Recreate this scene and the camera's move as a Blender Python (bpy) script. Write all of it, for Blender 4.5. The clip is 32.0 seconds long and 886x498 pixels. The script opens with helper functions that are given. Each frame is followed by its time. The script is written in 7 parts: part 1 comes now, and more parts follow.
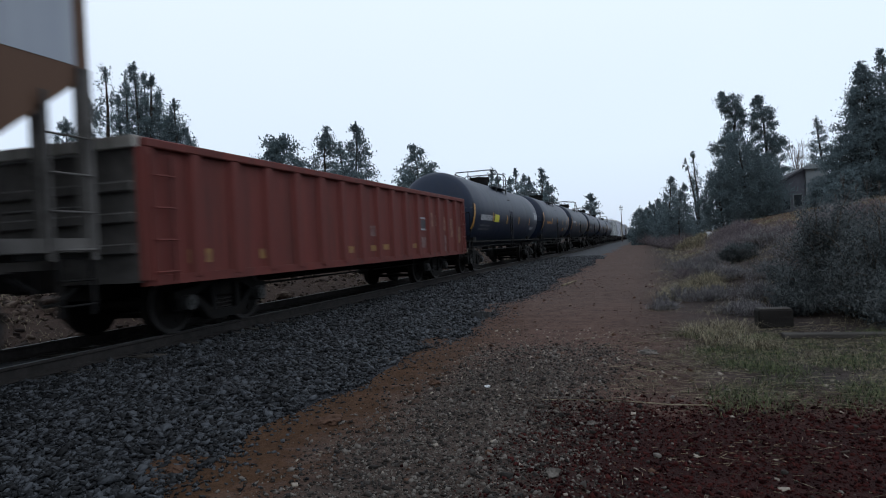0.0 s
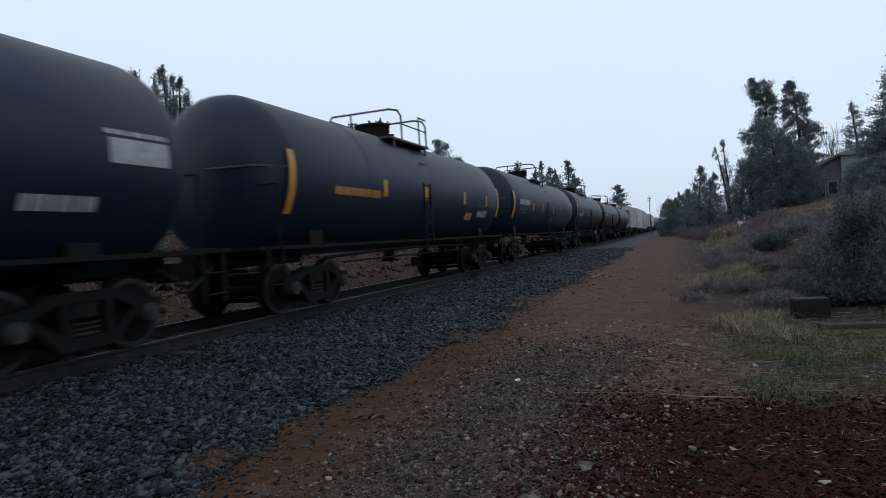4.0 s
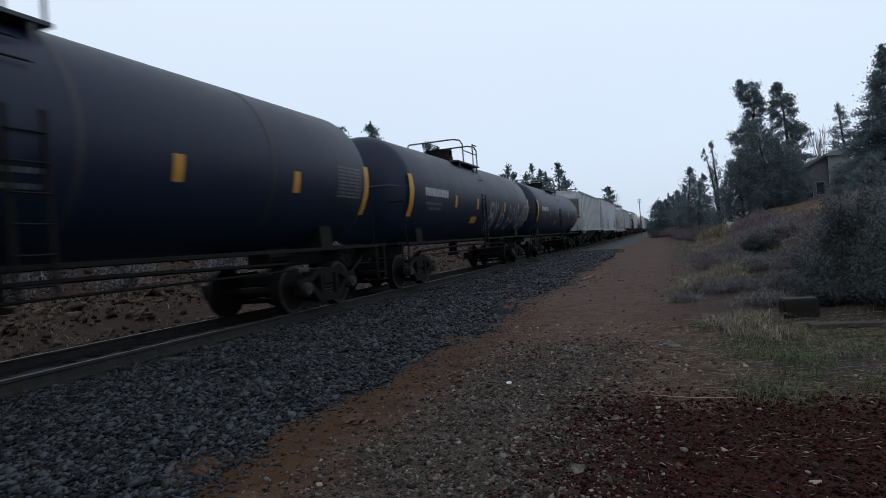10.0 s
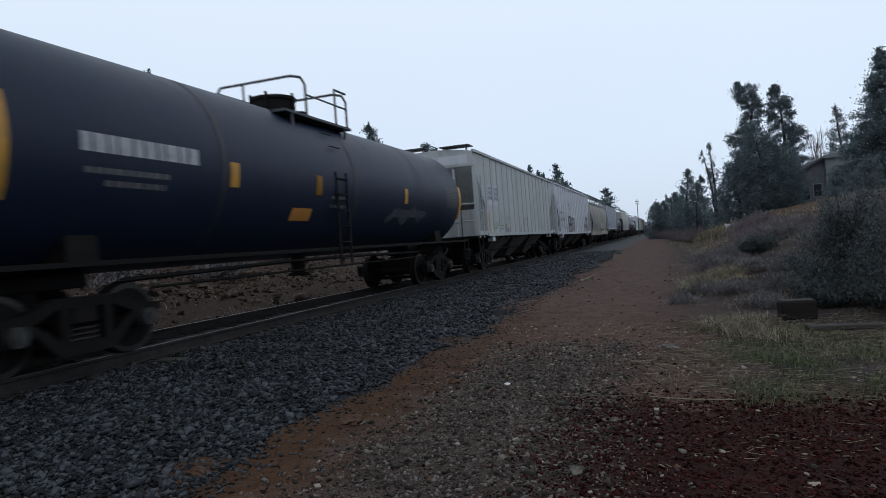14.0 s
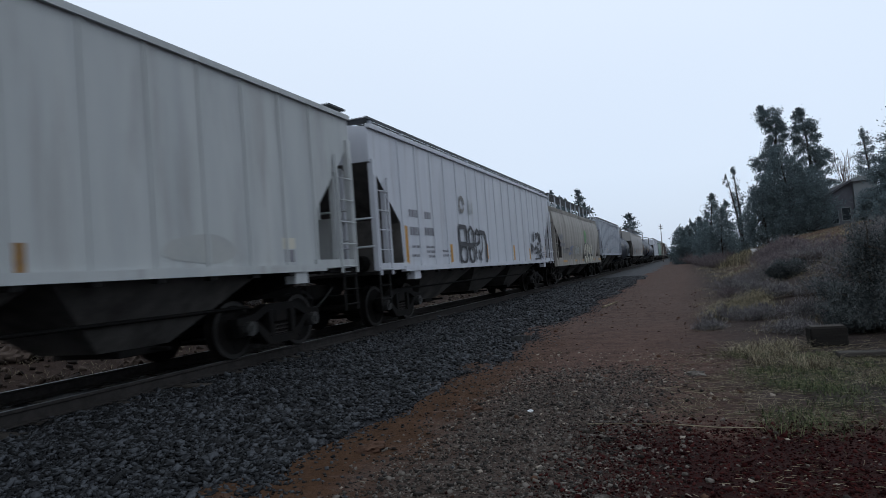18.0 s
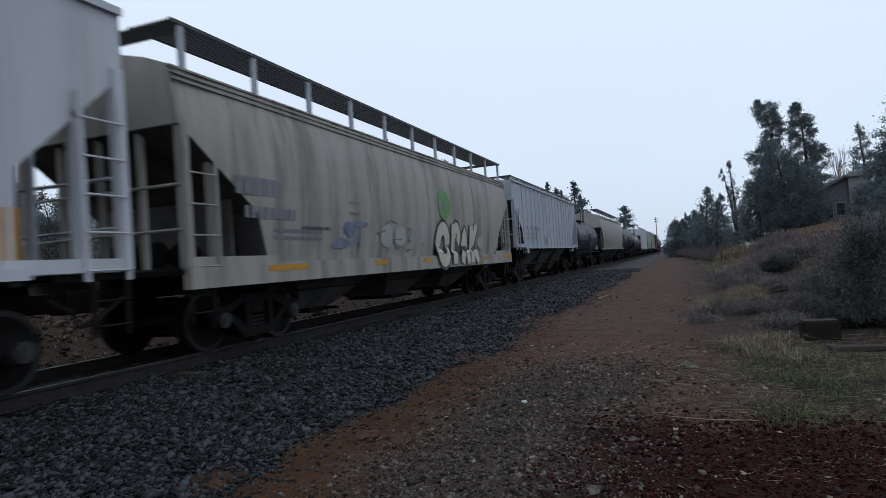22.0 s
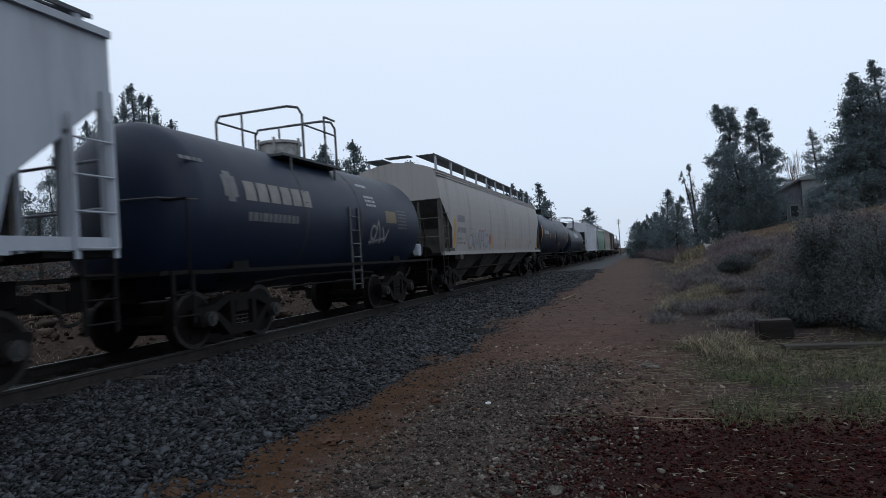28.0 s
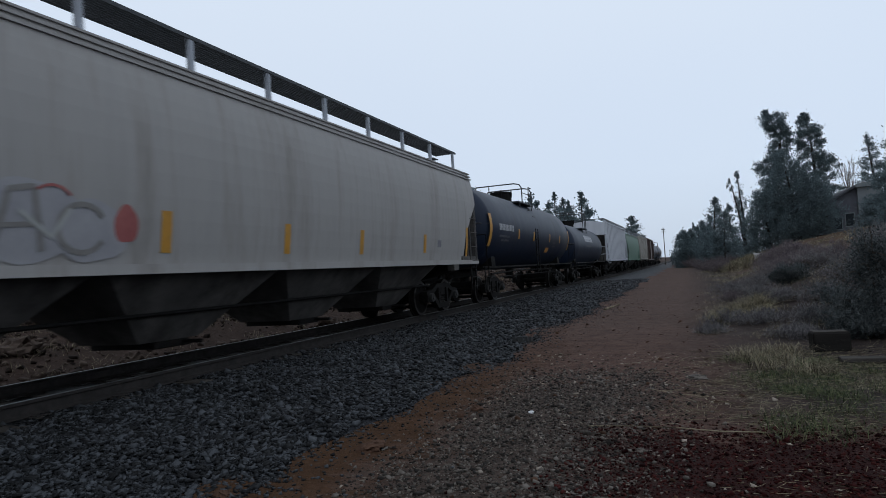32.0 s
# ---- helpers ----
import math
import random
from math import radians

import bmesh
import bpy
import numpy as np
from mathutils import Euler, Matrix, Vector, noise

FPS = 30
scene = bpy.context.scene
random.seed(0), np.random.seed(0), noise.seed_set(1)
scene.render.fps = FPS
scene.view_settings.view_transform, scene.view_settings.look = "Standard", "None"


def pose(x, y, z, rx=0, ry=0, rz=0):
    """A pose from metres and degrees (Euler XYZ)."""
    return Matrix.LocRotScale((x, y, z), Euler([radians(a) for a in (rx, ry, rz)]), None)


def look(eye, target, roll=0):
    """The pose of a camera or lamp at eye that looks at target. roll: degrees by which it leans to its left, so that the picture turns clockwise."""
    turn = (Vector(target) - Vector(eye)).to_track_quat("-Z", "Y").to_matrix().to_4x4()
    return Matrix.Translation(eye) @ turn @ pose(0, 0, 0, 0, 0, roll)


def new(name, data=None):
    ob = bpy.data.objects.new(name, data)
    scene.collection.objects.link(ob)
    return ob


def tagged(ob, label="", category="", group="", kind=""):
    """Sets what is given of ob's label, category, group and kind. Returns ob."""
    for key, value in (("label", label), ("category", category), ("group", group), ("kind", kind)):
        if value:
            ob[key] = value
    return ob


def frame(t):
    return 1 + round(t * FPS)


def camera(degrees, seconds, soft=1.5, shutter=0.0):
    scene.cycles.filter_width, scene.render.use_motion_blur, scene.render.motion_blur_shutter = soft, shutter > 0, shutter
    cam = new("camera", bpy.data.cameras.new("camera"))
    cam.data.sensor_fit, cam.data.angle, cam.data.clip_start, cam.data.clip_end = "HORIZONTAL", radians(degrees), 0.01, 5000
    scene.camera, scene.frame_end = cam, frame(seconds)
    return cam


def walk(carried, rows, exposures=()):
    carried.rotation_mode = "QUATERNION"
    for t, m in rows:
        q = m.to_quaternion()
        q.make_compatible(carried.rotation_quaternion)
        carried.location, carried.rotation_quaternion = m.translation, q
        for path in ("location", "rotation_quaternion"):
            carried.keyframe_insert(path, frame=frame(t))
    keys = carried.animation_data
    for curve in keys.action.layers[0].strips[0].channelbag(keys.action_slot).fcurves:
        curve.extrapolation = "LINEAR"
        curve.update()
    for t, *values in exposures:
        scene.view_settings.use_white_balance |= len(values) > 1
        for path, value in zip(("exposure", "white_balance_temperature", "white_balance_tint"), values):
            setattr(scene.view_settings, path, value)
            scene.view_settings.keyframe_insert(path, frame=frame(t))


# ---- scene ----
SECONDS = 32.0
cam = camera(70.0, SECONDS, soft=0.85, shutter=0.5)
# seconds, place, tilt, lean, turn of the camera held in the hand
PATH = [
    (0, 0.0085, -0.0113, 0.9499, 89.632, 2.885, 17.866),
    (0.5, 0.0007, -0.0109, 0.9500, 88.468, 3.675, 17.485),
    (1, 0.0003, -0.0096, 0.9477, 88.539, 4.051, 18.053),
    (1.5, -0.0010, -0.0104, 0.9497, 89.029, 4.171, 19.017),
    (2, 0.0007, -0.0122, 0.9486, 89.506, 4.100, 19.534),
    (2.5, 0.0007, -0.0122, 0.9442, 88.364, 3.975, 19.533),
    (3, 0.0044, -0.0110, 0.9531, 88.913, 4.037, 19.713),
    (3.5, -0.0053, -0.0145, 0.9444, 89.199, 3.844, 20.402),
    (5.5, 0.0028, 0.0042, 0.9486, 89.654, 3.973, 19.401),
    (6, 0.0032, -0.0003, 0.9496, 89.792, 3.858, 19.704),
    (6.5, 0.0027, -0.0019, 0.9491, 89.667, 3.886, 19.637),
    (7, 0.0035, -0.0089, 0.9491, 89.682, 3.995, 19.611),
    (7.5, 0.0051, -0.0012, 0.9459, 89.389, 4.151, 19.815),
    (8, 0.0045, 0.0015, 0.9453, 89.457, 4.030, 19.964),
    (8.5, 0.0079, 0.0008, 0.9435, 89.867, 4.332, 19.781),
    (9, 0.0022, 0.0047, 0.9442, 89.245, 3.944, 19.163),
    (9.5, 0.0001, 0.0034, 0.9496, 89.463, 4.115, 19.113),
    (10, -0.0004, 0.0043, 0.9468, 89.514, 4.319, 19.467),
    (10.5, 0.0012, 0.0104, 0.9518, 89.561, 4.515, 19.240),
    (11, 0.0019, 0.0080, 0.9530, 89.741, 4.281, 19.095),
    (11.5, -0.0014, 0.0123, 0.9517, 89.821, 4.007, 18.799),
    (12, 0.0010, 0.0168, 0.9537, 89.780, 4.215, 18.790),
    (12.5, -0.0042, 0.0133, 0.9478, 89.799, 4.007, 18.611),
    (13, -0.0062, 0.0108, 0.9453, 89.633, 4.028, 18.985),
    (13.5, -0.0072, 0.0086, 0.9468, 89.584, 4.158, 19.167),
    (15.5, -0.0104, -0.0089, 0.9433, 89.998, 4.619, 20.214),
    (16, -0.0044, -0.0182, 0.9470, 90.534, 5.165, 20.884),
    (16.5, -0.0020, -0.0170, 0.9411, 90.865, 5.042, 21.010),
    (17, 0.0054, -0.0199, 0.9475, 91.203, 4.869, 21.443),
    (17.5, 0.0045, -0.0251, 0.9431, 91.596, 4.413, 21.526),
    (18, 0.0035, -0.0229, 0.9472, 92.090, 4.359, 21.264),
    (18.5, 0.0040, -0.0169, 0.9447, 92.157, 4.331, 21.361),
    (19, -0.0006, -0.0207, 0.9418, 92.054, 4.513, 21.662),
    (19.5, -0.0004, -0.0201, 0.9478, 91.821, 4.384, 21.531),
    (20, 0.0009, -0.0133, 0.9466, 91.699, 4.212, 21.578),
    (20.5, -0.0045, -0.0186, 0.9436, 91.486, 4.196, 21.168),
    (21, -0.0025, -0.0093, 0.9437, 91.001, 3.905, 20.648),
    (21.5, -0.0019, -0.0113, 0.9464, 91.009, 3.783, 20.506),
    (22, -0.0059, -0.0114, 0.9430, 91.210, 3.731, 20.822),
    (22.5, -0.0090, -0.0131, 0.9456, 91.542, 3.981, 21.326),
    (23, -0.0164, -0.0174, 0.9380, 91.638, 3.871, 21.949),
    (23.5, -0.0157, -0.0216, 0.9414, 91.940, 3.890, 22.460),
    (24, -0.0109, -0.0205, 0.9425, 91.901, 3.812, 22.144),
    (24.5, -0.0072, -0.0129, 0.9452, 91.960, 3.237, 21.341),
    (25, 0.0019, -0.0015, 0.9500, 91.689, 3.225, 19.433),
    (25.5, 0.0020, -0.0056, 0.9472, 91.388, 3.540, 18.894),
    (27.5, 0.0083, 0.0026, 0.9492, 90.808, 3.399, 17.115),
    (28, 0.0063, 0.0021, 0.9501, 91.094, 3.763, 17.729),
    (28.5, 0.0021, -0.0147, 0.9454, 91.300, 3.689, 18.324),
    (29, 0.0034, -0.0025, 0.9510, 92.045, 3.490, 19.288),
    (29.5, 0.0049, -0.0063, 0.9518, 91.814, 3.581, 20.391),
    (30, 0.0046, -0.0110, 0.9472, 92.145, 3.531, 20.599),
    (30.5, -0.0017, -0.0168, 0.9400, 92.306, 3.398, 20.999),
    (31, 0.0023, -0.0177, 0.9470, 92.077, 3.532, 21.454),
    (31.5, -0.0070, -0.0167, 0.9418, 91.808, 3.406, 21.143),
    (32, -0.0079, -0.0109, 0.9402, 92.126, 3.557, 21.427),
]
walk(cam, [(t, pose(x, y, z, rx, ry, rz)) for t, x, y, z, rx, ry, rz in PATH],
     [(0, 0.14), (1, 0.06), (2, 0.0), (28, 0.0), (29, -0.09), (30, -0.13), (32, -0.14)])
# metres that the train has rolled towards the camera since the start
ROLLED = [(0, 0.00), (0.5, 3.84), (1, 7.68), (1.5, 11.51), (2, 15.34), (2.5, 19.16), (3, 22.98), (3.5, 26.79), (5.5, 42.04), (6, 45.85), (6.5, 49.65), (7, 53.45), (7.5, 57.25), (8, 61.03), (8.5, 64.77), (9, 68.48), (9.5, 72.16), (10, 75.81), (10.5, 79.41), (11, 82.96), (11.5, 86.49), (12, 89.98), (12.5, 93.45), (13, 96.90), (13.5, 100.31), (15.5, 113.86), (16, 117.22), (16.5, 120.53), (17, 123.80), (17.5, 127.04), (18, 130.24), (18.5, 133.40), (19, 136.51), (19.5, 139.57), (20, 142.60), (20.5, 145.63), (21, 148.66), (21.5, 151.68), (22, 154.71), (22.5, 157.74), (23, 160.76), (23.5, 163.75), (24, 166.71), (24.5, 169.63), (25, 172.49), (25.5, 175.18), (27.5, 185.41), (28, 187.83), (28.5, 190.29), (29, 192.80), (29.5, 195.36), (30, 197.99), (30.5, 200.56), (31, 203.04), (31.5, 205.45), (32, 207.79)]
# ---- light: a dull overcast sky late in the day ----
world = bpy.data.worlds.new("overcast_sky")
scene.world = world
world.use_nodes = True
wn, wl = world.node_tree.nodes, world.node_tree.links
bg = wn["Background"]
sky = wn.new("ShaderNodeTexSky")
sky.sky_type, sky.sun_disc = "NISHITA", False
sky.sun_elevation, sky.sun_rotation = radians(24), radians(215)
wtc, wsep = wn.new("ShaderNodeTexCoord"), wn.new("ShaderNodeSeparateXYZ")
ramp = wn.new("ShaderNodeValToRGB")
ramp.color_ramp.elements[0].position, ramp.color_ramp.elements[0].color = 0.0, (0.545, 0.64, 0.80, 1)
ramp.color_ramp.elements[1].position, ramp.color_ramp.elements[1].color = 0.42, (0.745, 0.845, 0.985, 1)
low = ramp.color_ramp.elements.new(0.13)
low.color = (0.66, 0.76, 0.915, 1)
cloud, cmix, smix = wn.new("ShaderNodeTexNoise"), wn.new("ShaderNodeMix"), wn.new("ShaderNodeMix")
cloud.inputs["Scale"].default_value, cloud.inputs["Detail"].default_value = 1.6, 3
cmix.data_type = smix.data_type = "RGBA"
cmix.blend_type = "SOFT_LIGHT"
cmix.inputs[0].default_value = 0.16
smix.inputs[0].default_value = 0.012
wl.new(wtc.outputs["Generated"], wsep.inputs[0])
wl.new(wsep.outputs["Z"], ramp.inputs[0])
wl.new(wtc.outputs["Generated"], cloud.inputs["Vector"])
wl.new(ramp.outputs[0], cmix.inputs[6])
wl.new(cloud.outputs["Fac"], cmix.inputs[7])
wl.new(cmix.outputs[2], smix.inputs[6])
wl.new(sky.outputs[0], smix.inputs[7])
wl.new(smix.outputs[2], bg.inputs[0])
bg.inputs[1].default_value = 1.0
sun = new("sun", bpy.data.lights.new("sun", "SUN"))
sun.data.energy, sun.data.angle, sun.data.color = 0.2, radians(50), (1.0, 0.96, 0.92)
sun.matrix_world = look((0, 0, 30), (-14, 12, 6))

# ---- materials ----


def material(name, colors, scale=4.0, rough=(0.6, 0.9), bump=0.0, bump_scale=60.0, metal=0.0, stretch=(1, 1, 1), coords="Object",
             dirt=None, dirt_scale=1.2, dirt_from=0.5, dirt_to=0.75, island=0.0, spec=0.5, leafy=0.0):
    """A surface with colour mottled at one scale, stains at another, and fine relief."""
    m = bpy.data.materials.new(name)
    m.use_nodes = True
    n, l = m.node_tree.nodes, m.node_tree.links
    b = n["Principled BSDF"]
    tc, mp = n.new("ShaderNodeTexCoord"), n.new("ShaderNodeMapping")
    mp.inputs["Scale"].default_value = stretch
    l.new(tc.outputs[coords], mp.inputs[0])
    no, cr = n.new("ShaderNodeTexNoise"), n.new("ShaderNodeValToRGB")
    no.inputs["Scale"].default_value, no.inputs["Detail"].default_value, no.inputs["Roughness"].default_value = scale, 5, 0.65
    l.new(mp.outputs[0], no.inputs["Vector"])
    els = cr.color_ramp.elements
    els[0].position, els[1].position = 0.3, 0.7
    els[0].color, els[1].color = (*colors[0], 1), (*colors[-1], 1)
    for k, c in enumerate(colors[1:-1]):
        els.new(0.3 + 0.4 * (k + 1) / (len(colors) - 1)).color = (*c, 1)
    out = cr.outputs[0]
    if island:
        geo, mth, add = n.new("ShaderNodeNewGeometry"), n.new("ShaderNodeMath"), n.new("ShaderNodeMath")
        mth.operation, add.operation = "MULTIPLY_ADD", "ADD"
        mth.inputs[1].default_value, mth.inputs[2].default_value = island, -island / 2
        l.new(geo.outputs["Random Per Island"], mth.inputs[0])
        l.new(no.outputs["Fac"], add.inputs[0])
        l.new(mth.outputs[0], add.inputs[1])
        l.new(add.outputs[0], cr.inputs[0])
    else:
        l.new(no.outputs["Fac"], cr.inputs[0])
    if dirt:
        dn, dr, mx = n.new("ShaderNodeTexNoise"), n.new("ShaderNodeMapRange"), n.new("ShaderNodeMix")
        dn.inputs["Scale"].default_value, dn.inputs["Detail"].default_value, dn.inputs["Roughness"].default_value = dirt_scale, 6, 0.7
        dr.inputs[1].default_value, dr.inputs[2].default_value = dirt_from, dirt_to
        mx.data_type = "RGBA"
        mx.inputs[7].default_value = (*dirt, 1)
        l.new(mp.outputs[0], dn.inputs["Vector"])
        l.new(dn.outputs["Fac"], dr.inputs[0])
        l.new(dr.outputs[0], mx.inputs[0])
        l.new(out, mx.inputs[6])
        out = mx.outputs[2]
    l.new(out, b.inputs["Base Color"])
    rr = n.new("ShaderNodeMapRange")
    rr.inputs[3].default_value, rr.inputs[4].default_value = rough
    l.new(no.outputs["Fac"], rr.inputs[0])
    l.new(rr.outputs[0], b.inputs["Roughness"])
    b.inputs["Metallic"].default_value = metal
    b.inputs["Specular IOR Level"].default_value = spec
    if bump:
        bn, bp = n.new("ShaderNodeTexNoise"), n.new("ShaderNodeBump")
        bn.inputs["Scale"].default_value, bn.inputs["Detail"].default_value = bump_scale, 4
        bp.inputs["Strength"].default_value, bp.inputs["Distance"].default_value = bump, 0.02
        l.new(tc.outputs[coords], bn.inputs["Vector"])
        l.new(bn.outputs["Fac"], bp.inputs["Height"])
        l.new(bp.outputs[0], b.inputs["Normal"])
    if leafy:
        tl, ms = n.new("ShaderNodeBsdfTranslucent"), n.new("ShaderNodeMixShader")
        ms.inputs[0].default_value = leafy
        l.new(out, tl.inputs[0])
        l.new(b.outputs[0], ms.inputs[1])
        l.new(tl.outputs[0], ms.inputs[2])
        l.new(ms.outputs[0], n["Material Output"].inputs[0])
    return m


STREAK = (1.6, 1.6, 0.16)
TANK_BLACK = material("tank_black", [(0.0056, 0.0112, 0.0260), (0.0088, 0.0160, 0.0350)], 1.6, (0.40, 0.56), 0.04, 90, stretch=STREAK, dirt=(0.0110, 0.0165, 0.0285), dirt_scale=2.2, dirt_from=0.5, dirt_to=0.8, spec=0.23)
TANK_BAND = material("tank_black_band", [(0.008, 0.010, 0.014), (0.015, 0.017, 0.021)], 3, (0.5, 0.7), stretch=STREAK)
HOP_BEIGE = material("hopper_pale_grey", [(0.315, 0.335, 0.340), (0.39, 0.405, 0.402)], 1.5, (0.5, 0.7), 0.05, 50, stretch=STREAK, dirt=(0.215, 0.212, 0.200), dirt_scale=1.8, dirt_from=0.5, dirt_to=0.85, spec=0.3)
HOP_WHITE = material("hopper_white", [(0.391, 0.408, 0.4505), (0.4675, 0.4845, 0.5185)], 1.4, (0.45, 0.65), 0.05, 50, stretch=STREAK, dirt=(0.2550, 0.2465, 0.2550), dirt_scale=1.6, dirt_from=0.52, dirt_to=0.85, spec=0.3)
HOP_GREY = material("hopper_mid_grey", [(0.276, 0.3036, 0.3496), (0.3496, 0.3772, 0.414)], 1.5, (0.5, 0.7), 0.05, 50, stretch=STREAK, dirt=(0.1932, 0.1932, 0.2024), dirt_scale=1.8, dirt_from=0.52, dirt_to=0.85, spec=0.3)
HOP_TAN = material("hopper_dusty_tan", [(0.2448, 0.2304, 0.2088), (0.3168, 0.3024, 0.2736)], 1.3, (0.55, 0.75), 0.05, 50, stretch=STREAK, dirt=(0.110, 0.098, 0.084), dirt_scale=1.5, dirt_from=0.46, dirt_to=0.72, spec=0.3)
HOP_GREEN = material("hopper_green", [(0.06, 0.13, 0.09), (0.09, 0.17, 0.12)], 1.5, (0.5, 0.7), stretch=STREAK, dirt=(0.10, 0.10, 0.09), dirt_scale=1.8)
HOP_ORANGE = material("hopper_rusty_orange", [(0.088, 0.048, 0.031), (0.125, 0.072, 0.047)], 1.5, (0.6, 0.8), 0.06, 50, stretch=STREAK, dirt=(0.0405, 0.0248, 0.0180), dirt_scale=1.5, spec=0.2)
GON_RED = material("gondola_oxide_red", [(0.098, 0.0205, 0.0165), (0.142, 0.034, 0.0265)], 1.6, (0.6, 0.8), 0.08, 50, stretch=STREAK, dirt=(0.0612, 0.0216, 0.0173), dirt_scale=2.2, dirt_from=0.45, dirt_to=0.75, spec=0.25)
BOX_BROWN = material("boxcar_dark_brown", [(0.04, 0.025, 0.02), (0.06, 0.035, 0.03)], 1.6, (0.6, 0.8), stretch=STREAK)
# bays, slopes and end walls: grime, with the shade there mixed into the colour
BAY_DARK = material("dark_grime_and_shade", [(0.052, 0.049, 0.047), (0.110, 0.103, 0.096)], 1.6, (0.7, 0.9), 0.08, 40, dirt=(0.0215, 0.0195, 0.0180), dirt_scale=1.4, dirt_from=0.45, spec=0.2)
STEEL_DARK = material("grimy_dark_steel", [(0.0048, 0.0046, 0.0046), (0.0096, 0.0088, 0.0082)], 6, (0.55, 0.8), 0.1, 60, dirt=(0.0145, 0.0105, 0.0085), dirt_scale=3, dirt_from=0.55, spec=0.10)
WHEEL_STEEL = material("wheel_steel", [(0.0055, 0.0050, 0.0048), (0.0115, 0.0100, 0.0092)], 7, (0.55, 0.8), 0.06, 60, spec=0.07)
RIM_STEEL = material("worn_wheel_rim", [(0.014, 0.0135, 0.013), (0.034, 0.032, 0.031)], 9, (0.35, 0.5), metal=0.4)
RAIL_SIDE = material("rusty_rail", [(0.016, 0.0145, 0.014), (0.036, 0.032, 0.030)], 9, (0.7, 0.9), 0.1, 70, dirt=(0.012, 0.010, 0.009), dirt_scale=3, spec=0.15)
RAIL_HEAD = material("polished_rail_head", [(0.10, 0.105, 0.11), (0.17, 0.175, 0.185)], 9, (0.42, 0.58), metal=0.85)
GALV = material("galvanised_grating", [(0.045, 0.050, 0.056), (0.072, 0.078, 0.084)], 8, (0.5, 0.7), metal=0.2, spec=0.2)
RAILING = material("black_painted_railing", [(0.03, 0.032, 0.036), (0.05, 0.052, 0.056)], 8, (0.45, 0.6))
CAP_GREY = material("worn_bearing_cap", [(0.010, 0.010, 0.010), (0.030, 0.030, 0.029)], 9, (0.5, 0.7))
DOME_WHITE = material("worn_white_dome", [(0.10, 0.10, 0.10), (0.34, 0.34, 0.33)], 5, (0.5, 0.7))
MARK_YELLOW = material("yellow_reflector", [(0.36, 0.17, 0.015), (0.45, 0.22, 0.02)], 6, (0.4, 0.6), dirt=(0.30, 0.17, 0.03), dirt_scale=5)
MARK_ORANGE = material("orange_placard", [(0.36, 0.145, 0.028), (0.46, 0.20, 0.03)], 8, (0.5, 0.7), dirt=(0.22, 0.11, 0.03), dirt_scale=5)
MARK_LEMON = material("lemon_placard", [(0.50, 0.46, 0.03), (0.58, 0.54, 0.05)], 8, (0.5, 0.7))
MARK_WHITE = material("white_lettering", [(0.20, 0.21, 0.225), (0.36, 0.37, 0.385)], 9, (0.5, 0.7))
MARK_FADED = material("faded_lettering", [(0.055, 0.058, 0.064), (0.12, 0.12, 0.125)], 5, (0.5, 0.7))
SPRAY_PURPLE = material("dim_purple_spray", [(0.022, 0.020, 0.040), (0.055, 0.050, 0.085)], 4, (0.6, 0.8))
SPRAY_LEAF = material("dim_green_spray", [(0.020, 0.050, 0.018), (0.050, 0.110, 0.035)], 4, (0.6, 0.8))
PLACARD_TAN = material("dull_tan_placard", [(0.10, 0.078, 0.045), (0.14, 0.108, 0.062)], 6, (0.5, 0.7))
HOP_CREAM = material("hopper_warm_pale", [(0.250, 0.243, 0.236), (0.315, 0.305, 0.293)], 1.3, (0.5, 0.7), 0.05, 50, stretch=STREAK, dirt=(0.140, 0.126, 0.116), dirt_scale=1.3, dirt_from=0.48, dirt_to=0.82, spec=0.3)
MARK_RUST = material("dull_yellow_paint", [(0.16, 0.085, 0.02), (0.24, 0.13, 0.03)], 6, (0.5, 0.7), dirt=(0.11, 0.04, 0.025), dirt_scale=7, dirt_from=0.45)
GON_PALE = material("chalky_faded_red", [(0.13, 0.075, 0.07), (0.20, 0.15, 0.14)], 4, (0.7, 0.9), dirt=(0.10, 0.03, 0.025), dirt_scale=6, dirt_from=0.42, dirt_to=0.62)
GON_TAN = material("flaking_tan_paint", [(0.17, 0.095, 0.06), (0.24, 0.14, 0.09)], 4, (0.7, 0.9), dirt=(0.11, 0.032, 0.025), dirt_scale=6, dirt_from=0.42, dirt_to=0.6)
MARK_DUSTY = material("dust_veiled_lettering", [(0.13, 0.125, 0.12), (0.20, 0.19, 0.18)], 5, (0.6, 0.8))
SPRAY_GREEN_PALE = material("pale_green_faded_spray", [(0.23, 0.29, 0.22), (0.29, 0.34, 0.27)], 3, (0.6, 0.8))
MARK_DARK = material("dark_lettering", [(0.10, 0.10, 0.12), (0.17, 0.17, 0.19)], 9, (0.5, 0.7))
SPRAY_WHITE = material("white_spray_paint", [(0.07, 0.072, 0.078), (0.21, 0.21, 0.215)], 3.5, (0.5, 0.7))
SPRAY_MIST = material("cloudy_overspray", [(0.013, 0.016, 0.026), (0.060, 0.062, 0.070)], 5, (0.55, 0.75))
SPRAY_BLACK = material("black_spray_paint", [(0.014, 0.015, 0.019), (0.036, 0.037, 0.044)], 6, (0.5, 0.7))
SPRAY_CREAM = material("cream_spray_paint", [(0.40, 0.378, 0.31), (0.49, 0.465, 0.385)], 4, (0.5, 0.7))
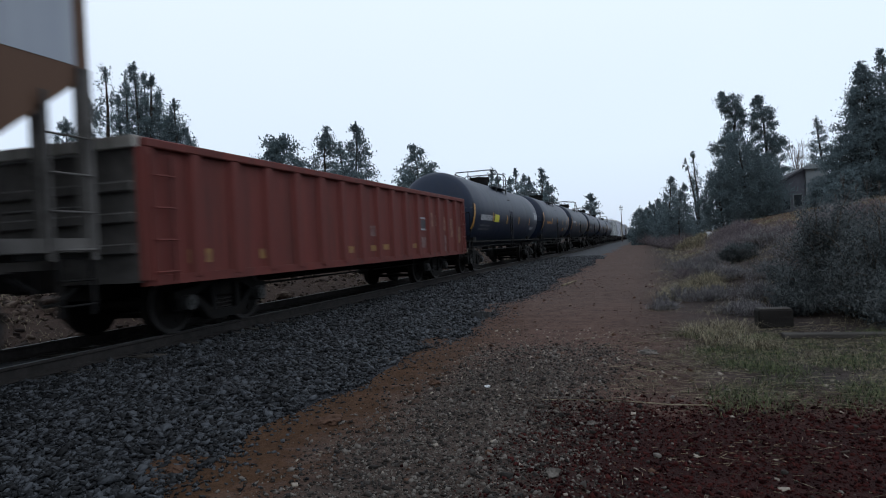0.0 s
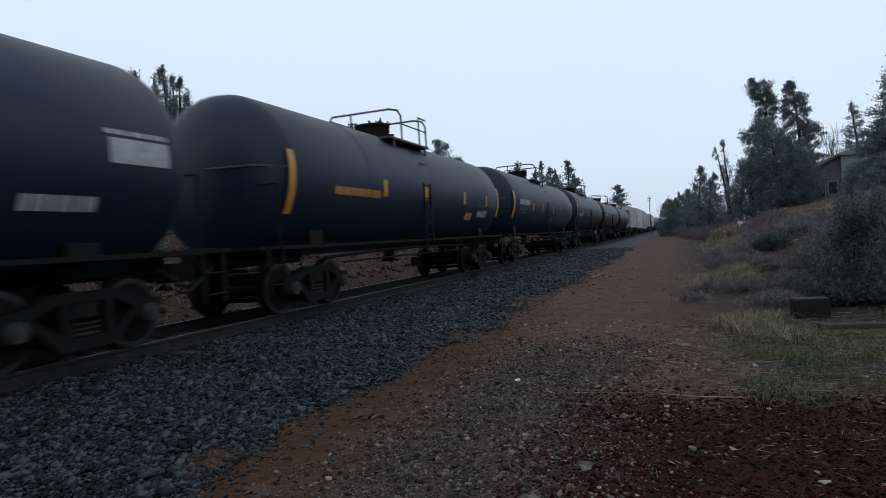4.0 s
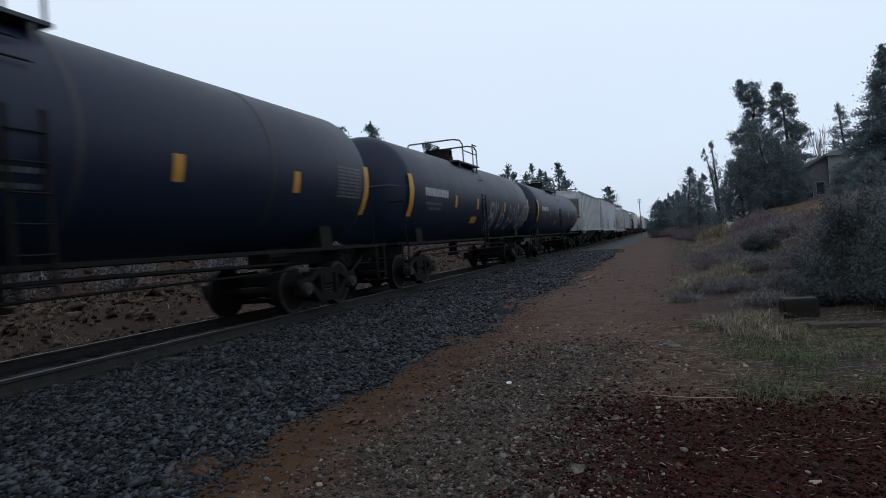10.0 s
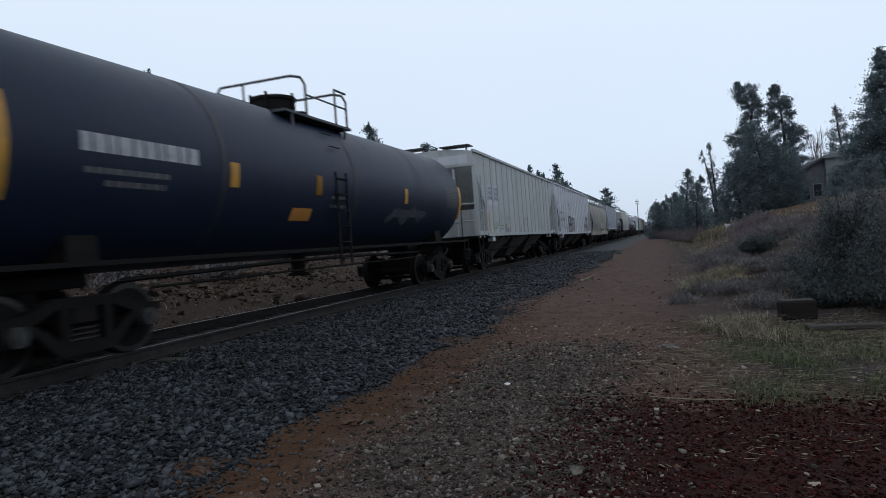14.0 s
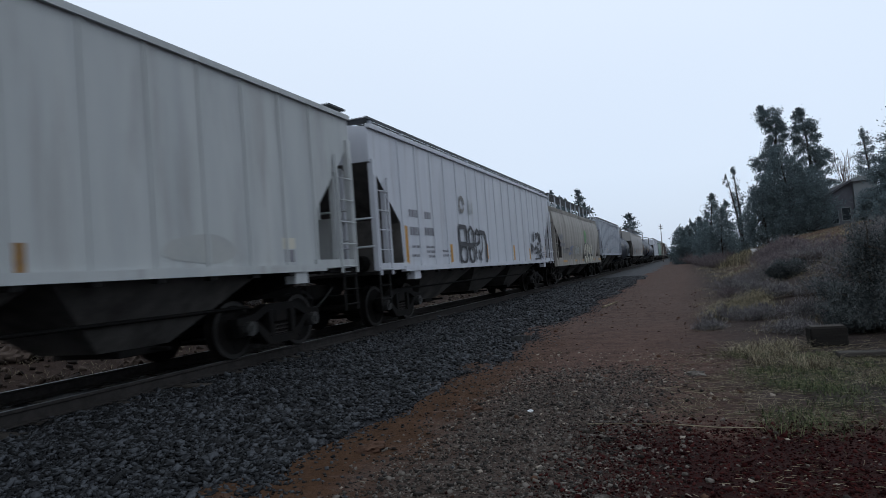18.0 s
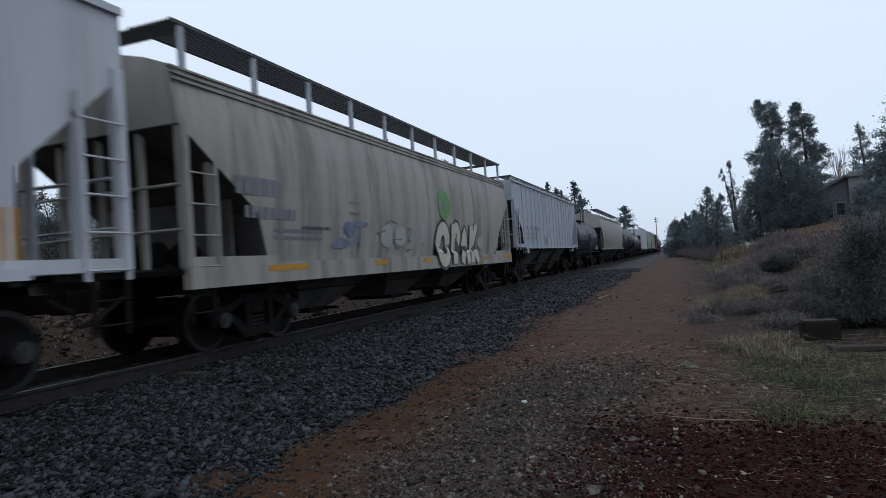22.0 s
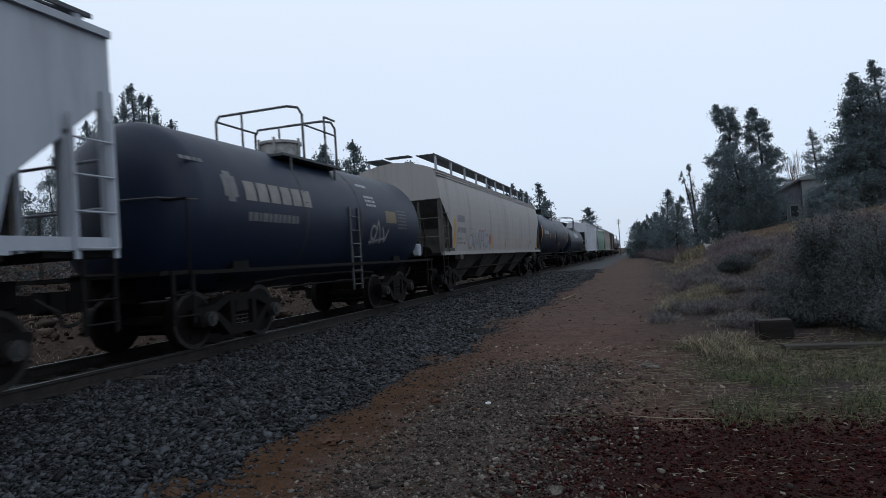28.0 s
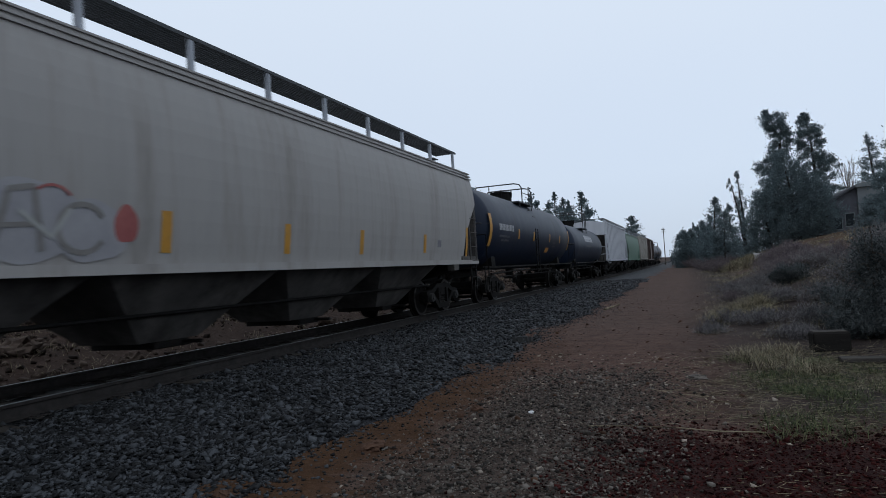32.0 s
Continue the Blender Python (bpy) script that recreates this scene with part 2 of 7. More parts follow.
SPRAY_BLUE = material("blue_spray_paint", [(0.075, 0.105, 0.20), (0.20, 0.22, 0.27)], 2.6, (0.5, 0.7))
SPRAY_SKY = material("pale_blue_spray_paint", [(0.27, 0.30, 0.33), (0.36, 0.38, 0.40)], 3, (0.5, 0.7))
SPRAY_HAZE = material("dusty_lilac_spray_paint", [(0.215, 0.215, 0.235), (0.285, 0.285, 0.300)], 3, (0.5, 0.7))
SPRAY_RED = material("red_spray_paint", [(0.22, 0.05, 0.05), (0.30, 0.09, 0.08)], 4, (0.5, 0.7))
SPRAY_GREEN = material("green_spray_paint", [(0.075, 0.20, 0.06), (0.105, 0.26, 0.085)], 4, (0.5, 0.7))
SPRAY_PALE = material("pale_faded_spray", [(0.26, 0.275, 0.27), (0.33, 0.335, 0.32)], 2, (0.5, 0.7))
TIE_WOOD = material("weathered_tie", [(0.033, 0.0288, 0.0252), (0.066, 0.06, 0.054)], 5, (0.8, 0.95), 0.3, 30, stretch=(0.4, 4, 4), spec=0.1)
TIE_DARK = material("creosoted_timber", [(0.009, 0.008, 0.0075), (0.02, 0.018, 0.016)], 5, (0.8, 0.95), 0.3, 30, stretch=(0.4, 4, 4), spec=0.1)
STONE = material("damp_ballast_stone", [(0.0028, 0.0031, 0.0037), (0.0088, 0.0097, 0.0112), (0.048, 0.052, 0.058)], 9, (0.5, 0.75), 0.25, 90, island=0.7, spec=0.19)
BALLAST = material("ballast_bed", [(0.0026, 0.0029, 0.0036), (0.0105, 0.0118, 0.0148), (0.029, 0.032, 0.038)], 14, (0.6, 0.8), 0.9, 26, dirt=(0.0105, 0.0105, 0.0115), dirt_scale=0.35, dirt_from=0.5, spec=0.2)
PEBBLE = material("grey_pebble", [(0.0195, 0.0168, 0.0146), (0.047, 0.0405, 0.035), (0.130, 0.114, 0.099)], 10, (0.7, 0.9), 0.2, 90, island=0.8, spec=0.12)
CLOD = material("earth_clod", [(0.036, 0.0205, 0.0138), (0.085, 0.048, 0.032)], 9, (0.85, 1.0), 0.4, 60, island=0.5, spec=0.1)
CINDER = material("red_lava_chip", [(0.0085, 0.0018, 0.0019), (0.0215, 0.0044, 0.0042), (0.050, 0.0140, 0.0120)], 9, (0.85, 1.0), 0.3, 80, island=0.75, spec=0.05)
ROCK = material("brown_rock", [(0.016, 0.0115, 0.0095), (0.042, 0.030, 0.024), (0.085, 0.064, 0.052)], 5, (0.85, 1.0), 0.8, 14, island=0.7, spec=0.1)
BARK = material("bark", [(0.028, 0.0216, 0.0176), (0.06, 0.048, 0.04)], 6, (0.9, 1.0), 0.4, 25, stretch=(3, 3, 0.6), spec=0.1)
TWIG = material("grey_brown_twig", [(0.054, 0.0432, 0.036), (0.108, 0.09, 0.0765)], 6, (0.9, 1.0), spec=0.1)
# needle colour lightened and blued to stand in for the haze of distance
NEEDLE = material("haze_paled_needles", [(0.078, 0.104, 0.114), (0.110, 0.146, 0.156), (0.150, 0.190, 0.200)], 3, (0.7, 0.9), island=0.4, spec=0.2, leafy=0.5)
JUNIPER = material("grey_green_juniper", [(0.036, 0.043, 0.046), (0.072, 0.082, 0.084), (0.122, 0.134, 0.132)], 3, (0.7, 0.9), island=0.75, spec=0.2, leafy=0.35)
# sage and brush carry a grey-blue veil of haze in their colours
SAGE = material("dry_sage_leaves", [(0.080, 0.076, 0.080), (0.150, 0.142, 0.146), (0.235, 0.220, 0.220)], 3, (0.8, 0.95), island=0.75, spec=0.1, leafy=0.45)
BITTER = material("brown_brush", [(0.078, 0.064, 0.071), (0.142, 0.119, 0.124), (0.215, 0.182, 0.182)], 3, (0.8, 0.95), island=0.75, spec=0.1, leafy=0.45)
STRAW = material("dry_straw", [(0.065, 0.053, 0.035), (0.15, 0.125, 0.085), (0.33, 0.29, 0.20)], 5, (0.8, 0.95), island=0.8, spec=0.1, leafy=0.25)
GRASS = material("dull_green_grass", [(0.030, 0.042, 0.020), (0.062, 0.080, 0.036), (0.125, 0.135, 0.068)], 5, (0.8, 0.95), island=0.8, spec=0.1, leafy=0.25)
SIDING = material("grey_house_siding", [(0.080, 0.082, 0.098), (0.112, 0.114, 0.130)], 2, (0.6, 0.8), spec=0.2)
SIDING_PALE = material("pale_house_siding", [(0.145, 0.162, 0.170), (0.20, 0.218, 0.224)], 2, (0.6, 0.8), dirt=(0.10, 0.11, 0.105), dirt_scale=1.0, spec=0.2)
LEAF_DRY = material("fallen_leaf", [(0.045, 0.032, 0.025), (0.10, 0.078, 0.060), (0.25, 0.215, 0.175)], 6, (0.7, 0.9), island=0.9, spec=0.12)
ROOFING = material("dark_roofing", [(0.055, 0.058, 0.066), (0.085, 0.088, 0.098)], 6, (0.8, 0.95), 0.2, 30)
GLASS = material("dark_window_glass", [(0.02, 0.025, 0.03), (0.03, 0.035, 0.04)], 2, (0.05, 0.1))
CAR_WHITE = material("white_enamel", [(0.62, 0.63, 0.65), (0.70, 0.71, 0.72)], 3, (0.2, 0.3))
RUBBER = material("black_rubber", [(0.012, 0.012, 0.012), (0.02, 0.02, 0.02)], 6, (0.7, 0.9))


def ground_material():
    """Brown trail, orange earth by the ballast, grey gravel, red cinders and grassy litter, each in its own patch of the ground."""
    m = bpy.data.materials.new("bare_ground")
    m.use_nodes = True
    n, l = m.node_tree.nodes, m.node_tree.links
    b = n["Principled BSDF"]
    b.inputs["Roughness"].default_value = 0.90
    b.inputs["Specular IOR Level"].default_value = 0.08
    geo, sep = n.new("ShaderNodeNewGeometry"), n.new("ShaderNodeSeparateXYZ")
    l.new(geo.outputs["Position"], sep.inputs[0])

    def noise_of(scale, detail=5):
        t = n.new("ShaderNodeTexNoise")
        t.inputs["Scale"].default_value, t.inputs["Detail"].default_value, t.inputs["Roughness"].default_value = scale, detail, 0.7
        l.new(geo.outputs["Position"], t.inputs["Vector"])
        return t.outputs["Fac"]

    def calc(op, a, c):
        t = n.new("ShaderNodeMath")
        t.operation = op
        for k, v in enumerate((a, c)):
            if isinstance(v, (int, float)):
                t.inputs[k].default_value = v
            else:
                l.new(v, t.inputs[k])
        return t.outputs[0]

    def step(v, lo, hi):
        t = n.new("ShaderNodeMapRange")
        t.inputs[1].default_value, t.inputs[2].default_value = lo, hi
        l.new(v, t.inputs[0])
        return t.outputs[0]

    def tone(fac, dark, light):
        t = n.new("ShaderNodeValToRGB")
        t.color_ramp.elements[0].position, t.color_ramp.elements[1].position = 0.38, 0.64
        t.color_ramp.elements[0].color, t.color_ramp.elements[1].color = (*dark, 1), (*light, 1)
        l.new(fac, t.inputs[0])
        return t.outputs[0]

    def mix(fac, a, c):
        t = n.new("ShaderNodeMix")
        t.data_type = "RGBA"
        l.new(fac, t.inputs[0])
        l.new(a, t.inputs[6])
        l.new(c, t.inputs[7])
        return t.outputs[2]

    big, mid, fine = noise_of(0.7), noise_of(3.0), noise_of(38.0, 3)
    grain = calc("ADD", calc("ADD", calc("MULTIPLY", mid, 0.35), calc("MULTIPLY", noise_of(11.0, 4), 0.3)), calc("MULTIPLY", fine, 0.35))
    wob = calc("ADD", calc("MULTIPLY", calc("SUBTRACT", mid, 0.5), 1.5), calc("MULTIPLY", calc("SUBTRACT", big, 0.5), 1.6))
    x, y = calc("ADD", sep.outputs["X"], wob), calc("ADD", sep.outputs["Y"], wob)
    col = tone(grain, (0.0345, 0.0190, 0.0142), (0.140, 0.0815, 0.0620))
    # orange-brown earth along the foot of the ballast
    col = mix(calc("MULTIPLY", step(x, -1.75, -2.25), step(y, 15, 6)), col, tone(grain, (0.0370, 0.0185, 0.0095), (0.0800, 0.0415, 0.0220)))
    # greyer earth farther along the trail
    col = mix(calc("MULTIPLY", calc("MULTIPLY", step(y, 6.5, 14.0), step(x, -2.9, -2.0)), step(x, 2.6, -0.4)), col, tone(grain, (0.040, 0.026, 0.0212), (0.122, 0.081, 0.065)))
    # grey gravelly patch
    g = calc("MULTIPLY", calc("MULTIPLY", step(x, -2.15, -1.7), step(x, -0.2, -0.75)), step(y, 7.6, 6.0))
    col = mix(calc("MULTIPLY", g, 0.75), col, tone(grain, (0.0235, 0.0188, 0.0160), (0.0695, 0.0577, 0.0482)))
    # litter and grass beside the trail
    gr = calc("MULTIPLY", step(x, -0.45, 0.95), step(y, 4.7, 5.8))
    col = mix(calc("MULTIPLY", gr, 0.85), col, tone(grain, (0.0110, 0.0092, 0.0090), (0.058, 0.050, 0.0465)))
    # red cinders
    rd = calc("MULTIPLY", step(x, -0.95, -0.35), step(y, 5.2, 4.7))
    col = mix(calc("MULTIPLY", rd, 0.9), col, tone(grain, (0.0080, 0.0016, 0.0018), (0.0240, 0.0052, 0.0050)))
    # dry slope away from the trail
    far = calc("MULTIPLY", step(x, 1.5, 3.5), step(y, 16, 24))
    col = mix(calc("MULTIPLY", far, step(big, 0.3, 0.6)), col, tone(grain, (0.0520, 0.0290, 0.0175), (0.1200, 0.0690, 0.0420)))
    # cut earth beyond the track
    lf = step(sep.outputs["X"], -9.0, -10.0)
    col = mix(lf, col, tone(grain, (0.018, 0.0115, 0.009), (0.066, 0.043, 0.033)))
    l.new(col, b.inputs["Base Color"])
    bp = n.new("ShaderNodeBump")
    bp.inputs["Strength"].default_value, bp.inputs["Distance"].default_value = 0.8, 0.03
    l.new(calc("ADD", fine, calc("MULTIPLY", mid, 1.5)), bp.inputs["Height"])
    l.new(bp.outputs[0], b.inputs["Normal"])
    return m


GROUND = ground_material()

# ---- builders ----


def part(name, bm, mat, parent=None, label="", smooth=False):
    """Links a bmesh or a ready mesh as one object, under a parent if there is one."""
    if isinstance(bm, bmesh.types.BMesh):
        me = bpy.data.meshes.new(name)
        bmesh.ops.recalc_face_normals(bm, faces=bm.faces)
        bm.to_mesh(me)
        bm.free()
        if mat:
            me.materials.append(mat)
        if smooth:
            me.polygons.foreach_set("use_smooth", [True] * len(me.polygons))
    else:
        me = bm
    ob = new(name, me)
    if parent:
        ob.parent = parent
    if label:
        ob["label"] = label
    return ob


def box(bm, x0, x1, y0, y1, z0, z1):
    v = [bm.verts.new((x, y, z)) for x in (x0, x1) for y in (y0, y1) for z in (z0, z1)]
    for f in ((0, 1, 3, 2), (4, 6, 7, 5), (0, 4, 5, 1), (2, 3, 7, 6), (0, 2, 6, 4), (1, 5, 7, 3)):
        bm.faces.new([v[i] for i in f])
    return bm


def slab(x0, x1, y0, y1, z0, z1, bevel=0.0):
    bm = box(bmesh.new(), x0, x1, y0, y1, z0, z1)
    if bevel:
        bmesh.ops.bevel(bm, geom=bm.edges[:], offset=bevel, segments=1, affect="EDGES")
    return bm


def rod(bm, p0, p1, r0, r1=None, n=8, caps=True):
    """A round bar from p0 to p1."""
    p0, p1 = Vector(p0), Vector(p1)
    r1 = r0 if r1 is None else r1
    d = (p1 - p0).normalized()
    u = d.orthogonal().normalized()
    w = d.cross(u)
    rings = [[bm.verts.new(p + r * (math.cos(a) * u + math.sin(a) * w)) for a in [2 * math.pi * k / n for k in range(n)]] for p, r in ((p0, r0), (p1, r1))]
    for k in range(n):
        bm.faces.new((rings[0][k], rings[0][(k + 1) % n], rings[1][(k + 1) % n], rings[1][k]))
    if caps:
        bm.faces.new(rings[0][::-1])
        bm.faces.new(rings[1])
    return bm


def pipe(points, r, n=6):
    bm = bmesh.new()
    for a, b in zip(points[:-1], points[1:]):
        rod(bm, a, b, r, n=n)
    return bm


def plate(bm, pts, x0, x1):
    """A flat outline in (y, z), thick from x0 to x1."""
    a = [bm.verts.new((x0, y, z)) for y, z in pts]
    b = [bm.verts.new((x1, y, z)) for y, z in pts]
    bm.faces.new(a)
    bm.faces.new(b[::-1])
    for k in range(len(pts)):
        j = (k + 1) % len(pts)
        bm.faces.new((a[k], b[k], b[j], a[j]))
    return bm


def prism_x(bm, pts, y0, y1):
    """A flat outline in (x, z), long from y0 to y1."""
    a = [bm.verts.new((x, y0, z)) for x, z in pts]
    b = [bm.verts.new((x, y1, z)) for x, z in pts]
    bm.faces.new(a)
    bm.faces.new(b[::-1])
    for k in range(len(pts)):
        j = (k + 1) % len(pts)
        bm.faces.new((a[k], b[k], b[j], a[j]))
    return bm


def mesh_of(name, verts, faces, mat, smooth=False):
    """A mesh from arrays of corners and of equal-sided faces."""
    verts, faces = np.asarray(verts, dtype=np.float32), np.asarray(faces, dtype=np.int32)
    me = bpy.data.meshes.new(name)
    k = faces.shape[1]
    me.vertices.add(len(verts))
    me.vertices.foreach_set("co", verts.ravel())
    me.loops.add(faces.size)
    me.loops.foreach_set("vertex_index", faces.ravel())
    me.polygons.add(len(faces))
    me.polygons.foreach_set("loop_start", np.arange(0, faces.size, k, dtype=np.int32))
    me.materials.append(mat)
    me.update(calc_edges=True)
    if smooth:
        me.polygons.foreach_set("use_smooth", [True] * len(faces))
    return me


SHARED = {}


def shared(key, make):
    """One mesh for all the alike pieces."""
    if key not in SHARED:
        SHARED[key] = make()
    return SHARED[key]


def meshed(name, bm, mat, smooth=False):
    me = bpy.data.meshes.new(name)
    bmesh.ops.recalc_face_normals(bm, faces=bm.faces)
    bm.to_mesh(me)
    bm.free()
    me.materials.append(mat)
    if smooth:
        me.polygons.foreach_set("use_smooth", [True] * len(me.polygons))
    return me


# ---- the ground, the ballast and the track ----
XT = -7.59          # middle of the track
RAIL = -0.165       # height of the rail heads
rng = np.random.default_rng(7)


def smooth01(v):
    v = np.clip(v, 0, 1)
    return v * v * (3 - 2 * v)


def ground_z(x, y):
    """Height of the ground; the trail lies about 0.35 below zero."""
    x, y = np.asarray(x, dtype=float), np.asarray(y, dtype=float)
    z = -0.35 + 0.03 * np.sin(1.3 * x + 0.4 * y) * np.cos(0.9 * y - 0.5 * x) * smooth01((np.abs(x) + np.abs(y)) / 6)
    foot = 0.35 + 0.25 * np.sin(y * 0.35) + 1.6 * smooth01((y - 20) / 20) * smooth01((9 - x) / 5)
    bank = 3.1 * np.tanh(np.maximum(x - foot, 0) * 0.31 / 3.1) * smooth01((y - 8.6) / 7.5)
    bank *= 1 - 0.75 * smooth01((y - 62) / 20)
    lumps = 0.12 * np.sin(0.9 * x + 1.7) * np.sin(0.55 * y + 0.6 * x) * smooth01((x - 1.0) / 3) * smooth01((y - 9) / 5)
    cut = 1.5 * np.tanh(np.maximum(-10.2 - x, 0) * 0.16 / 1.5) + 1.3 * smooth01((-15 - x) / 7) + 0.1 * np.sin(1.1 * x) * np.sin(0.8 * y + 1) * smooth01((-10.5 - x) / 2)
    under = -0.2 * smooth01((-3.0 - x) / 1.2) * smooth01((x + 12) / 1.2)
    return z + bank + lumps + cut + under


def graded(*spans):
    return np.unique(np.concatenate([np.linspace(a, b, n) for a, b, n in spans]))


def sheet(name, xs, ys, zf, mat):
    gx, gy = np.meshgrid(xs, ys)
    v = np.stack([gx, gy, zf(gx, gy)], -1).reshape(-1, 3)
    nx, ny = len(xs), len(ys)
    i = np.arange(nx * ny).reshape(ny, nx)
    f = np.stack([i[:-1, :-1], i[:-1, 1:], i[1:, 1:], i[1:, :-1]], -1).reshape(-1, 4)
    return mesh_of(name, v, f, mat, True)


ground = new("ground", sheet("ground", graded((-1500, -60, 16), (-60, -9, 60), (-9, 6, 110), (6, 40, 70), (40, 1500, 18)),
                             graded((-300, -6, 14), (-6, 20, 130), (20, 80, 110), (80, 300, 40), (300, 2500, 14)), ground_z, GROUND))
tagged(ground, "bare brown earth with gravel, red cinders and dry litter", "ground", kind="structure")


def ballast_edge(y):
    """Where the ballast runs out into the earth of the trail."""
    return -2.72 + 0.13 * np.sin(0.83 * y + 0.4) + 0.08 * np.sin(2.3 * y + 1.1) + 0.04 * np.sin(5.9 * y)


def ballast_z(x, y):
    x, y = np.asarray(x, dtype=float), np.asarray(y, dtype=float)
    up = np.interp(x, [XT - 3.0, XT - 1.7, XT + 1.15, XT + 1.5, -3.5, -2.9], [-0.75, -0.36, -0.362, -0.322, -0.325, -0.345])
    up = up - 0.16 * smooth01((x - ballast_edge(y)) / 0.22)
    return up + 0.018 * np.sin(2.1 * y + x) * np.sin(3.3 * x) + 0.012 * np.sin(5.3 * y)


ballast = new("ballast_bed", sheet("ballast_bed", graded((XT - 3.0, XT - 1.7, 6), (XT - 1.7, XT + 1.35, 10), (XT + 1.35, -3.2, 18), (-3.2, -2.3, 22)),
                                   graded((-60, 0, 40), (0, 40, 180), (40, 700, 160)), ballast_z, BALLAST))
tagged(ballast, "bed of crushed grey basalt under the railway track", "ballast", kind="structure")

ICO = meshed("ico", (lambda b: (bmesh.ops.create_icosphere(b, subdivisions=1, radius=1), b)[1])(bmesh.new()), STONE)
ICO_V = np.array([v.co[:] for v in ICO.vertices])
ICO_F = np.array([p.vertices[:] for p in ICO.polygons])
bm = bmesh.new()
bmesh.ops.create_cube(bm, size=1.2)
CUBE_V = np.array([v.co[:] for v in bm.verts])
bm.verts.ensure_lookup_table()
CUBE_F = np.array([[v.index for v in f.verts] for f in bm.faces])
bm.free()


def stones(name, xs, ys, zs, sizes, mat, flat=0.65, rough=0.28, cubes=False):
    """Many broken stones in one mesh, each with its own shape and turn."""
    bv, bf = (CUBE_V, CUBE_F) if cubes else (ICO_V, ICO_F)
    n, k = len(xs), len(bv)
    v = np.repeat(bv[None], n, 0) * (1 + rng.uniform(-rough, rough, (n, k, 1)))
    v *= rng.uniform(0.65, 1.25, (n, 1, 3)) * np.array([1, 1, flat])
    a, b, c = rng.uniform(0, 2 * np.pi, n), rng.uniform(-0.6, 0.6, n), rng.uniform(-0.6, 0.6, n)
    ca, sa, cb, sb, cc, sc = np.cos(a), np.sin(a), np.cos(b), np.sin(b), np.cos(c), np.sin(c)
    o, e = np.zeros(n), np.ones(n)
    rz = np.stack([np.stack([ca, -sa, o], 1), np.stack([sa, ca, o], 1), np.stack([o, o, e], 1)], 1)
    rx = np.stack([np.stack([e, o, o], 1), np.stack([o, cb, -sb], 1), np.stack([o, sb, cb], 1)], 1)
    ry = np.stack([np.stack([cc, o, sc], 1), np.stack([o, e, o], 1), np.stack([-sc, o, cc], 1)], 1)
    v = np.einsum("nij,nkj->nki", rz @ rx @ ry, v) * np.asarray(sizes)[:, None, None]
    v += np.stack([xs, ys, zs], 1)[:, None, :]
    f = (bf[None] + (np.arange(n) * k)[:, None, None]).reshape(-1, bf.shape[1])
    return mesh_of(name, v.reshape(-1, 3), f, mat)


def scatter(n, x0, x1, y0, y1, power=1.0):
    """Places thrown over a strip, denser near its start."""
    return rng.uniform(x0, x1, n), y0 + (y1 - y0) * rng.random(n) ** power


nb = 110000
bx, by = scatter(nb, XT + 0.84, -2.68, 0.8, 44, 2.2)
bx += (ballast_edge(by) + 2.72) * smooth01((bx + 5) / 2.3)
bs = (0.010 + rng.gamma(2.2, 0.0042, nb)) * (1 + by / 36)
tagged(new("ballast_stones", stones("ballast_stones", bx, by, ballast_z(bx, by) + bs * 0.3, bs, STONE, 0.48, 0.45, True)),
       "loose sharp crushed basalt stones beside the rails", "gravel", kind="stuff")
nb = 5200
by = 1.2 + 30 * rng.random(nb) ** 1.8
bx = ballast_edge(by) - 0.05 + rng.gamma(1.1, 0.16, nb)
bs = rng.uniform(0.007, 0.021, nb)
tagged(new("stray_ballast", stones("stray_ballast", bx, by, np.maximum(ground_z(bx, by), ballast_z(bx, by)) + bs * 0.2, bs, STONE, 0.5, 0.38, True)),
       "stray ballast stones strewn over the orange earth", "gravel", kind="stuff")
nb = 26000
bx, by = scatter(nb, -1.95, -0.35, 1.6, 7.6, 1.1)
bx += rng.normal(0, 0.25, nb)
by += rng.normal(0, 0.3, nb)
bs = rng.gamma(1.7, 0.0032, nb) + 0.0025
tagged(new("grey_pebbles", stones("grey_pebbles", bx, by, ground_z(bx, by) + bs * 0.2, bs, PEBBLE, 0.55, 0.35, True)),
       "small grey and whitish pebbles bedded in brown earth", "gravel", kind="stuff")
nb = 40000
bx, by = scatter(nb, -0.85, 4.5, 1.6, 5.2, 1.0)
by += rng.normal(0, 0.12, nb)
bs = rng.gamma(2.0, 0.0026, nb) + 0.0025
bx += rng.normal(0, 0.15, nb)
tagged(new("red_cinders", stones("red_cinders", bx, by, ground_z(bx, by) + bs * 0.2, bs, CINDER, 0.6, 0.4, True)),
       "dark red lava cinders spread over the ground", "gravel", kind="stuff")
nb = 800
bx, by = scatter(nb, -0.8, 4.0, 1.8, 9.2, 1.0)
bs = rng.gamma(1.6, 0.0036, nb) + 0.003
tagged(new("pale_stones", stones("pale_stones", bx, by, ground_z(bx, by) + bs * 0.25, bs, PEBBLE, 0.6)),
       "pale stones lying among the red cinders", "gravel", kind="stuff")
nb = 5200
bx, by = scatter(nb, -2.2, 4.2, 1.8, 9.4, 1.0)
keep = (by > 4.9) | (rng.random(nb) < 0.35)
nb, bx, by = int(keep.sum()), bx[keep], by[keep]
bs = rng.gamma(1.8, 0.0050, nb) + 0.004
tagged(new("leaf_litter", stones("leaf_litter", bx, by, ground_z(bx, by) + 0.004, bs, LEAF_DRY, 0.14, 0.45, True)),
       "fallen leaves and bark chips strewn over the ground", "litter", kind="stuff")
nb = 700
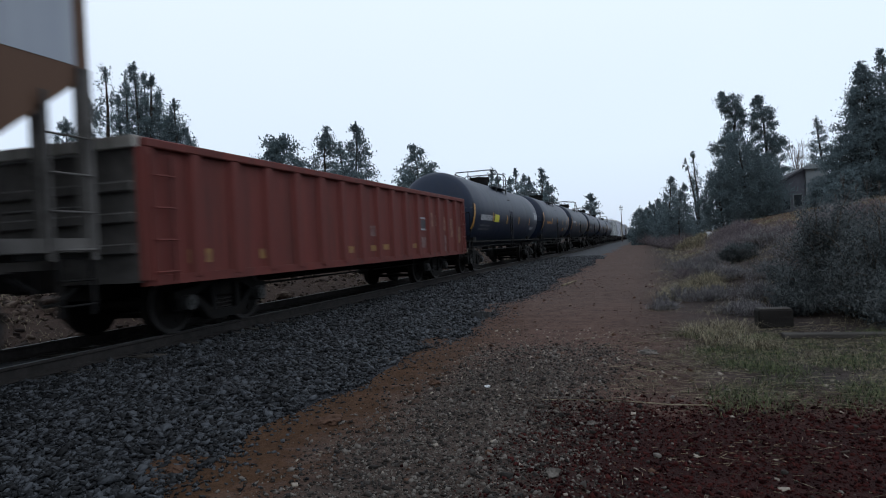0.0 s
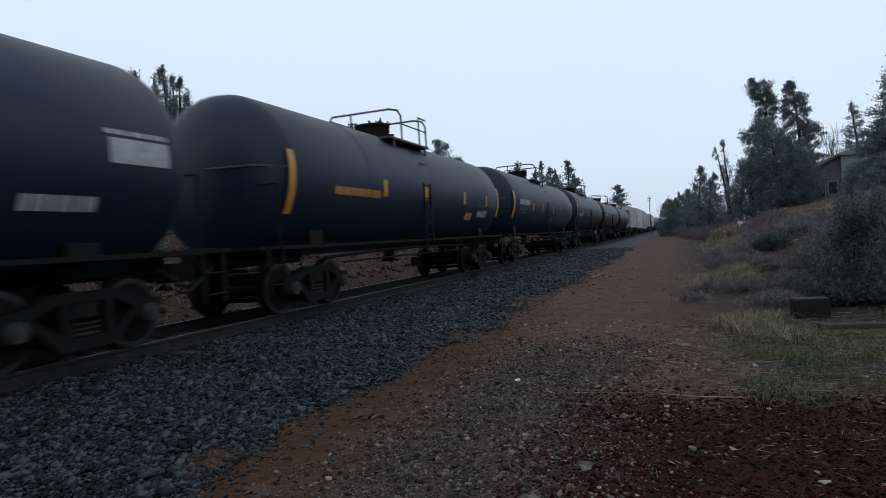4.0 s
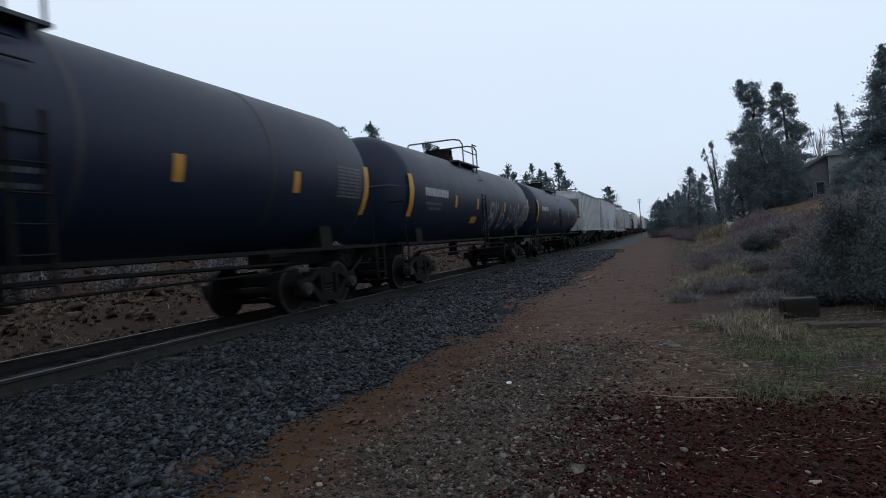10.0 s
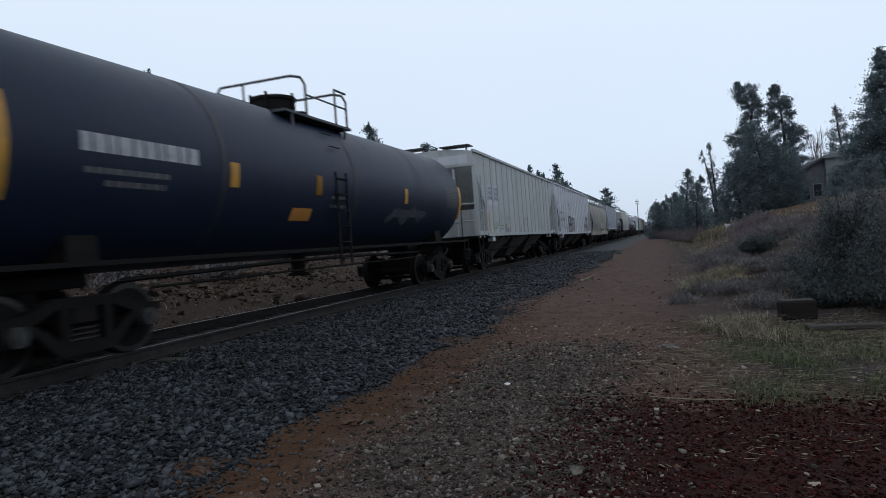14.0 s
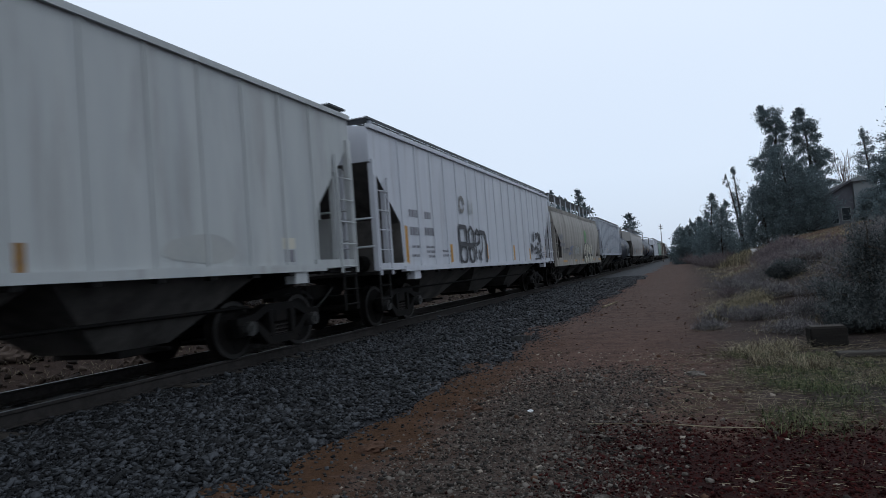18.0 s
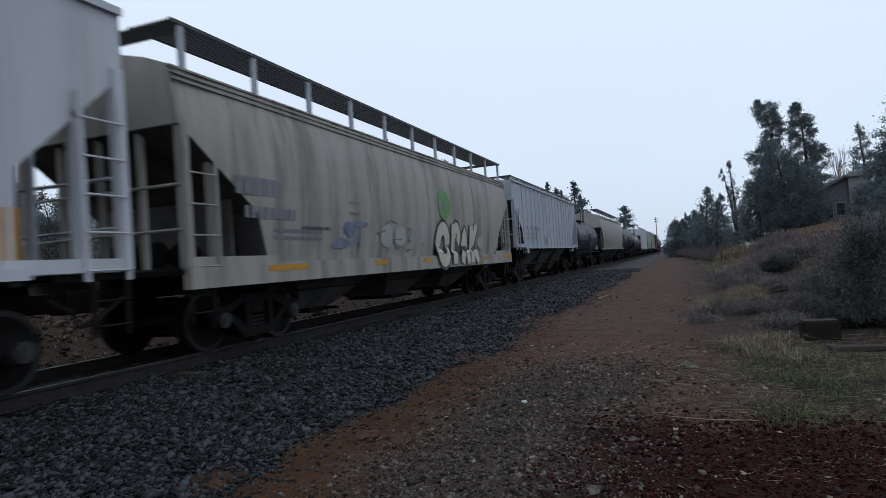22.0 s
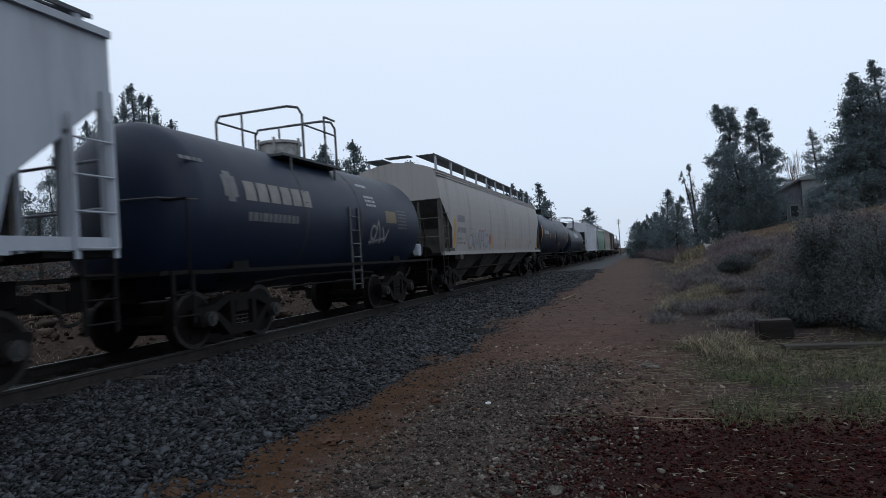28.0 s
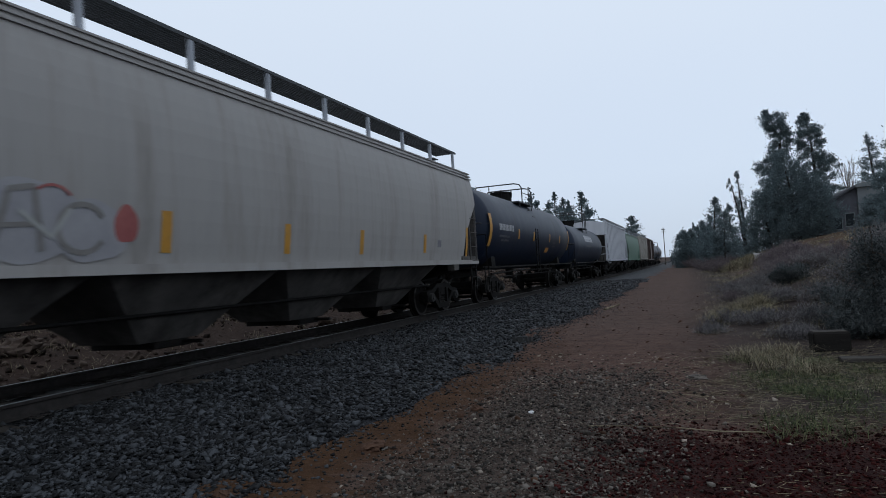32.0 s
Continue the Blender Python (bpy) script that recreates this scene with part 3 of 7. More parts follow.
bx, by = scatter(nb, -2.6, 0.4, 2.4, 22, 1.2)
bs = rng.gamma(1.6, 0.006, nb) + 0.004
tagged(new("earth_clods", stones("earth_clods", bx, by, ground_z(bx, by) + bs * 0.15, bs, CLOD, 0.55)),
       "small brown clods of earth on the trail", "earth", kind="stuff")
nb = 18000
bx, by = scatter(nb, -19, -9.7, 3, 60, 1.5)
bs = rng.gamma(1.2, 0.024, nb) + 0.012
tagged(new("rubble", stones("rubble", bx, by, ground_z(bx, by) + bs * 0.2, bs, ROCK, 0.7, 0.42, True)),
       "brown rock rubble on the cut bank beyond the track", "rubble", kind="stuff")


def boulder(x, y, size, mat=ROCK, label="rough brown boulder on the bank beyond the track", name="boulder", cat="rock", flat=0.7, group=""):
    bm = bmesh.new()
    bmesh.ops.create_icosphere(bm, subdivisions=3, radius=size)
    off = Vector((x * 3.1, y * 1.7, 0))
    for v in bm.verts:
        d = noise.noise(v.co / size * 1.1 + off) * 0.55 + noise.noise(v.co / size * 2.6 + off) * 0.42 + noise.noise(v.co / size * 6 + off) * 0.16
        v.co = v.co * (1 + d)
        v.co.z *= flat
    ob = part(name, bm, mat)
    ob.location = (x, y, float(ground_z(x, y)) + size * flat * 0.35)
    return tagged(ob, label, cat, group)


for k in range(40):
    boulder(float(rng.uniform(-15.5, -10.4)), float(3 + 60 * rng.random() ** 1.4), float(0.12 + 0.26 * rng.random() ** 1.6), group="boulders beyond the track")
boulder(-2.34, 4.25, 0.085, CLOD, "crumbled brown lump of earth on the orange dirt", "earth_clod", "clod", 0.55)
boulder(-1.95, 5.6, 0.05, CLOD, "crumbled brown lump of earth on the orange dirt", "earth_clod", "clod", 0.6)
boulder(-2.75, 3.1, 0.05, CLOD, "dark lump of earth beside the ballast", "earth_clod", "clod", 0.6)
boulder(0.56, 5.55, 0.035, PEBBLE, "pale stone lying in the dry litter", "pale_stone", "stone", 0.5)
boulder(-0.02, 7.2, 0.09, PEBBLE, "flat grey stone lying on the trail", "flat_stone", "stone", 0.3)
boulder(-1.41, 5.48, 0.022, CAR_WHITE, "small white stone on the gravel", "white_stone", "stone", 0.6)
boulder(-0.56, 3.5, 0.045, PEBBLE, "grey stone bedded among red cinders", "grey_stone", "stone", 0.7)
boulder(-0.75, 3.0, 0.05, PEBBLE, "grey stone bedded among red cinders", "grey_stone", "stone", 0.7)
boulder(-0.42, 4.5, 0.03, PEBBLE, "grey stone bedded among red cinders", "grey_stone", "stone", 0.7)

# torn black scrap at the edge of the ballast, and a pale stick
bm = bmesh.new()
for k in range(5):
    x0, y0 = -2.98 + 0.07 * k, 10.62 + 0.05 * math.sin(k * 2.2)
    plate(bm, [(y0, -0.34), (y0 + 0.12, -0.33), (y0 + 0.10, -0.27 + 0.02 * (k % 2)), (y0 + 0.03, -0.25)], x0, x0 + 0.05)
tagged(part("rubber_scrap", bm, RUBBER), "torn scrap of black rubber at the ballast's edge", "scrap")
tagged(part("pale_stick", rod(bmesh.new(), (-2.24, 17.3, -0.31), (-1.98, 18.5, -0.27), 0.03, 0.02), STRAW), "pale bare stick lying on the trail", "stick")

track = tagged(new("railway_track"), "single railway track of steel rails on weathered ties", "railway track", kind="structure")


def rail_outline(x):
    half = [(0.07, -0.18), (0.07, -0.165), (0.012, -0.14), (0.012, -0.045), (0.036, -0.035), (0.036, -0.004)]
    return [(x + a, RAIL + b) for a, b in half] + [(x - a, RAIL + b) for a, b in half[::-1]]


for side in (0.755, -0.755):
    r = part("rail", prism_x(bmesh.new(), rail_outline(XT + side), -60, 700), RAIL_SIDE, track)
    part("rail_head", slab(XT + side - 0.024, XT + side + 0.026, -60, 700, RAIL - 0.004, RAIL), RAIL_HEAD, r, "polished running surface of the rail")
tie_me = meshed("tie", slab(-1.3, 1.3, -0.115, 0.115, -0.33, -0.178, 0.012), TIE_WOOD)
plate_me = meshed("tie_plate", slab(-0.19, 0.19, -0.09, 0.09, -0.18, -0.165, 0.006), RAIL_SIDE)
for k in range(150):
    t = part("tie", tie_me, None, track)
    t.location = (XT + float(rng.uniform(-0.03, 0.03)), -4 + 0.52 * k, RAIL + float(rng.uniform(-0.008, 0.004)))
    for side in (0.755, -0.755):
        if k < 70:
            p = part("tie_plate", plate_me, None, t)
            p.location = (side, 0, 0)
bm = bmesh.new()
for k in range(700):
    y = 74 + 0.52 * k
    box(bm, XT - 1.3, XT + 1.3, y - 0.115, y + 0.115, RAIL - 0.33, RAIL - 0.178)
tagged(part("far_ties", bm, TIE_WOOD, track), kind="stuff")

# ---- plants ----


def cards(centres, spread, per, size, up=0.3, slim=0.45):
    """Small leaf-like triangles thrown round each centre: corners and faces."""
    n = len(centres)
    c = np.repeat(centres, per, 0) + rng.normal(0, 1, (n * per, 3)) * np.repeat(np.broadcast_to(np.asarray(spread), (n, 3)), per, 0)
    d = rng.normal(0, 1, (n * per, 3))
    d[:, 2] += up
    d /= np.linalg.norm(d, axis=1, keepdims=True)
    w = np.cross(d, rng.normal(0, 1, (n * per, 3)))
    w /= np.linalg.norm(w, axis=1, keepdims=True)
    s = size * rng.uniform(0.55, 1.4, (n * per, 1))
    v = np.stack([c - w * s * slim, c + w * s * slim, c + d * s * 1.3], 1).reshape(-1, 3)
    return v, np.arange(len(v)).reshape(-1, 3)


def sticks(segs, n=3):
    """Tapered twigs from rows of (start, end, radius at start, at end)."""
    vs, fs = [], []
    for p, q, r0, r1 in segs:
        p, q = np.asarray(p, dtype=float), np.asarray(q, dtype=float)
        d = (q - p) / (np.linalg.norm(q - p) + 1e-9)
        u = np.cross(d, (0.3, 0.9, 0.2))
        u /= np.linalg.norm(u)
        w = np.cross(d, u)
        b = len(vs)
        for o, r in ((p, r0), (q, r1)):
            for k in range(n):
                a = 2 * math.pi * k / n
                vs.append(o + r * (math.cos(a) * u + math.sin(a) * w))
        for k in range(n):
            fs.append((b + k, b + (k + 1) % n, b + n + (k + 1) % n, b + n + k))
    return np.array(vs), np.array(fs)


def conifer(x, y, h, r, label, name="conifer_tree", mat=NEEDLE, base=0.08, shape=0.9, ragged=0.45, pads=130, per=60, leaf=0.10, lean=0.0,
            tiers=0.0, group="conifers", ground=None, tall=0.62, pad=0.0, outline=None, slim=0.48):
    """A conifer: tapered trunk, limbs that end in pads of needle sprays, gaps between them and an uneven outline.
    outline: rows of (height as a share, sideways shift, half width) where the crown has a shape of its own."""
    z0 = float(ground_z(x, y)) if ground is None else ground
    tree = tagged(new(name), label, "tree", group)
    tree.location = (x, y, z0)
    pad = pad or 0.13 * r + 0.14
    phase = rng.uniform(0, 6.28, 3)

    def crown(u):
        if outline:
            us, cs, rs = zip(*outline)
            return float(np.interp(u, us, cs)), float(np.interp(u, us, rs))
        e = 1.2 * r * max(0.0, 1 - u) ** shape * min(1.0, 0.5 + 3.0 * (u - base))
        if tiers:
            e *= 0.84 + 0.16 * math.sin(u * tiers * 2 * math.pi + phase[0])
        return lean * h * u + 0.10 * r * math.sin(5 * u + phase[1]), e

    spine = [np.array([crown(u)[0], 0, u * h]) for u in (0.0, 0.25, 0.5, 0.75, 0.985)]
    spine[0][2] = -0.15
    radii = (0.020 * h, 0.016 * h, 0.012 * h, 0.007 * h, 0.002 * h)
    part("trunk", mesh_of("trunk", *sticks([(p, q, a, b) for p, q, a, b in zip(spine[:-1], spine[1:], radii[:-1], radii[1:])], 8), BARK), None, tree)
    limbs, cs, sp = [], [], []
    lo = outline[0][0] if outline else base
    most = max(crown(u)[1] for u in np.linspace(lo, 1, 30))
    while len(cs) < pads:
        u = rng.uniform(lo, 1.0)
        c, e = crown(u)
        if rng.random() * most > e + 0.05 * most:
            continue
        a = rng.uniform(0, 2 * math.pi)
        d = e * math.sqrt(rng.uniform(0.12, 1.0)) * (1 - ragged * 0.5 * rng.random())
        if rng.random() < 0.12:
            d = e * rng.uniform(1.0, 1.18)
        size = pad * rng.uniform(0.65, 1.3) * min(1.0, 0.45 + 0.55 * e / (1.6 * pad))
        q = np.array([c + d * math.cos(a), d * math.sin(a), u * h + rng.uniform(-0.3, 0.3) * size])
        limbs.append((np.array([c * 0.9, 0, max(0.1, u * h - 0.35 * d)]), q, 0.0025 * h * (1 - u) + 0.01, 0.006))
        cs.append(q)
        sp.append((0.44 * size, 0.44 * size, 0.44 * size * tall))
    top = np.array([crown(0.97)[0], 0, 0.965 * h])
    for k in range(3):
        cs.append(top - np.array([0, 0, k * 0.55 * pad]))
        sp.append((0.10 * pad * (k + 1), 0.10 * pad * (k + 1), 0.30 * pad))
    part("branchwork", mesh_of("branchwork", *sticks(limbs), BARK), None, tree)["kind"] = "stuff"
    part("crown", mesh_of("crown", *cards(np.array(cs), np.array(sp), per, leaf, 0.7, slim), mat), None, tree)
    return tree


def by_top(a, y, b):
    """Height over the ground of a tree whose top shows at slope b, y metres away."""
    return 0.94 + b * y - float(ground_z(a * y, y))


def put(a, b, y, r, label, **k):
    return conifer(a * y, y, by_top(a, y, b), r, label, **k)


# beyond the track
JL = "dark spiky juniper with gappy crown beyond the track"
PLUME = dict(name="juniper_tree", base=0.0, shape=0.62, ragged=0.5, pads=120, per=80, leaf=0.085, tall=1.5, pad=0.34, slim=0.40, group="junipers beyond the track")
for a, b, y, r in ((-1.115, 0.28, 30, 1.5), (-1.06, 0.32, 31, 1.5), (-1.013, 0.378, 31, 1.5), (-0.985, 0.32, 33, 1.5), (-0.957, 0.35, 32, 1.4), (-0.9346, 0.38, 31, 1.3), (-0.918, 0.35, 32, 1.3), (-0.9025, 0.35, 31, 1.3), (-0.88, 0.31, 32, 1.4), (-0.862, 0.26, 31, 1.3), (-0.8448, 0.295, 31, 1.1), (-0.825, 0.23, 33, 1.1), (-1.16, 0.22, 34, 2.0), (-1.25, 0.19, 24, 1.6), (-1.40, 0.22, 22, 1.7), (-1.55, 0.19, 20, 1.5), (-1.70, 0.21, 19, 1.6), (-1.86, 0.19, 18, 1.5), (-1.32, 0.13, 17, 1.2), (-1.62, 0.13, 15, 1.2)):
    put(a, b + 0.014, y, r, JL, **PLUME)
PINE = dict(name="pine_tree", tall=0.75, leaf=0.15, per=76, ragged=0.5)
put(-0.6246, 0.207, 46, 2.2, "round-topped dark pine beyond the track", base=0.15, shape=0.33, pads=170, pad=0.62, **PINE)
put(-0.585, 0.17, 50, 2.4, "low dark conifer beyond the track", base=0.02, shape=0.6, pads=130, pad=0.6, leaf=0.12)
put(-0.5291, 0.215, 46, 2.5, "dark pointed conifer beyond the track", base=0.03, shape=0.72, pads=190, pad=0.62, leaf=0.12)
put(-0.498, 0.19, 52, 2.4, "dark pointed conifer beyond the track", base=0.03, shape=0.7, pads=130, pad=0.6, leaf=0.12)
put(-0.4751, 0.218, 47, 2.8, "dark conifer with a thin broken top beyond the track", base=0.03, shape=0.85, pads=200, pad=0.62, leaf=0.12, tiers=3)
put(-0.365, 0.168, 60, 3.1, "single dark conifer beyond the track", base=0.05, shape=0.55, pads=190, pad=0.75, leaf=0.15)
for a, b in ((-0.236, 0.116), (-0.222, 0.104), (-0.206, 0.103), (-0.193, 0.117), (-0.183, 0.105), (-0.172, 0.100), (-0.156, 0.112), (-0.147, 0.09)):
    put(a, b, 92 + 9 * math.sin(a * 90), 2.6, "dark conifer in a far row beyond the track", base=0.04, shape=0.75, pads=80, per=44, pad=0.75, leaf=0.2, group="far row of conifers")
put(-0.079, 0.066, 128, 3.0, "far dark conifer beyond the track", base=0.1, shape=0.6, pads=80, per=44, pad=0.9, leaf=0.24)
for k in range(70):
    a = -1.5 + 1.38 * rng.random()
    y = float(rng.uniform(28, 75))
    if a * y > -12.5:
        continue
    put(a, float(rng.uniform(-0.004, 0.02)), y, float(rng.uniform(0.8, 1.5)), "low dry shrub on the flat beyond the track", name="dry_shrub", mat=SAGE, base=0.0, shape=0.4,
        pads=26, per=34, leaf=0.10, group="shrubs beyond the track")

for x, y, s in ((-15.5, 11, 1.0), (-17, 13, 1.3), (-19, 12, 1.5), (-16.5, 16, 1.2), (-18.5, 17, 1.6), (-21, 16, 1.8), (-15.8, 20, 1.1), (-18, 22, 1.5), (-20.5, 21, 1.7), (-16.4, 25, 1.3), (-19, 27, 1.6), (-22, 25, 1.8), (-14.8, 14, 0.8), (-14.5, 18, 0.8)):
    conifer(x, y, s * 1.25, s, "dry shrub on top of the cut beyond the track", name="dry_shrub", mat=SAGE if int(x * 2) % 2 else JUNIPER, base=0.0, shape=0.4, pads=46, per=46, leaf=0.06, group="shrubs beyond the track")

# on the bank
B = dict(group="trees on the bank")
HERO = dict(name="pine_tree", per=125, leaf=0.085, tall=0.8, ragged=0.2, slim=0.5)
put(0.1141, 0.203, 60, 2.8, "tall pine with clumped irregular crown on the bank", pads=250, pad=0.40,
    outline=((0.10, 0.6, 1.3), (0.35, 0.3, 1.25), (0.50, 0.1, 1.15), (0.60, -0.15, 1.15), (0.645, 0.3, 0.62), (0.68, 0.75, 0.62), (0.76, 0.9, 0.85), (0.84, 0.75, 0.78), (0.90, 0.60, 1.10), (0.94, 0.45, 0.95), (0.965, 0.1, 0.4), (1.0, -0.1, 0.1)), **HERO, **B)
put(0.1607, 0.190, 61, 3.2, "tall dark pine with a conical crown on the bank", pads=290, pad=0.42,
    outline=((0.06, 0.1, 1.8), (0.40, 0.25, 1.75), (0.52, 0.5, 1.5), (0.62, 0.45, 1.5), (0.70, 0.25, 1.15), (0.78, 0.35, 1.15), (0.84, 0.2, 0.85), (0.90, 0.1, 0.70), (0.95, 0.0, 0.42), (1.0, 0.0, 0.12)), **HERO, **B)
put(0.134, 0.140, 56, 2.3, "dense dark juniper between two tall pines", name="juniper_tree", base=0.0, shape=0.5, ragged=0.2, pads=330, per=70, pad=0.45, leaf=0.085, tall=1.5, **B)
put(0.160, 0.105, 56, 1.9, "dense dark juniper between two tall pines", name="juniper_tree", base=0.0, shape=0.45, ragged=0.2, pads=240, per=70, pad=0.45, leaf=0.085, tall=1.5, **B)
put(0.106, 0.104, 57, 1.8, "dense dark juniper beside the tall pines", name="juniper_tree", base=0.0, shape=0.5, ragged=0.3, pads=170, per=66, pad=0.42, leaf=0.085, tall=1.5, **B)
put(0.090, 0.078, 58, 1.6, "dark juniper on the bank", name="juniper_tree", base=0.0, shape=0.5, ragged=0.3, pads=120, per=60, pad=0.42, leaf=0.085, tall=1.5, **B)
put(0.0702, 0.120, 62, 1.6, "thin ragged juniper with open crooked top on the bank", name="juniper_tree", pads=64, per=40, pad=0.34, leaf=0.09, tall=1.3, ragged=0.2,
    outline=((0.0, 0.3, 0.9), (0.45, 0.25, 0.75), (0.7, 0.1, 0.55), (0.86, 0.0, 0.28), (1.0, 0.0, 0.06)), **B)
put(0.0606, 0.1115, 62, 1.0, "thin dead-topped juniper beside a ragged one on the bank", name="juniper_tree", pads=26, per=34, pad=0.26, leaf=0.09, tall=1.2, ragged=0.2,
    outline=((0.0, 0.9, 0.4), (0.6, 0.5, 0.2), (0.85, 0.1, 0.25), (0.93, -0.25, 0.25), (1.0, 0.0, 0.05)), **B)
put(0.0359, 0.083, 70, 1.7, "pointed dark conifer on the bank", base=0.0, shape=0.75, ragged=0.35, pads=130, per=56, pad=0.5, leaf=0.11, tall=1.2, **B)
put(0.048, 0.062, 68, 1.6, "low dark conifer on the bank", base=0.0, shape=0.6, ragged=0.35, pads=90, per=50, pad=0.5, leaf=0.11, tall=1.2, **B)
put(0.0565, 0.073, 70, 1.0, "low dark conifer on the bank", base=0.0, shape=0.7, ragged=0.35, pads=60, per=50, pad=0.42, leaf=0.11, tall=1.2, **B)
for a, b in ((-0.014, 0.036), (-0.0082, 0.039), (-0.003, 0.034), (0.002, 0.040), (0.0082, 0.049), (0.014, 0.044), (0.020, 0.050), (0.026, 0.046), (0.031, 0.058)):
    put(a, b, 96 + 12 * math.sin(a * 300), 1.5, "small far conifer at the bend of the trail", base=0.0, shape=0.75, ragged=0.4, pads=60, per=44, pad=0.5, leaf=0.16, tall=1.4, group="small far conifers")
SPRUCE = dict(name="spruce_tree", base=0.0, ragged=0.4, per=84, leaf=0.085, tall=0.6, slim=0.40)
put(0.2345, 0.153, 70, 2.2, "pointed dark spruce beside the house", shape=0.8, pads=230, pad=0.5, tiers=6, **SPRUCE, **B)
put(0.276, 0.185, 44, 2.2, "tall broad spruce beside the house", shape=0.75, pads=260, pad=0.45, tiers=7, **SPRUCE, **B)
put(0.292, 0.222, 43, 2.7, "tall broad spruce beside the house", shape=0.78, pads=330, pad=0.48, tiers=7, **SPRUCE, **B)
put(0.318, 0.232, 43, 3.0, "tall broad spruce beside the house", shape=0.78, pads=360, pad=0.48, tiers=7, **SPRUCE, **B)
put(0.350, 0.205, 44, 2.8, "tall broad spruce beside the house", shape=0.75, pads=300, pad=0.48, tiers=7, **SPRUCE, **B)
put(0.236, 0.062, 50, 1.1, "young spruce in front of the house", shape=0.6, pads=80, pad=0.4, **SPRUCE, **B)
put(0.262, 0.075, 40, 1.0, "young spruce in front of the house", shape=0.7, pads=90, pad=0.4, **SPRUCE, **B)


def bare_tree(x, y, h, label, spread=0.22, name="bare_tree", levels=3, cat="tree", group="", thick=0.012):
    """A leafless tree of forking twigs."""
    segs = []

    def grow(p, d, length, r, left):
        q = p + d * length
        segs.append((p, q, r, r * 0.68))
        if left == 0:
            return
        for _ in range(3 if left > 1 else 4):
            e = d + rng.normal(0, spread, 3)
            e[2] = abs(e[2]) + 0.25
            e /= np.linalg.norm(e)
            grow(p + d * length * rng.uniform(0.55, 1.0), e, length * rng.uniform(0.55, 0.8), r * 0.6, left - 1)

    grow(np.zeros(3), np.array([0.0, 0.0, 1.0]), h * 0.38, thick * h, levels)
    t = tagged(new(name), label, cat, group)
    t.location = (x, y, float(ground_z(x, y)) - 0.05)
    part("branchwork", mesh_of("branchwork", *sticks(segs), TWIG), None, t)["kind"] = "stuff"
    return t


for a, b, y in ((0.2045, 0.130, 62), (0.2105, 0.138, 60), (0.198, 0.11, 63), (0.262, 0.075, 34), (0.275, 0.06, 30), (0.289, 0.07, 31), (0.303, 0.065, 29), (0.252, 0.05, 33)):
    bare_tree(a * y, y, by_top(a, y, b), "bare grey poplar with upright twigs by the house", 0.16, group="bare trees by the house", levels=4, thick=0.008)


def shrub(x, y, w, h, label, mat, name="shrub", n=70, per=14, leaf=0.06, twigs=26, group="", airy=0.0, dead=TWIG):
    """A low bush: twigs spreading from the foot, with leaf sprays along them."""
    t = tagged(new(name), label, "bush", group)
    t.location = (x, y, float(ground_z(x, y)) - 0.03)
    segs, pts = [], []
    for k in range(twigs):
        a, s = rng.uniform(0, 2 * math.pi), rng.random() ** 0.6
        tip = np.array([math.cos(a) * w * s, math.sin(a) * w * s, h * (1 - 0.55 * s * s) * rng.uniform(0.6, 1.08)])
        mid = tip * np.array([0.4, 0.4, 0.55])
        segs += [(np.zeros(3), mid, 0.009 * h + 0.003, 0.006 * h + 0.002), (mid, tip, 0.006 * h + 0.002, 0.002)]
        for f in rng.uniform(0.25 + airy, 1.05, max(2, n // twigs)):
            q = mid + (tip - mid) * (f * 1.6 - 0.6) if f > 0.4 else mid * (f / 0.4)
            pts.append(q + rng.normal(0, 0.07 * w, 3))
    pts = np.array(pts)
    pts[:, 2] = np.maximum(pts[:, 2], 0.03)
    part("twigwork", mesh_of("twigwork", *sticks(segs), dead), None, t)["kind"] = "stuff"
    part("foliage", mesh_of("foliage", *cards(pts, leaf * 1.3, per, leaf * 1.7, 1.1, 0.11), mat), None, t)
    return t


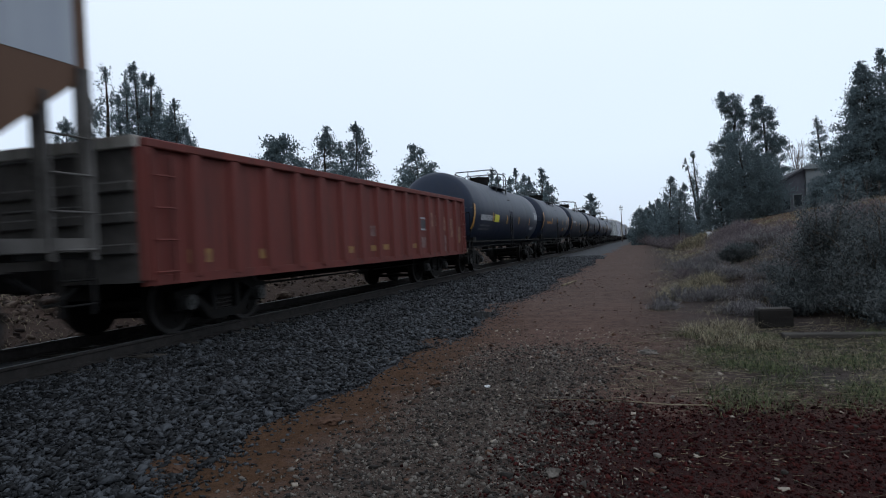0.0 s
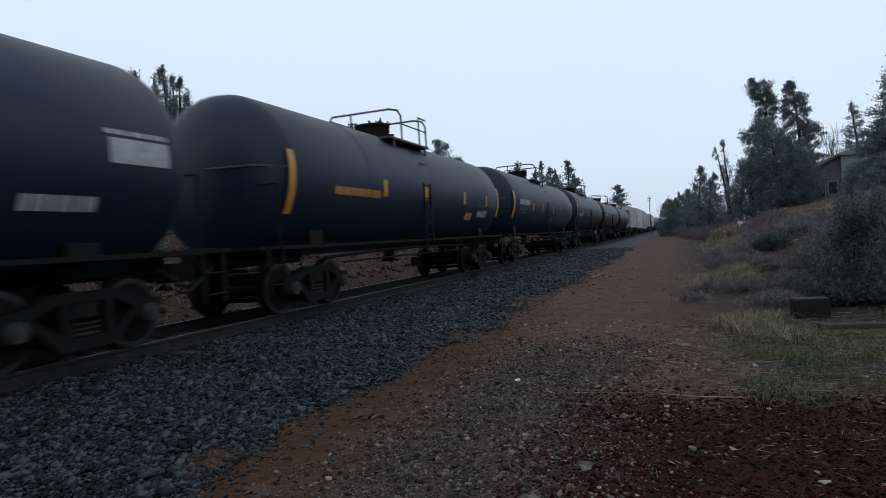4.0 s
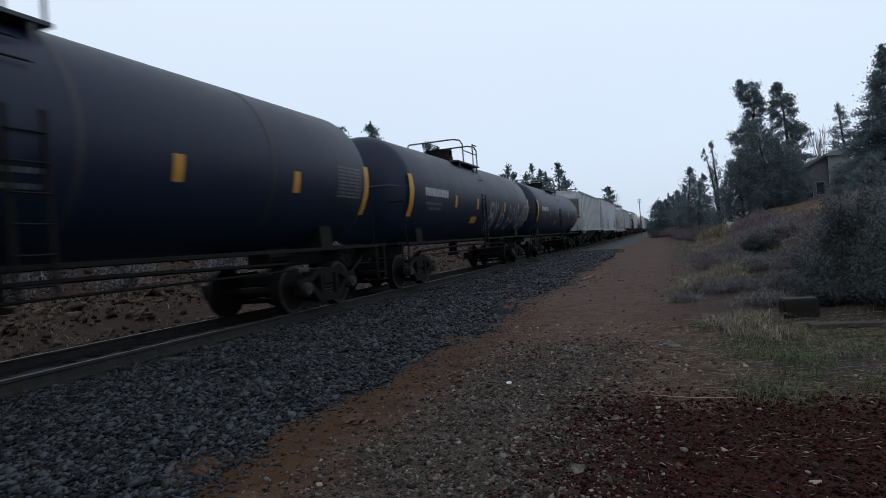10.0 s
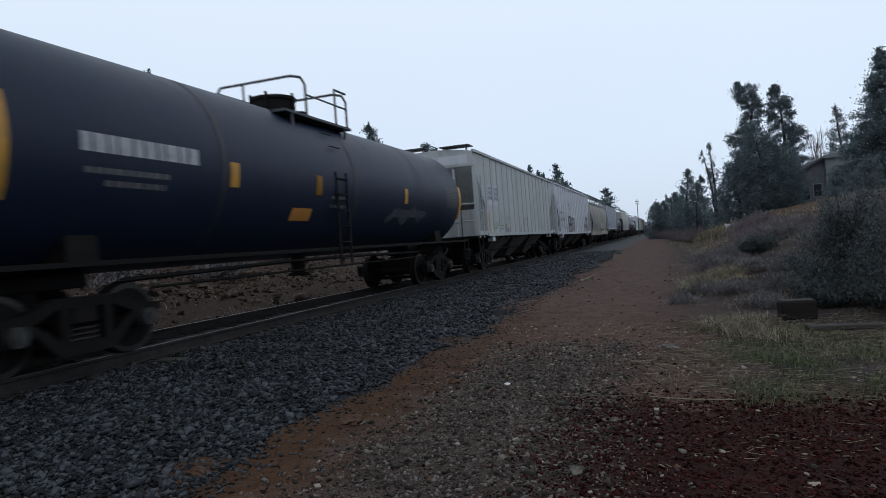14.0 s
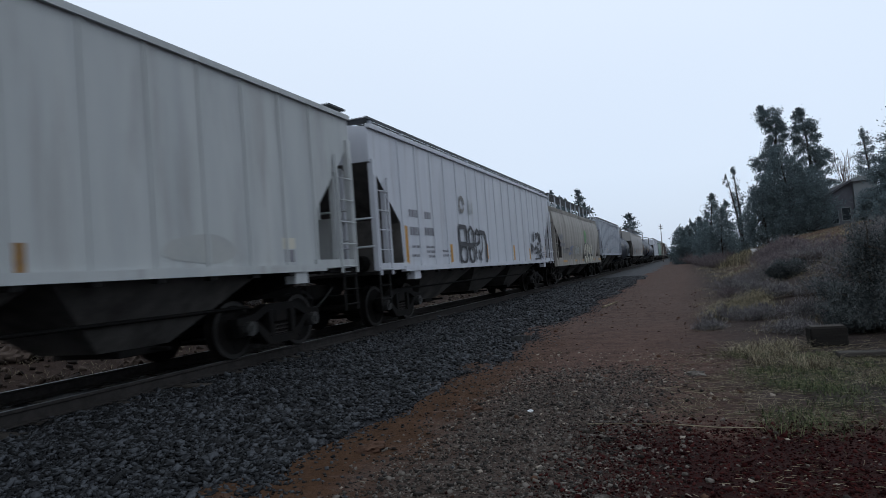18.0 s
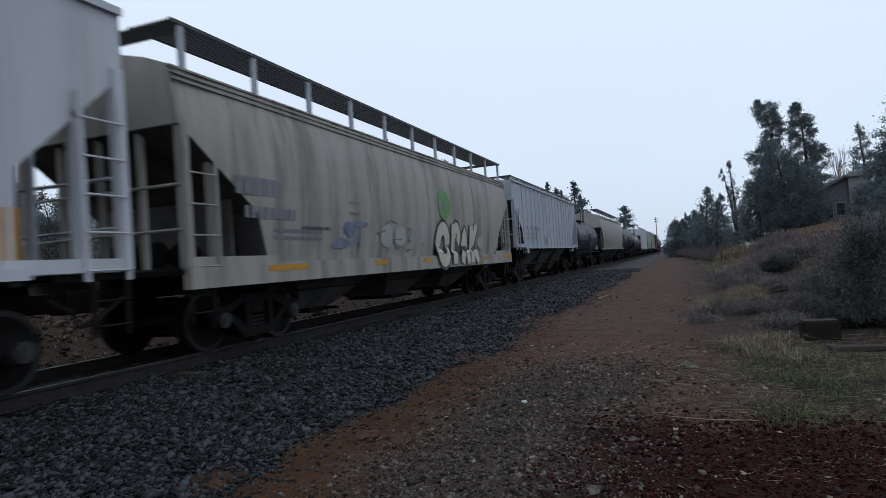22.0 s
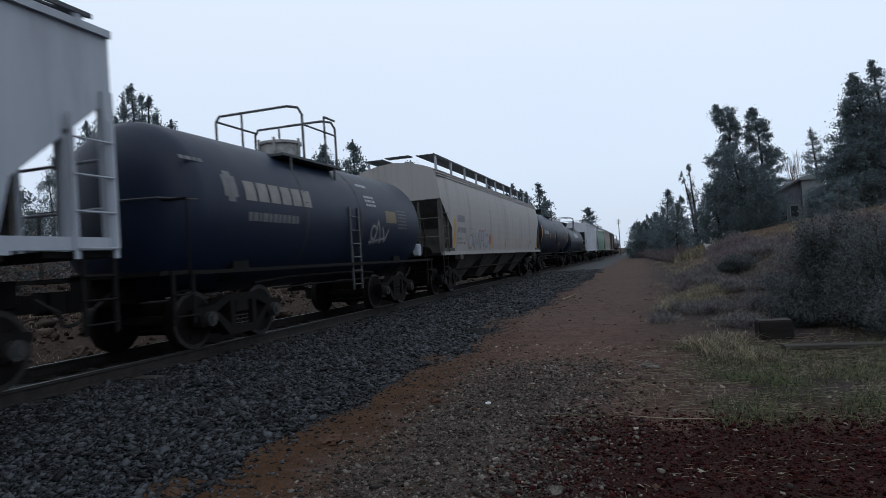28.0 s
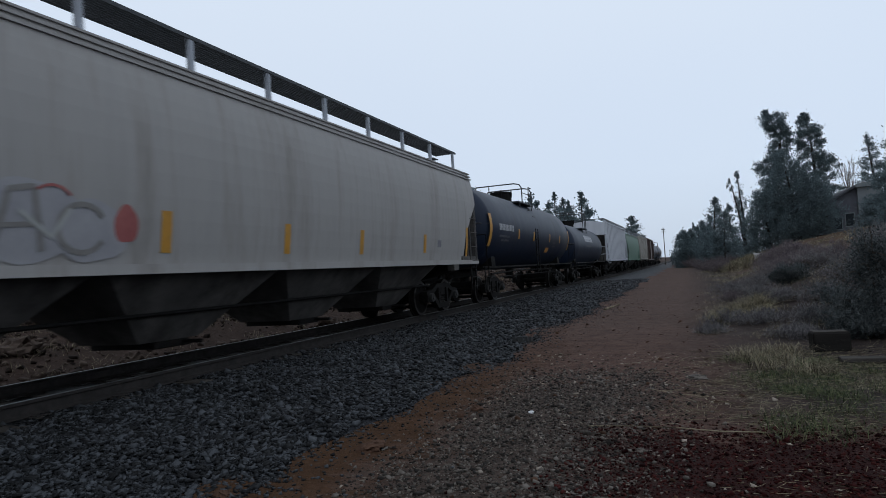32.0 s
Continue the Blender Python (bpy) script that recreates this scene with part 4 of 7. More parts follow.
def feathery_juniper(x, y, w, h, label, limbs=46, group="juniper bushes", mat=JUNIPER):
    """A sprawling juniper: arching limbs hung with fine feathery sprays, and bare grey stems inside."""
    t = tagged(new("juniper_bush"), label, "bush", group)
    t.location = (x, y, float(ground_z(x, y)) - 0.03)
    segs, cs, sp = [], [], []
    for k in range(limbs):
        a, reach, rise = rng.uniform(0, 2 * math.pi), w * rng.uniform(0.35, 1.1), h * rng.uniform(0.45, 1.05)
        sag = rng.uniform(0.0, 0.5)
        side = rng.normal(0, 0.12 * w)
        prev = np.zeros(3)
        for f in np.linspace(0.12, 1.0, 9):
            z = rise * (1.5 * f - (0.5 + sag) * f * f)
            q = np.array([math.cos(a) * reach * f - math.sin(a) * side * f * f, math.sin(a) * reach * f + math.cos(a) * side * f * f, max(0.05, z)]) + rng.normal(0, 0.02 * w, 3)
            segs.append((prev, q, 0.016 * h * (1.1 - f) + 0.003, 0.016 * h * (1.0 - f) + 0.002))
            if f > 0.3:
                cs.append(q)
                sp.append((0.085 * w + 0.02, 0.085 * w + 0.02, 0.055 * h + 0.02))
                cs.append(q + rng.normal(0, 0.09 * w, 3) * np.array([1, 1, 0.6]))
                sp.append((0.06 * w + 0.02, 0.06 * w + 0.02, 0.05 * h + 0.02))
            prev = q
    cs = np.array(cs)
    cs[:, 2] = np.maximum(cs[:, 2], 0.06)
    part("stemwork", mesh_of("stemwork", *sticks(segs, 4), TWIG), None, t)["kind"] = "stuff"
    part("foliage", mesh_of("foliage", *cards(cs, np.array(sp), 26, 0.042, 0.5, 0.17), mat), None, t)
    return t


# the sprawling junipers at the foot of the bank
JB = "sprawling dark grey-green juniper at the bank's foot"
for x, y, w, h, k in ((2.3, 10.7, 0.7, 0.80, 46), (2.75, 9.75, 0.55, 0.75, 44), (2.0, 10.1, 0.35, 0.42, 30), (3.05, 10.2, 0.85, 1.45, 64), (2.55, 10.9, 0.55, 1.75, 46), (3.75, 9.9, 0.9, 1.35, 60), (3.6, 11.6, 0.9, 1.55, 54), (3.0, 9.35, 0.7, 0.55, 40), (4.6, 10.6, 1.0, 1.5, 56), (4.0, 9.0, 0.7, 0.6, 36)):
    feathery_juniper(x, y, w, h, JB, k)
feathery_juniper(2.02, 15.9, 0.36, 0.46, "small rounded dark green juniper on the slope", 40)
for x, y, w, h in ((1.05, 11.9, 0.45, 0.20), (0.55, 12.4, 0.5, 0.18), (1.75, 11.6, 0.5, 0.26), (2.2, 12.9, 0.55, 0.36), (1.6, 13.6, 0.4, 0.20), (2.8, 13.9, 0.7, 0.5), (1.3, 15.0, 0.6, 0.26), (3.8, 15.0, 0.9, 0.5), (2.9, 17.4, 0.9, 0.45), (0.9, 16.6, 0.5, 0.20), (3.0, 12.9, 0.6, 0.55),
                   (1.7, 18.6, 0.8, 0.32), (3.6, 19.0, 1.0, 0.5), (4.8, 17.0, 1.0, 0.55), (2.3, 20.0, 0.9, 0.4), (1.1, 20.5, 0.8, 0.3), (0.25, 11.3, 0.3, 0.10), (5.2, 13.5, 1.0, 0.8), (4.4, 13.0, 0.9, 0.7), (1.35, 10.3, 0.4, 0.18)):
    shrub(x, y, w, h, "dry grey-brown sagebrush on the slope", SAGE if int(x * 10) % 3 else BITTER, "sagebrush", 260, 12, 0.030, 80, "brush on the slope")
for k in range(46):
    y = float(17 + 24 * rng.random())
    a = float(rng.uniform(0.06, 0.30))
    if (a > 0.13 and y > 21) or (a < 0.108 and y > 15):
        continue
    s = float(rng.uniform(0.5, 1.1))
    shrub(a * y, y, s, s * float(rng.uniform(0.4, 0.65)), "dry brown bitterbrush on the far slope", BITTER if k % 4 else SAGE, "bitterbrush", 260, 12, 0.042, 60, "brush on the far slope")
for a, y, s in ((0.118, 27, 0.8), (0.127, 27, 0.8), (0.136, 28, 0.8), (0.122, 33, 0.9), (0.132, 34, 0.9), (0.126, 30, 0.9), (0.056, 58, 1.0), (0.048, 60, 1.3), (0.036, 62, 1.2), (0.026, 66, 1.3), (0.018, 72, 1.4), (0.008, 78, 1.5), (0.0, 84, 1.6), (0.04, 50, 1.0), (0.03, 55, 1.1), (0.02, 60, 1.1)):
    shrub(a * y, y, s, s * 0.85, "purplish brown leafless thicket on the slope", BITTER, "thicket", 420, 12, 0.045, 70, "thickets under the trees")
# bleached branches lying on the slope
for x0, y0, z0, x1, y1, z1, r in ((2.30, 14.3, 0.62, 2.95, 14.1, 0.22, 0.012), (2.35, 13.6, 0.10, 2.75, 13.8, 0.42, 0.020), (2.2, 13.5, 0.02, 2.9, 13.6, 0.28, 0.016), (1.55, 13.3, 0.0, 2.1, 13.6, 0.16, 0.014), (1.2, 13.2, -0.12, 1.75, 13.3, 0.02, 0.012), (2.6, 13.9, 0.25, 3.1, 13.7, 0.52, 0.012), (2.9, 10.0, 0.35, 3.5, 9.8, 0.15, 0.016), (2.6, 9.6, 0.12, 3.1, 9.5, 0.02, 0.014)):
    tagged(part("dead_branch", pipe([(x0, y0, z0), ((x0 + x1) / 2 + 0.03, (y0 + y1) / 2, (z0 + z1) / 2 + 0.06), (x1, y1, z1)], r, 5), TWIG), "bleached dead branch lying in the brush on the slope", "branch", "dead branches on the slope")


def blades(name, xs, ys, hs, lean, width, mat, label, cat="grass"):
    """Thin bent blades standing on the ground, as one mass."""
    n = len(xs)
    z = ground_z(xs, ys) - 0.005
    a = rng.uniform(0, 2 * np.pi, n)
    d = np.stack([np.cos(a), np.sin(a), np.zeros(n)], 1)
    w = np.stack([-np.sin(a), np.cos(a), np.zeros(n)], 1) * width
    p = np.stack([xs, ys, z], 1)
    l = (lean * rng.uniform(0.3, 1.6, n))[:, None]
    h = np.asarray(hs)[:, None]
    up = np.array([0, 0, 1.0])
    m = p + up * h * 0.6 + d * l * h * 0.35
    t = p + up * h * np.clip(1.05 - 0.35 * l, 0.12, 1) + d * l * h
    v = np.stack([p - w, p + w, m + w * 0.7, m - w * 0.7, t], 1).reshape(-1, 3)
    b = (np.arange(n) * 5)[:, None]
    f = np.concatenate([b + [[0, 1, 2]], b + [[0, 2, 3]], b + [[3, 2, 4]]], 0)
    return tagged(new(name, mesh_of(name, v, f, mat)), label, cat, kind="stuff")


def tufts(n, per, x0, x1, y0, y1, spread):
    cx, cy = scatter(n, x0, x1, y0, y1, 1.0)
    return np.repeat(cx, per) + rng.normal(0, spread, n * per), np.repeat(cy, per) + rng.normal(0, spread, n * per)


gx, gy = tufts(64, 60, -0.1, 3.8, 5.4, 9.6, 0.15)
blades("dry_grass", gx, gy, rng.uniform(0.03, 0.10, len(gx)), 3.4, 0.0014, STRAW, "tufts of dry straw-coloured grass beside the trail")
gx, gy = tufts(10, 130, 0.55, 1.3, 7.6, 9.2, 0.085)
blades("tall_dry_grass", gx, gy, rng.uniform(0.06, 0.26, len(gx)), 1.9, 0.0026, STRAW, "taller clumps of bleached grass by the timber")
gx, gy = tufts(70, 150, 0.5, 4.2, 5.1, 8.6, 0.15)
blades("green_grass", gx, gy, rng.uniform(0.02, 0.11, len(gx)), 1.8, 0.0026, GRASS, "low dull green grass among litter")
gx, gy = tufts(150, 90, 0.2, 5.5, 9, 24, 0.16)
blades("slope_grass", gx, gy, rng.uniform(0.04, 0.17, len(gx)), 1.8, 0.0016, STRAW, "dry grass on the slope among brush")
gx, gy = tufts(40, 170, 0.35, 1.25, 12.4, 14.2, 0.09)
blades("bleached_tufts", gx, gy, rng.uniform(0.10, 0.30, len(gx)), 1.4, 0.0024, STRAW, "tufts of bleached grass along the foot of the slope")
gx, gy = tufts(16, 220, 2.6, 4.6, 44, 52, 0.5)
blades("straw_mound", gx, gy, rng.uniform(0.3, 0.75, len(gx)), 1.0, 0.010, STRAW, "buff mound of tall dry grass near the white tub")
gx, gy = tufts(260, 60, 1.0, 14, 24, 60, 0.5)
blades("far_grass", gx, gy, rng.uniform(0.06, 0.22, len(gx)), 1.4, 0.006, STRAW, "dry grass on the far slope")
gx, gy = tufts(220, 26, -15, -9.9, 4, 50, 0.22)
blades("bank_grass", gx, gy, rng.uniform(0.05, 0.22, len(gx)), 1.8, 0.004, STRAW, "sparse dry grass on the rubble beyond the track")
# dead stalks lying on the ground
nc = 260
cx, cy = scatter(nc, -0.25, 4.2, 3.2, 9.2, 1.0)
thin = rng.random(nc) < np.where(cy < 5.0, 0.35, 1.0) * np.where(cx < 0.2, 0.5, 1.0)
cx, cy = cx[thin], cy[thin]
ca = rng.normal(0, 0.7, len(cx))
per = 26
lx = np.repeat(cx, per) + rng.normal(0, 0.20, len(cx) * per)
ly = np.repeat(cy, per) + rng.normal(0, 0.16, len(cx) * per)
la = np.repeat(ca, per) + rng.normal(0, 0.45, len(lx)) + np.pi * (rng.random(len(lx)) < 0.5)
ll = (rng.gamma(2.0, 0.045, len(lx)) + 0.02) * np.where(ly < 4.95, 0.4, 1.0)
lz = ground_z(lx, ly)
seg = [((x, y, z + 0.006), (x + math.cos(a) * s, y + math.sin(a) * s, float(z) + 0.006 + 0.05 * s), 0.0017, 0.001) for x, y, z, a, s in zip(lx, ly, lz, la, ll)]
tagged(new("fallen_stalks", mesh_of("fallen_stalks", *sticks(seg), STRAW)), "pale dead stalks and twigs lying on the ground", "litter", kind="stuff")
tagged(part("long_dry_stalk", pipe([(-0.85, 5.06, -0.335), (-0.5, 5.09, -0.332), (-0.2, 5.07, -0.33), (0.1, 5.02, -0.335), (0.4, 5.03, -0.335)], 0.004, 5), STRAW), "long pale dry stalk lying across the trail", "stalk")

# a dark timber block and a grey plank under the junipers
blk = tagged(new("timber_block"), "dark weathered timber block lying under the juniper bushes", "timber block")
part("block_body", slab(-0.21, 0.21, -0.12, 0.12, 0, 0.25, 0.02), TIE_DARK, blk)
part("block_top", slab(-0.19, 0.19, -0.10, 0.10, 0.251, 0.257), TIE_WOOD, blk, "grey weathered top of the timber")
blk.matrix_basis = pose(1.55, 9.25, float(ground_z(1.55, 9.25)) - 0.01, 0, 0, 6)
plk = part("grey_plank", slab(-0.62, 0.62, -0.08, 0.08, 0, 0.055, 0.008), TIE_WOOD)
plk.matrix_basis = pose(2.1, 8.35, float(ground_z(2.1, 8.35)) + 0.004, 0, 0, 2)
tagged(plk, "weathered grey plank lying in the dry grass", "plank")

# ---- far things: house, tub, pole ----
house = tagged(new("house"), "pale grey two-storey house half hidden behind trees", "house")
hx, hy = 11.5, 58.0
house.location = (hx, hy, 0.55)
part("wall", prism_x(bmesh.new(), [(-0.97, -0.3), (0.92, -0.3), (0.92, 5.05), (-0.97, 4.0)], 0, 7), SIDING, house, "grey board wall under the sloping eave")
part("wing_wall", prism_x(bmesh.new(), [(0.93, -0.3), (2.5, -0.3), (2.5, 5.0), (0.93, 5.0)], -0.3, 6.6), SIDING_PALE, house, "pale green-grey wing wall")
part("roof", prism_x(bmesh.new(), [(-1.3, 3.88), (0.91, 5.12), (0.91, 5.27), (-1.3, 4.05)], -0.5, 7.4), ROOFING, house)
part("wing_roof", prism_x(bmesh.new(), [(0.8, 5.02), (2.7, 5.02), (2.5, 5.25), (1.3, 5.4), (0.8, 5.2)], -0.6, 7.0), SIDING_PALE, house, "pale rounded eave of the wing")
for wx, wz in ((-0.5, 1.9), (0.35, 2.1)):
    w = part("window", slab(wx - 0.34, wx + 0.34, -0.05, 0.03, wz - 0.1, wz + 1.0), SIDING_PALE, house, "pale window frame")
    part("pane", slab(wx - 0.28, wx + 0.28, -0.06, -0.045, wz - 0.03, wz + 0.93), GLASS, w)
for k in range(13):
    part("siding_board", slab(-0.96, 0.91, -0.025, 0.0, 0.5 + 0.27 * k, 0.75 + 0.27 * k), SIDING, house)

tub = tagged(new("white_tub"), "white tub with a broad rim standing among brush", "tub")
tx, ty = 4.35, 47.0
tub.location = (tx, ty, float(ground_z(tx, ty)))
bm = bmesh.new()
rings = [[bm.verts.new((rx * math.cos(2 * math.pi * k / 20), 0.6 * rx * math.sin(2 * math.pi * k / 20), z)) for k in range(20)] for rx, z in ((0.34, -0.05), (0.37, 0.10), (0.42, 0.42), (0.39, 0.42), (0.33, 0.08))]
for p, q in zip(rings[:-1], rings[1:]):
    for k in range(20):
        bm.faces.new((p[k], p[(k + 1) % 20], q[(k + 1) % 20], q[k]))
bm.faces.new(rings[0])
bm.faces.new(rings[-1])
part("basin", bm, CAR_WHITE, tub)
bm = bmesh.new()
rings = [[bm.verts.new((rx * math.cos(2 * math.pi * k / 20), 0.6 * rx * math.sin(2 * math.pi * k / 20), z)) for k in range(20)] for rx, z in ((0.40, 0.40), (0.47, 0.40), (0.48, 0.47), (0.40, 0.47))]
for p, q in zip(rings, rings[1:] + rings[:1]):
    for k in range(20):
        bm.faces.new((p[k], p[(k + 1) % 20], q[(k + 1) % 20], q[k]))
part("rim", bm, CAR_WHITE, tub)

pole = tagged(new("utility_pole"), "thin grey wooden utility pole beside the far track", "pole")
pole.location = (-4.6, 130, -0.35)
part("post", rod(bmesh.new(), (0, 0, -0.2), (0, 0, 7.4), 0.09, 0.06, n=10), TWIG, pole)
for z in (6.5, 6.95):
    part("crossarm", slab(-0.36, 0.36, -0.05, 0.05, z - 0.05, z + 0.05), TWIG, pole)
    for sx in (-0.3, 0.0, 0.3):
        part("insulator", rod(bmesh.new(), (sx, 0.08, z), (sx, 0.08, z + 0.15), 0.04, n=8), RAILING, pole)

# ---- the train ----
WHEELSETS = []
CARS = []


def wheelset_mesh():
    bm, worn = bmesh.new(), []
    for s in (-1, 1):
        x = s * 0.755
        rod(bm, (x - 0.065, 0, 0), (x + 0.060, 0, 0), 0.455, n=32)
        rod(bm, (x - s * 0.095, 0, 0), (x - s * 0.06, 0, 0), 0.485, n=32)
        k = len(bm.faces)
        rod(bm, (x + s * 0.055, 0, 0), (x + s * 0.070, 0, 0), 0.452, n=32)
        bm.faces.ensure_lookup_table()
        worn += [f for f in bm.faces[k:]]
        rod(bm, (x + s * 0.060, 0, 0), (x + s * 0.076, 0, 0), 0.385, n=32)
        rod(bm, (x + s * 0.06, 0, 0), (x + s * 0.11, 0, 0), 0.15, n=14)
        for k in range(5):
            a = 2 * math.pi * k / 5
            rod(bm, (x + s * 0.06, 0.27 * math.cos(a), 0.27 * math.sin(a)), (x + s * 0.088, 0.27 * math.cos(a), 0.27 * math.sin(a)), 0.05, n=8)
    rod(bm, (-1.05, 0, 0), (1.05, 0, 0), 0.085, n=10)
    for f in worn:
        f.material_index = 1
    me = meshed("wheelset", bm, WHEEL_STEEL)
    me.materials.append(RIM_STEEL)
    return me


def side_frame_mesh():
    """A cast truss: arched top, bowed bottom, columns beside the spring window and a pedestal at each axle."""
    bm = bmesh.new()
    plate(bm, [(-1.14, 0.63), (-0.74, 0.67), (-0.42, 0.81), (0.42, 0.81), (0.74, 0.67), (1.14, 0.63), (1.14, 0.53), (0.70, 0.55), (0.38, 0.69), (-0.38, 0.69), (-0.70, 0.55), (-1.14, 0.53)], -0.08, 0.08)
    plate(bm, [(-0.80, 0.55), (-0.66, 0.55), (-0.30, 0.29), (0.30, 0.29), (0.66, 0.55), (0.80, 0.55), (0.38, 0.15), (-0.38, 0.15)], -0.075, 0.085)
    for e in (-1, 1):
        plate(bm, [(e * 0.24, 0.27), (e * 0.34, 0.27), (e * 0.36, 0.71), (e * 0.24, 0.71)], -0.07, 0.095)
        plate(bm, [(e * 0.74, 0.36), (e * 0.82, 0.33), (e * 0.82, 0.56), (e * 0.72, 0.58)], -0.085, 0.075)
        plate(bm, [(e * 0.97, 0.33), (e * 1.08, 0.36), (e * 1.10, 0.56), (e * 0.97, 0.58)], -0.085, 0.075)
    return meshed("side_frame", bm, STEEL_DARK)


def coil(r, wire, z0, z1, turns, n=44, m=5):
    """A coil spring as one swept tube."""
    bm, rings = bmesh.new(), []
    for k in range(n + 1):
        a = 2 * math.pi * turns * k / n
        c, out = Vector((r * math.cos(a), r * math.sin(a), z0 + (z1 - z0) * k / n)), Vector((math.cos(a), math.sin(a), 0))
        rings.append([bm.verts.new(c + wire * (math.cos(2 * math.pi * j / m) * out + math.sin(2 * math.pi * j / m) * Vector((0, 0, 1)))) for j in range(m)])
    for p, q in zip(rings[:-1], rings[1:]):
        for j in range(m):
            bm.faces.new((p[j], p[(j + 1) % m], q[(j + 1) % m], q[j]))
    bm.faces.new(rings[0])
    bm.faces.new(rings[-1])
    return bm


def truck(parent, y):
    """A four-wheel truck: bolster, side frames, springs, bearing caps and wheelsets."""
    t = part("truck", shared("bolster", lambda: meshed("truck", slab(-1.10, 1.10, -0.19, 0.19, 0.48, 0.74, 0.03), STEEL_DARK)), None, parent)
    t.location = (0, y, RAIL)
    part("centre_bowl", shared("bowl", lambda: meshed("centre_bowl", rod(bmesh.new(), (0, 0, 0.74), (0, 0, 0.98), 0.19, n=14), STEEL_DARK)), None, t)
    for s in (-1, 1):
        f = part("side_frame", shared("side_frame", side_frame_mesh), None, t)
        f.location = (s * 1.03, 0, 0)
        for k in (-1, 0, 1):
            p = part("spring", shared("spring", lambda: meshed("spring", coil(0.05, 0.018, 0.25, 0.47, 3.5), RAIL_SIDE)), None, t)
            p.location = (s * 1.03, k * 0.13, 0)
        for e in (-0.89, 0.89):
            c = part("bearing_cap", shared("cap", lambda: meshed("bearing_cap", rod(rod(bmesh.new(), (-0.1, 0, 0.46), (0.1, 0, 0.46), 0.115, n=14), (0.1, 0, 0.46), (0.125, 0, 0.46), 0.06, n=8), CAP_GREY)), None, t)
            c.location = (s * 1.09, e, 0)
        part("brake_beam", shared(("beam", s), lambda: meshed("brake_beam", slab(-0.95, 0.95, s * 0.36 - 0.06, s * 0.36 + 0.06, 0.30, 0.46, 0.02), STEEL_DARK)), None, t)
    part("spring_plank", shared("plank", lambda: meshed("spring_plank", slab(-1.0, 1.0, -0.24, 0.24, 0.16, 0.24, 0.02), STEEL_DARK)), None, t)
    for e in (-0.89, 0.89):
        w = part("wheelset", shared("wheelset", wheelset_mesh), None, t)
        WHEELSETS.append((w, e))
    return t


def couplers(car, half):
    """Draft gear, knuckle and air hose at each end."""
    for s in (-1, 1):
        bm = bmesh.new()
        box(bm, -0.12, 0.12, min(s * (half - 1.3), s * (half - 0.22)), max(s * (half - 1.3), s * (half - 0.22)), 0.62, 0.86)
        box(bm, -0.15, 0.17, min(s * (half - 0.26), s * (half - 0.01)), max(s * (half - 0.26), s * (half - 0.01)), 0.58, 0.88)
        part("coupler", bm, STEEL_DARK, car)
        part("air_hose", pipe([(0.3, s * (half - 0.6), 0.8), (0.32, s * (half - 0.3), 0.62), (0.2, s * (half - 0.1), 0.42), (0.1, s * (half - 0.01), 0.40)], 0.025), RUBBER, car)


def ladder(car, x, y0, y1, z0, z1, mat, step=0.38, name="ladder"):
    """Two stiles and rungs on a car's side."""
    lad = part(name, box(bmesh.new(), x, x + 0.03, y0 - 0.03, y0 + 0.03, z0, z1), mat, car)
    part("stile", box(bmesh.new(), x, x + 0.03, y1 - 0.03, y1 + 0.03, z0, z1), mat, lad)
    z = z0 + 0.12
    while z < z1 - 0.05:
        part("rung", rod(bmesh.new(), (x + 0.045, y0, z), (x + 0.045, y1, z), 0.014, n=6), mat, lad)
        z += step
    return lad


def start_car(name, label, a, b, group):
    c = tagged(new(name), label, "railcar", group)
    c.location = (XT, (a + b) / 2, 0)
    CARS.append((c, (a + b) / 2))
    return c, (b - a) / 2


def shell_patch(r, zc, y0, y1, z0, z1, out=0.006, n=6):
    """A piece of paint that follows a tank's near side."""
    bm = bmesh.new()
    a0, a1 = [math.asin(max(-0.98, min(0.98, (z - zc) / r))) for z in (z0, z1)]
    rows = [[bm.verts.new(((r + out) * math.cos(a), y, zc + (r + out) * math.sin(a))) for y in (y0, y1)] for a in [a0 + (a1 - a0) * k / n for k in range(n + 1)]]
    for p, q in zip(rows[:-1], rows[1:]):
        bm.faces.new((p[0], p[1], q[1], q[0]))
    return bm


def join_patches(patches):
    bm = bmesh.new()
    for p in patches:
        me = bpy.data.meshes.new("patch")
        p.to_mesh(me)
        p.free()
        bm.from_mesh(me)
        bpy.data.meshes.remove(me)
    return bm


def ribbon(points, width, xs, out=0.008):
    """A painted stroke along points (y, z) on a side whose x is xs(z)."""
    bm = bmesh.new()
    pts = [Vector(points[0])]
    for p in points[1:]:
        q, p = pts[-1].copy(), Vector(p)
        steps = max(1, int((p - q).length / 0.06)) if len(points) < 12 else 1
        pts += [q.lerp(p, (k + 1) / steps) for k in range(steps)]
    prev = None
    for k, p in enumerate(pts):
        d = (pts[min(k + 1, len(pts) - 1)] - pts[max(k - 1, 0)]).normalized()
        nrm = Vector((-d.y, d.x)) * width / 2
        pair = [bm.verts.new((xs(q.y) + out, q.x, q.y)) for q in (p - nrm, p + nrm)]
        if prev:
            bm.faces.new((prev[0], prev[1], pair[1], pair[0]))
        prev = pair
    return bm


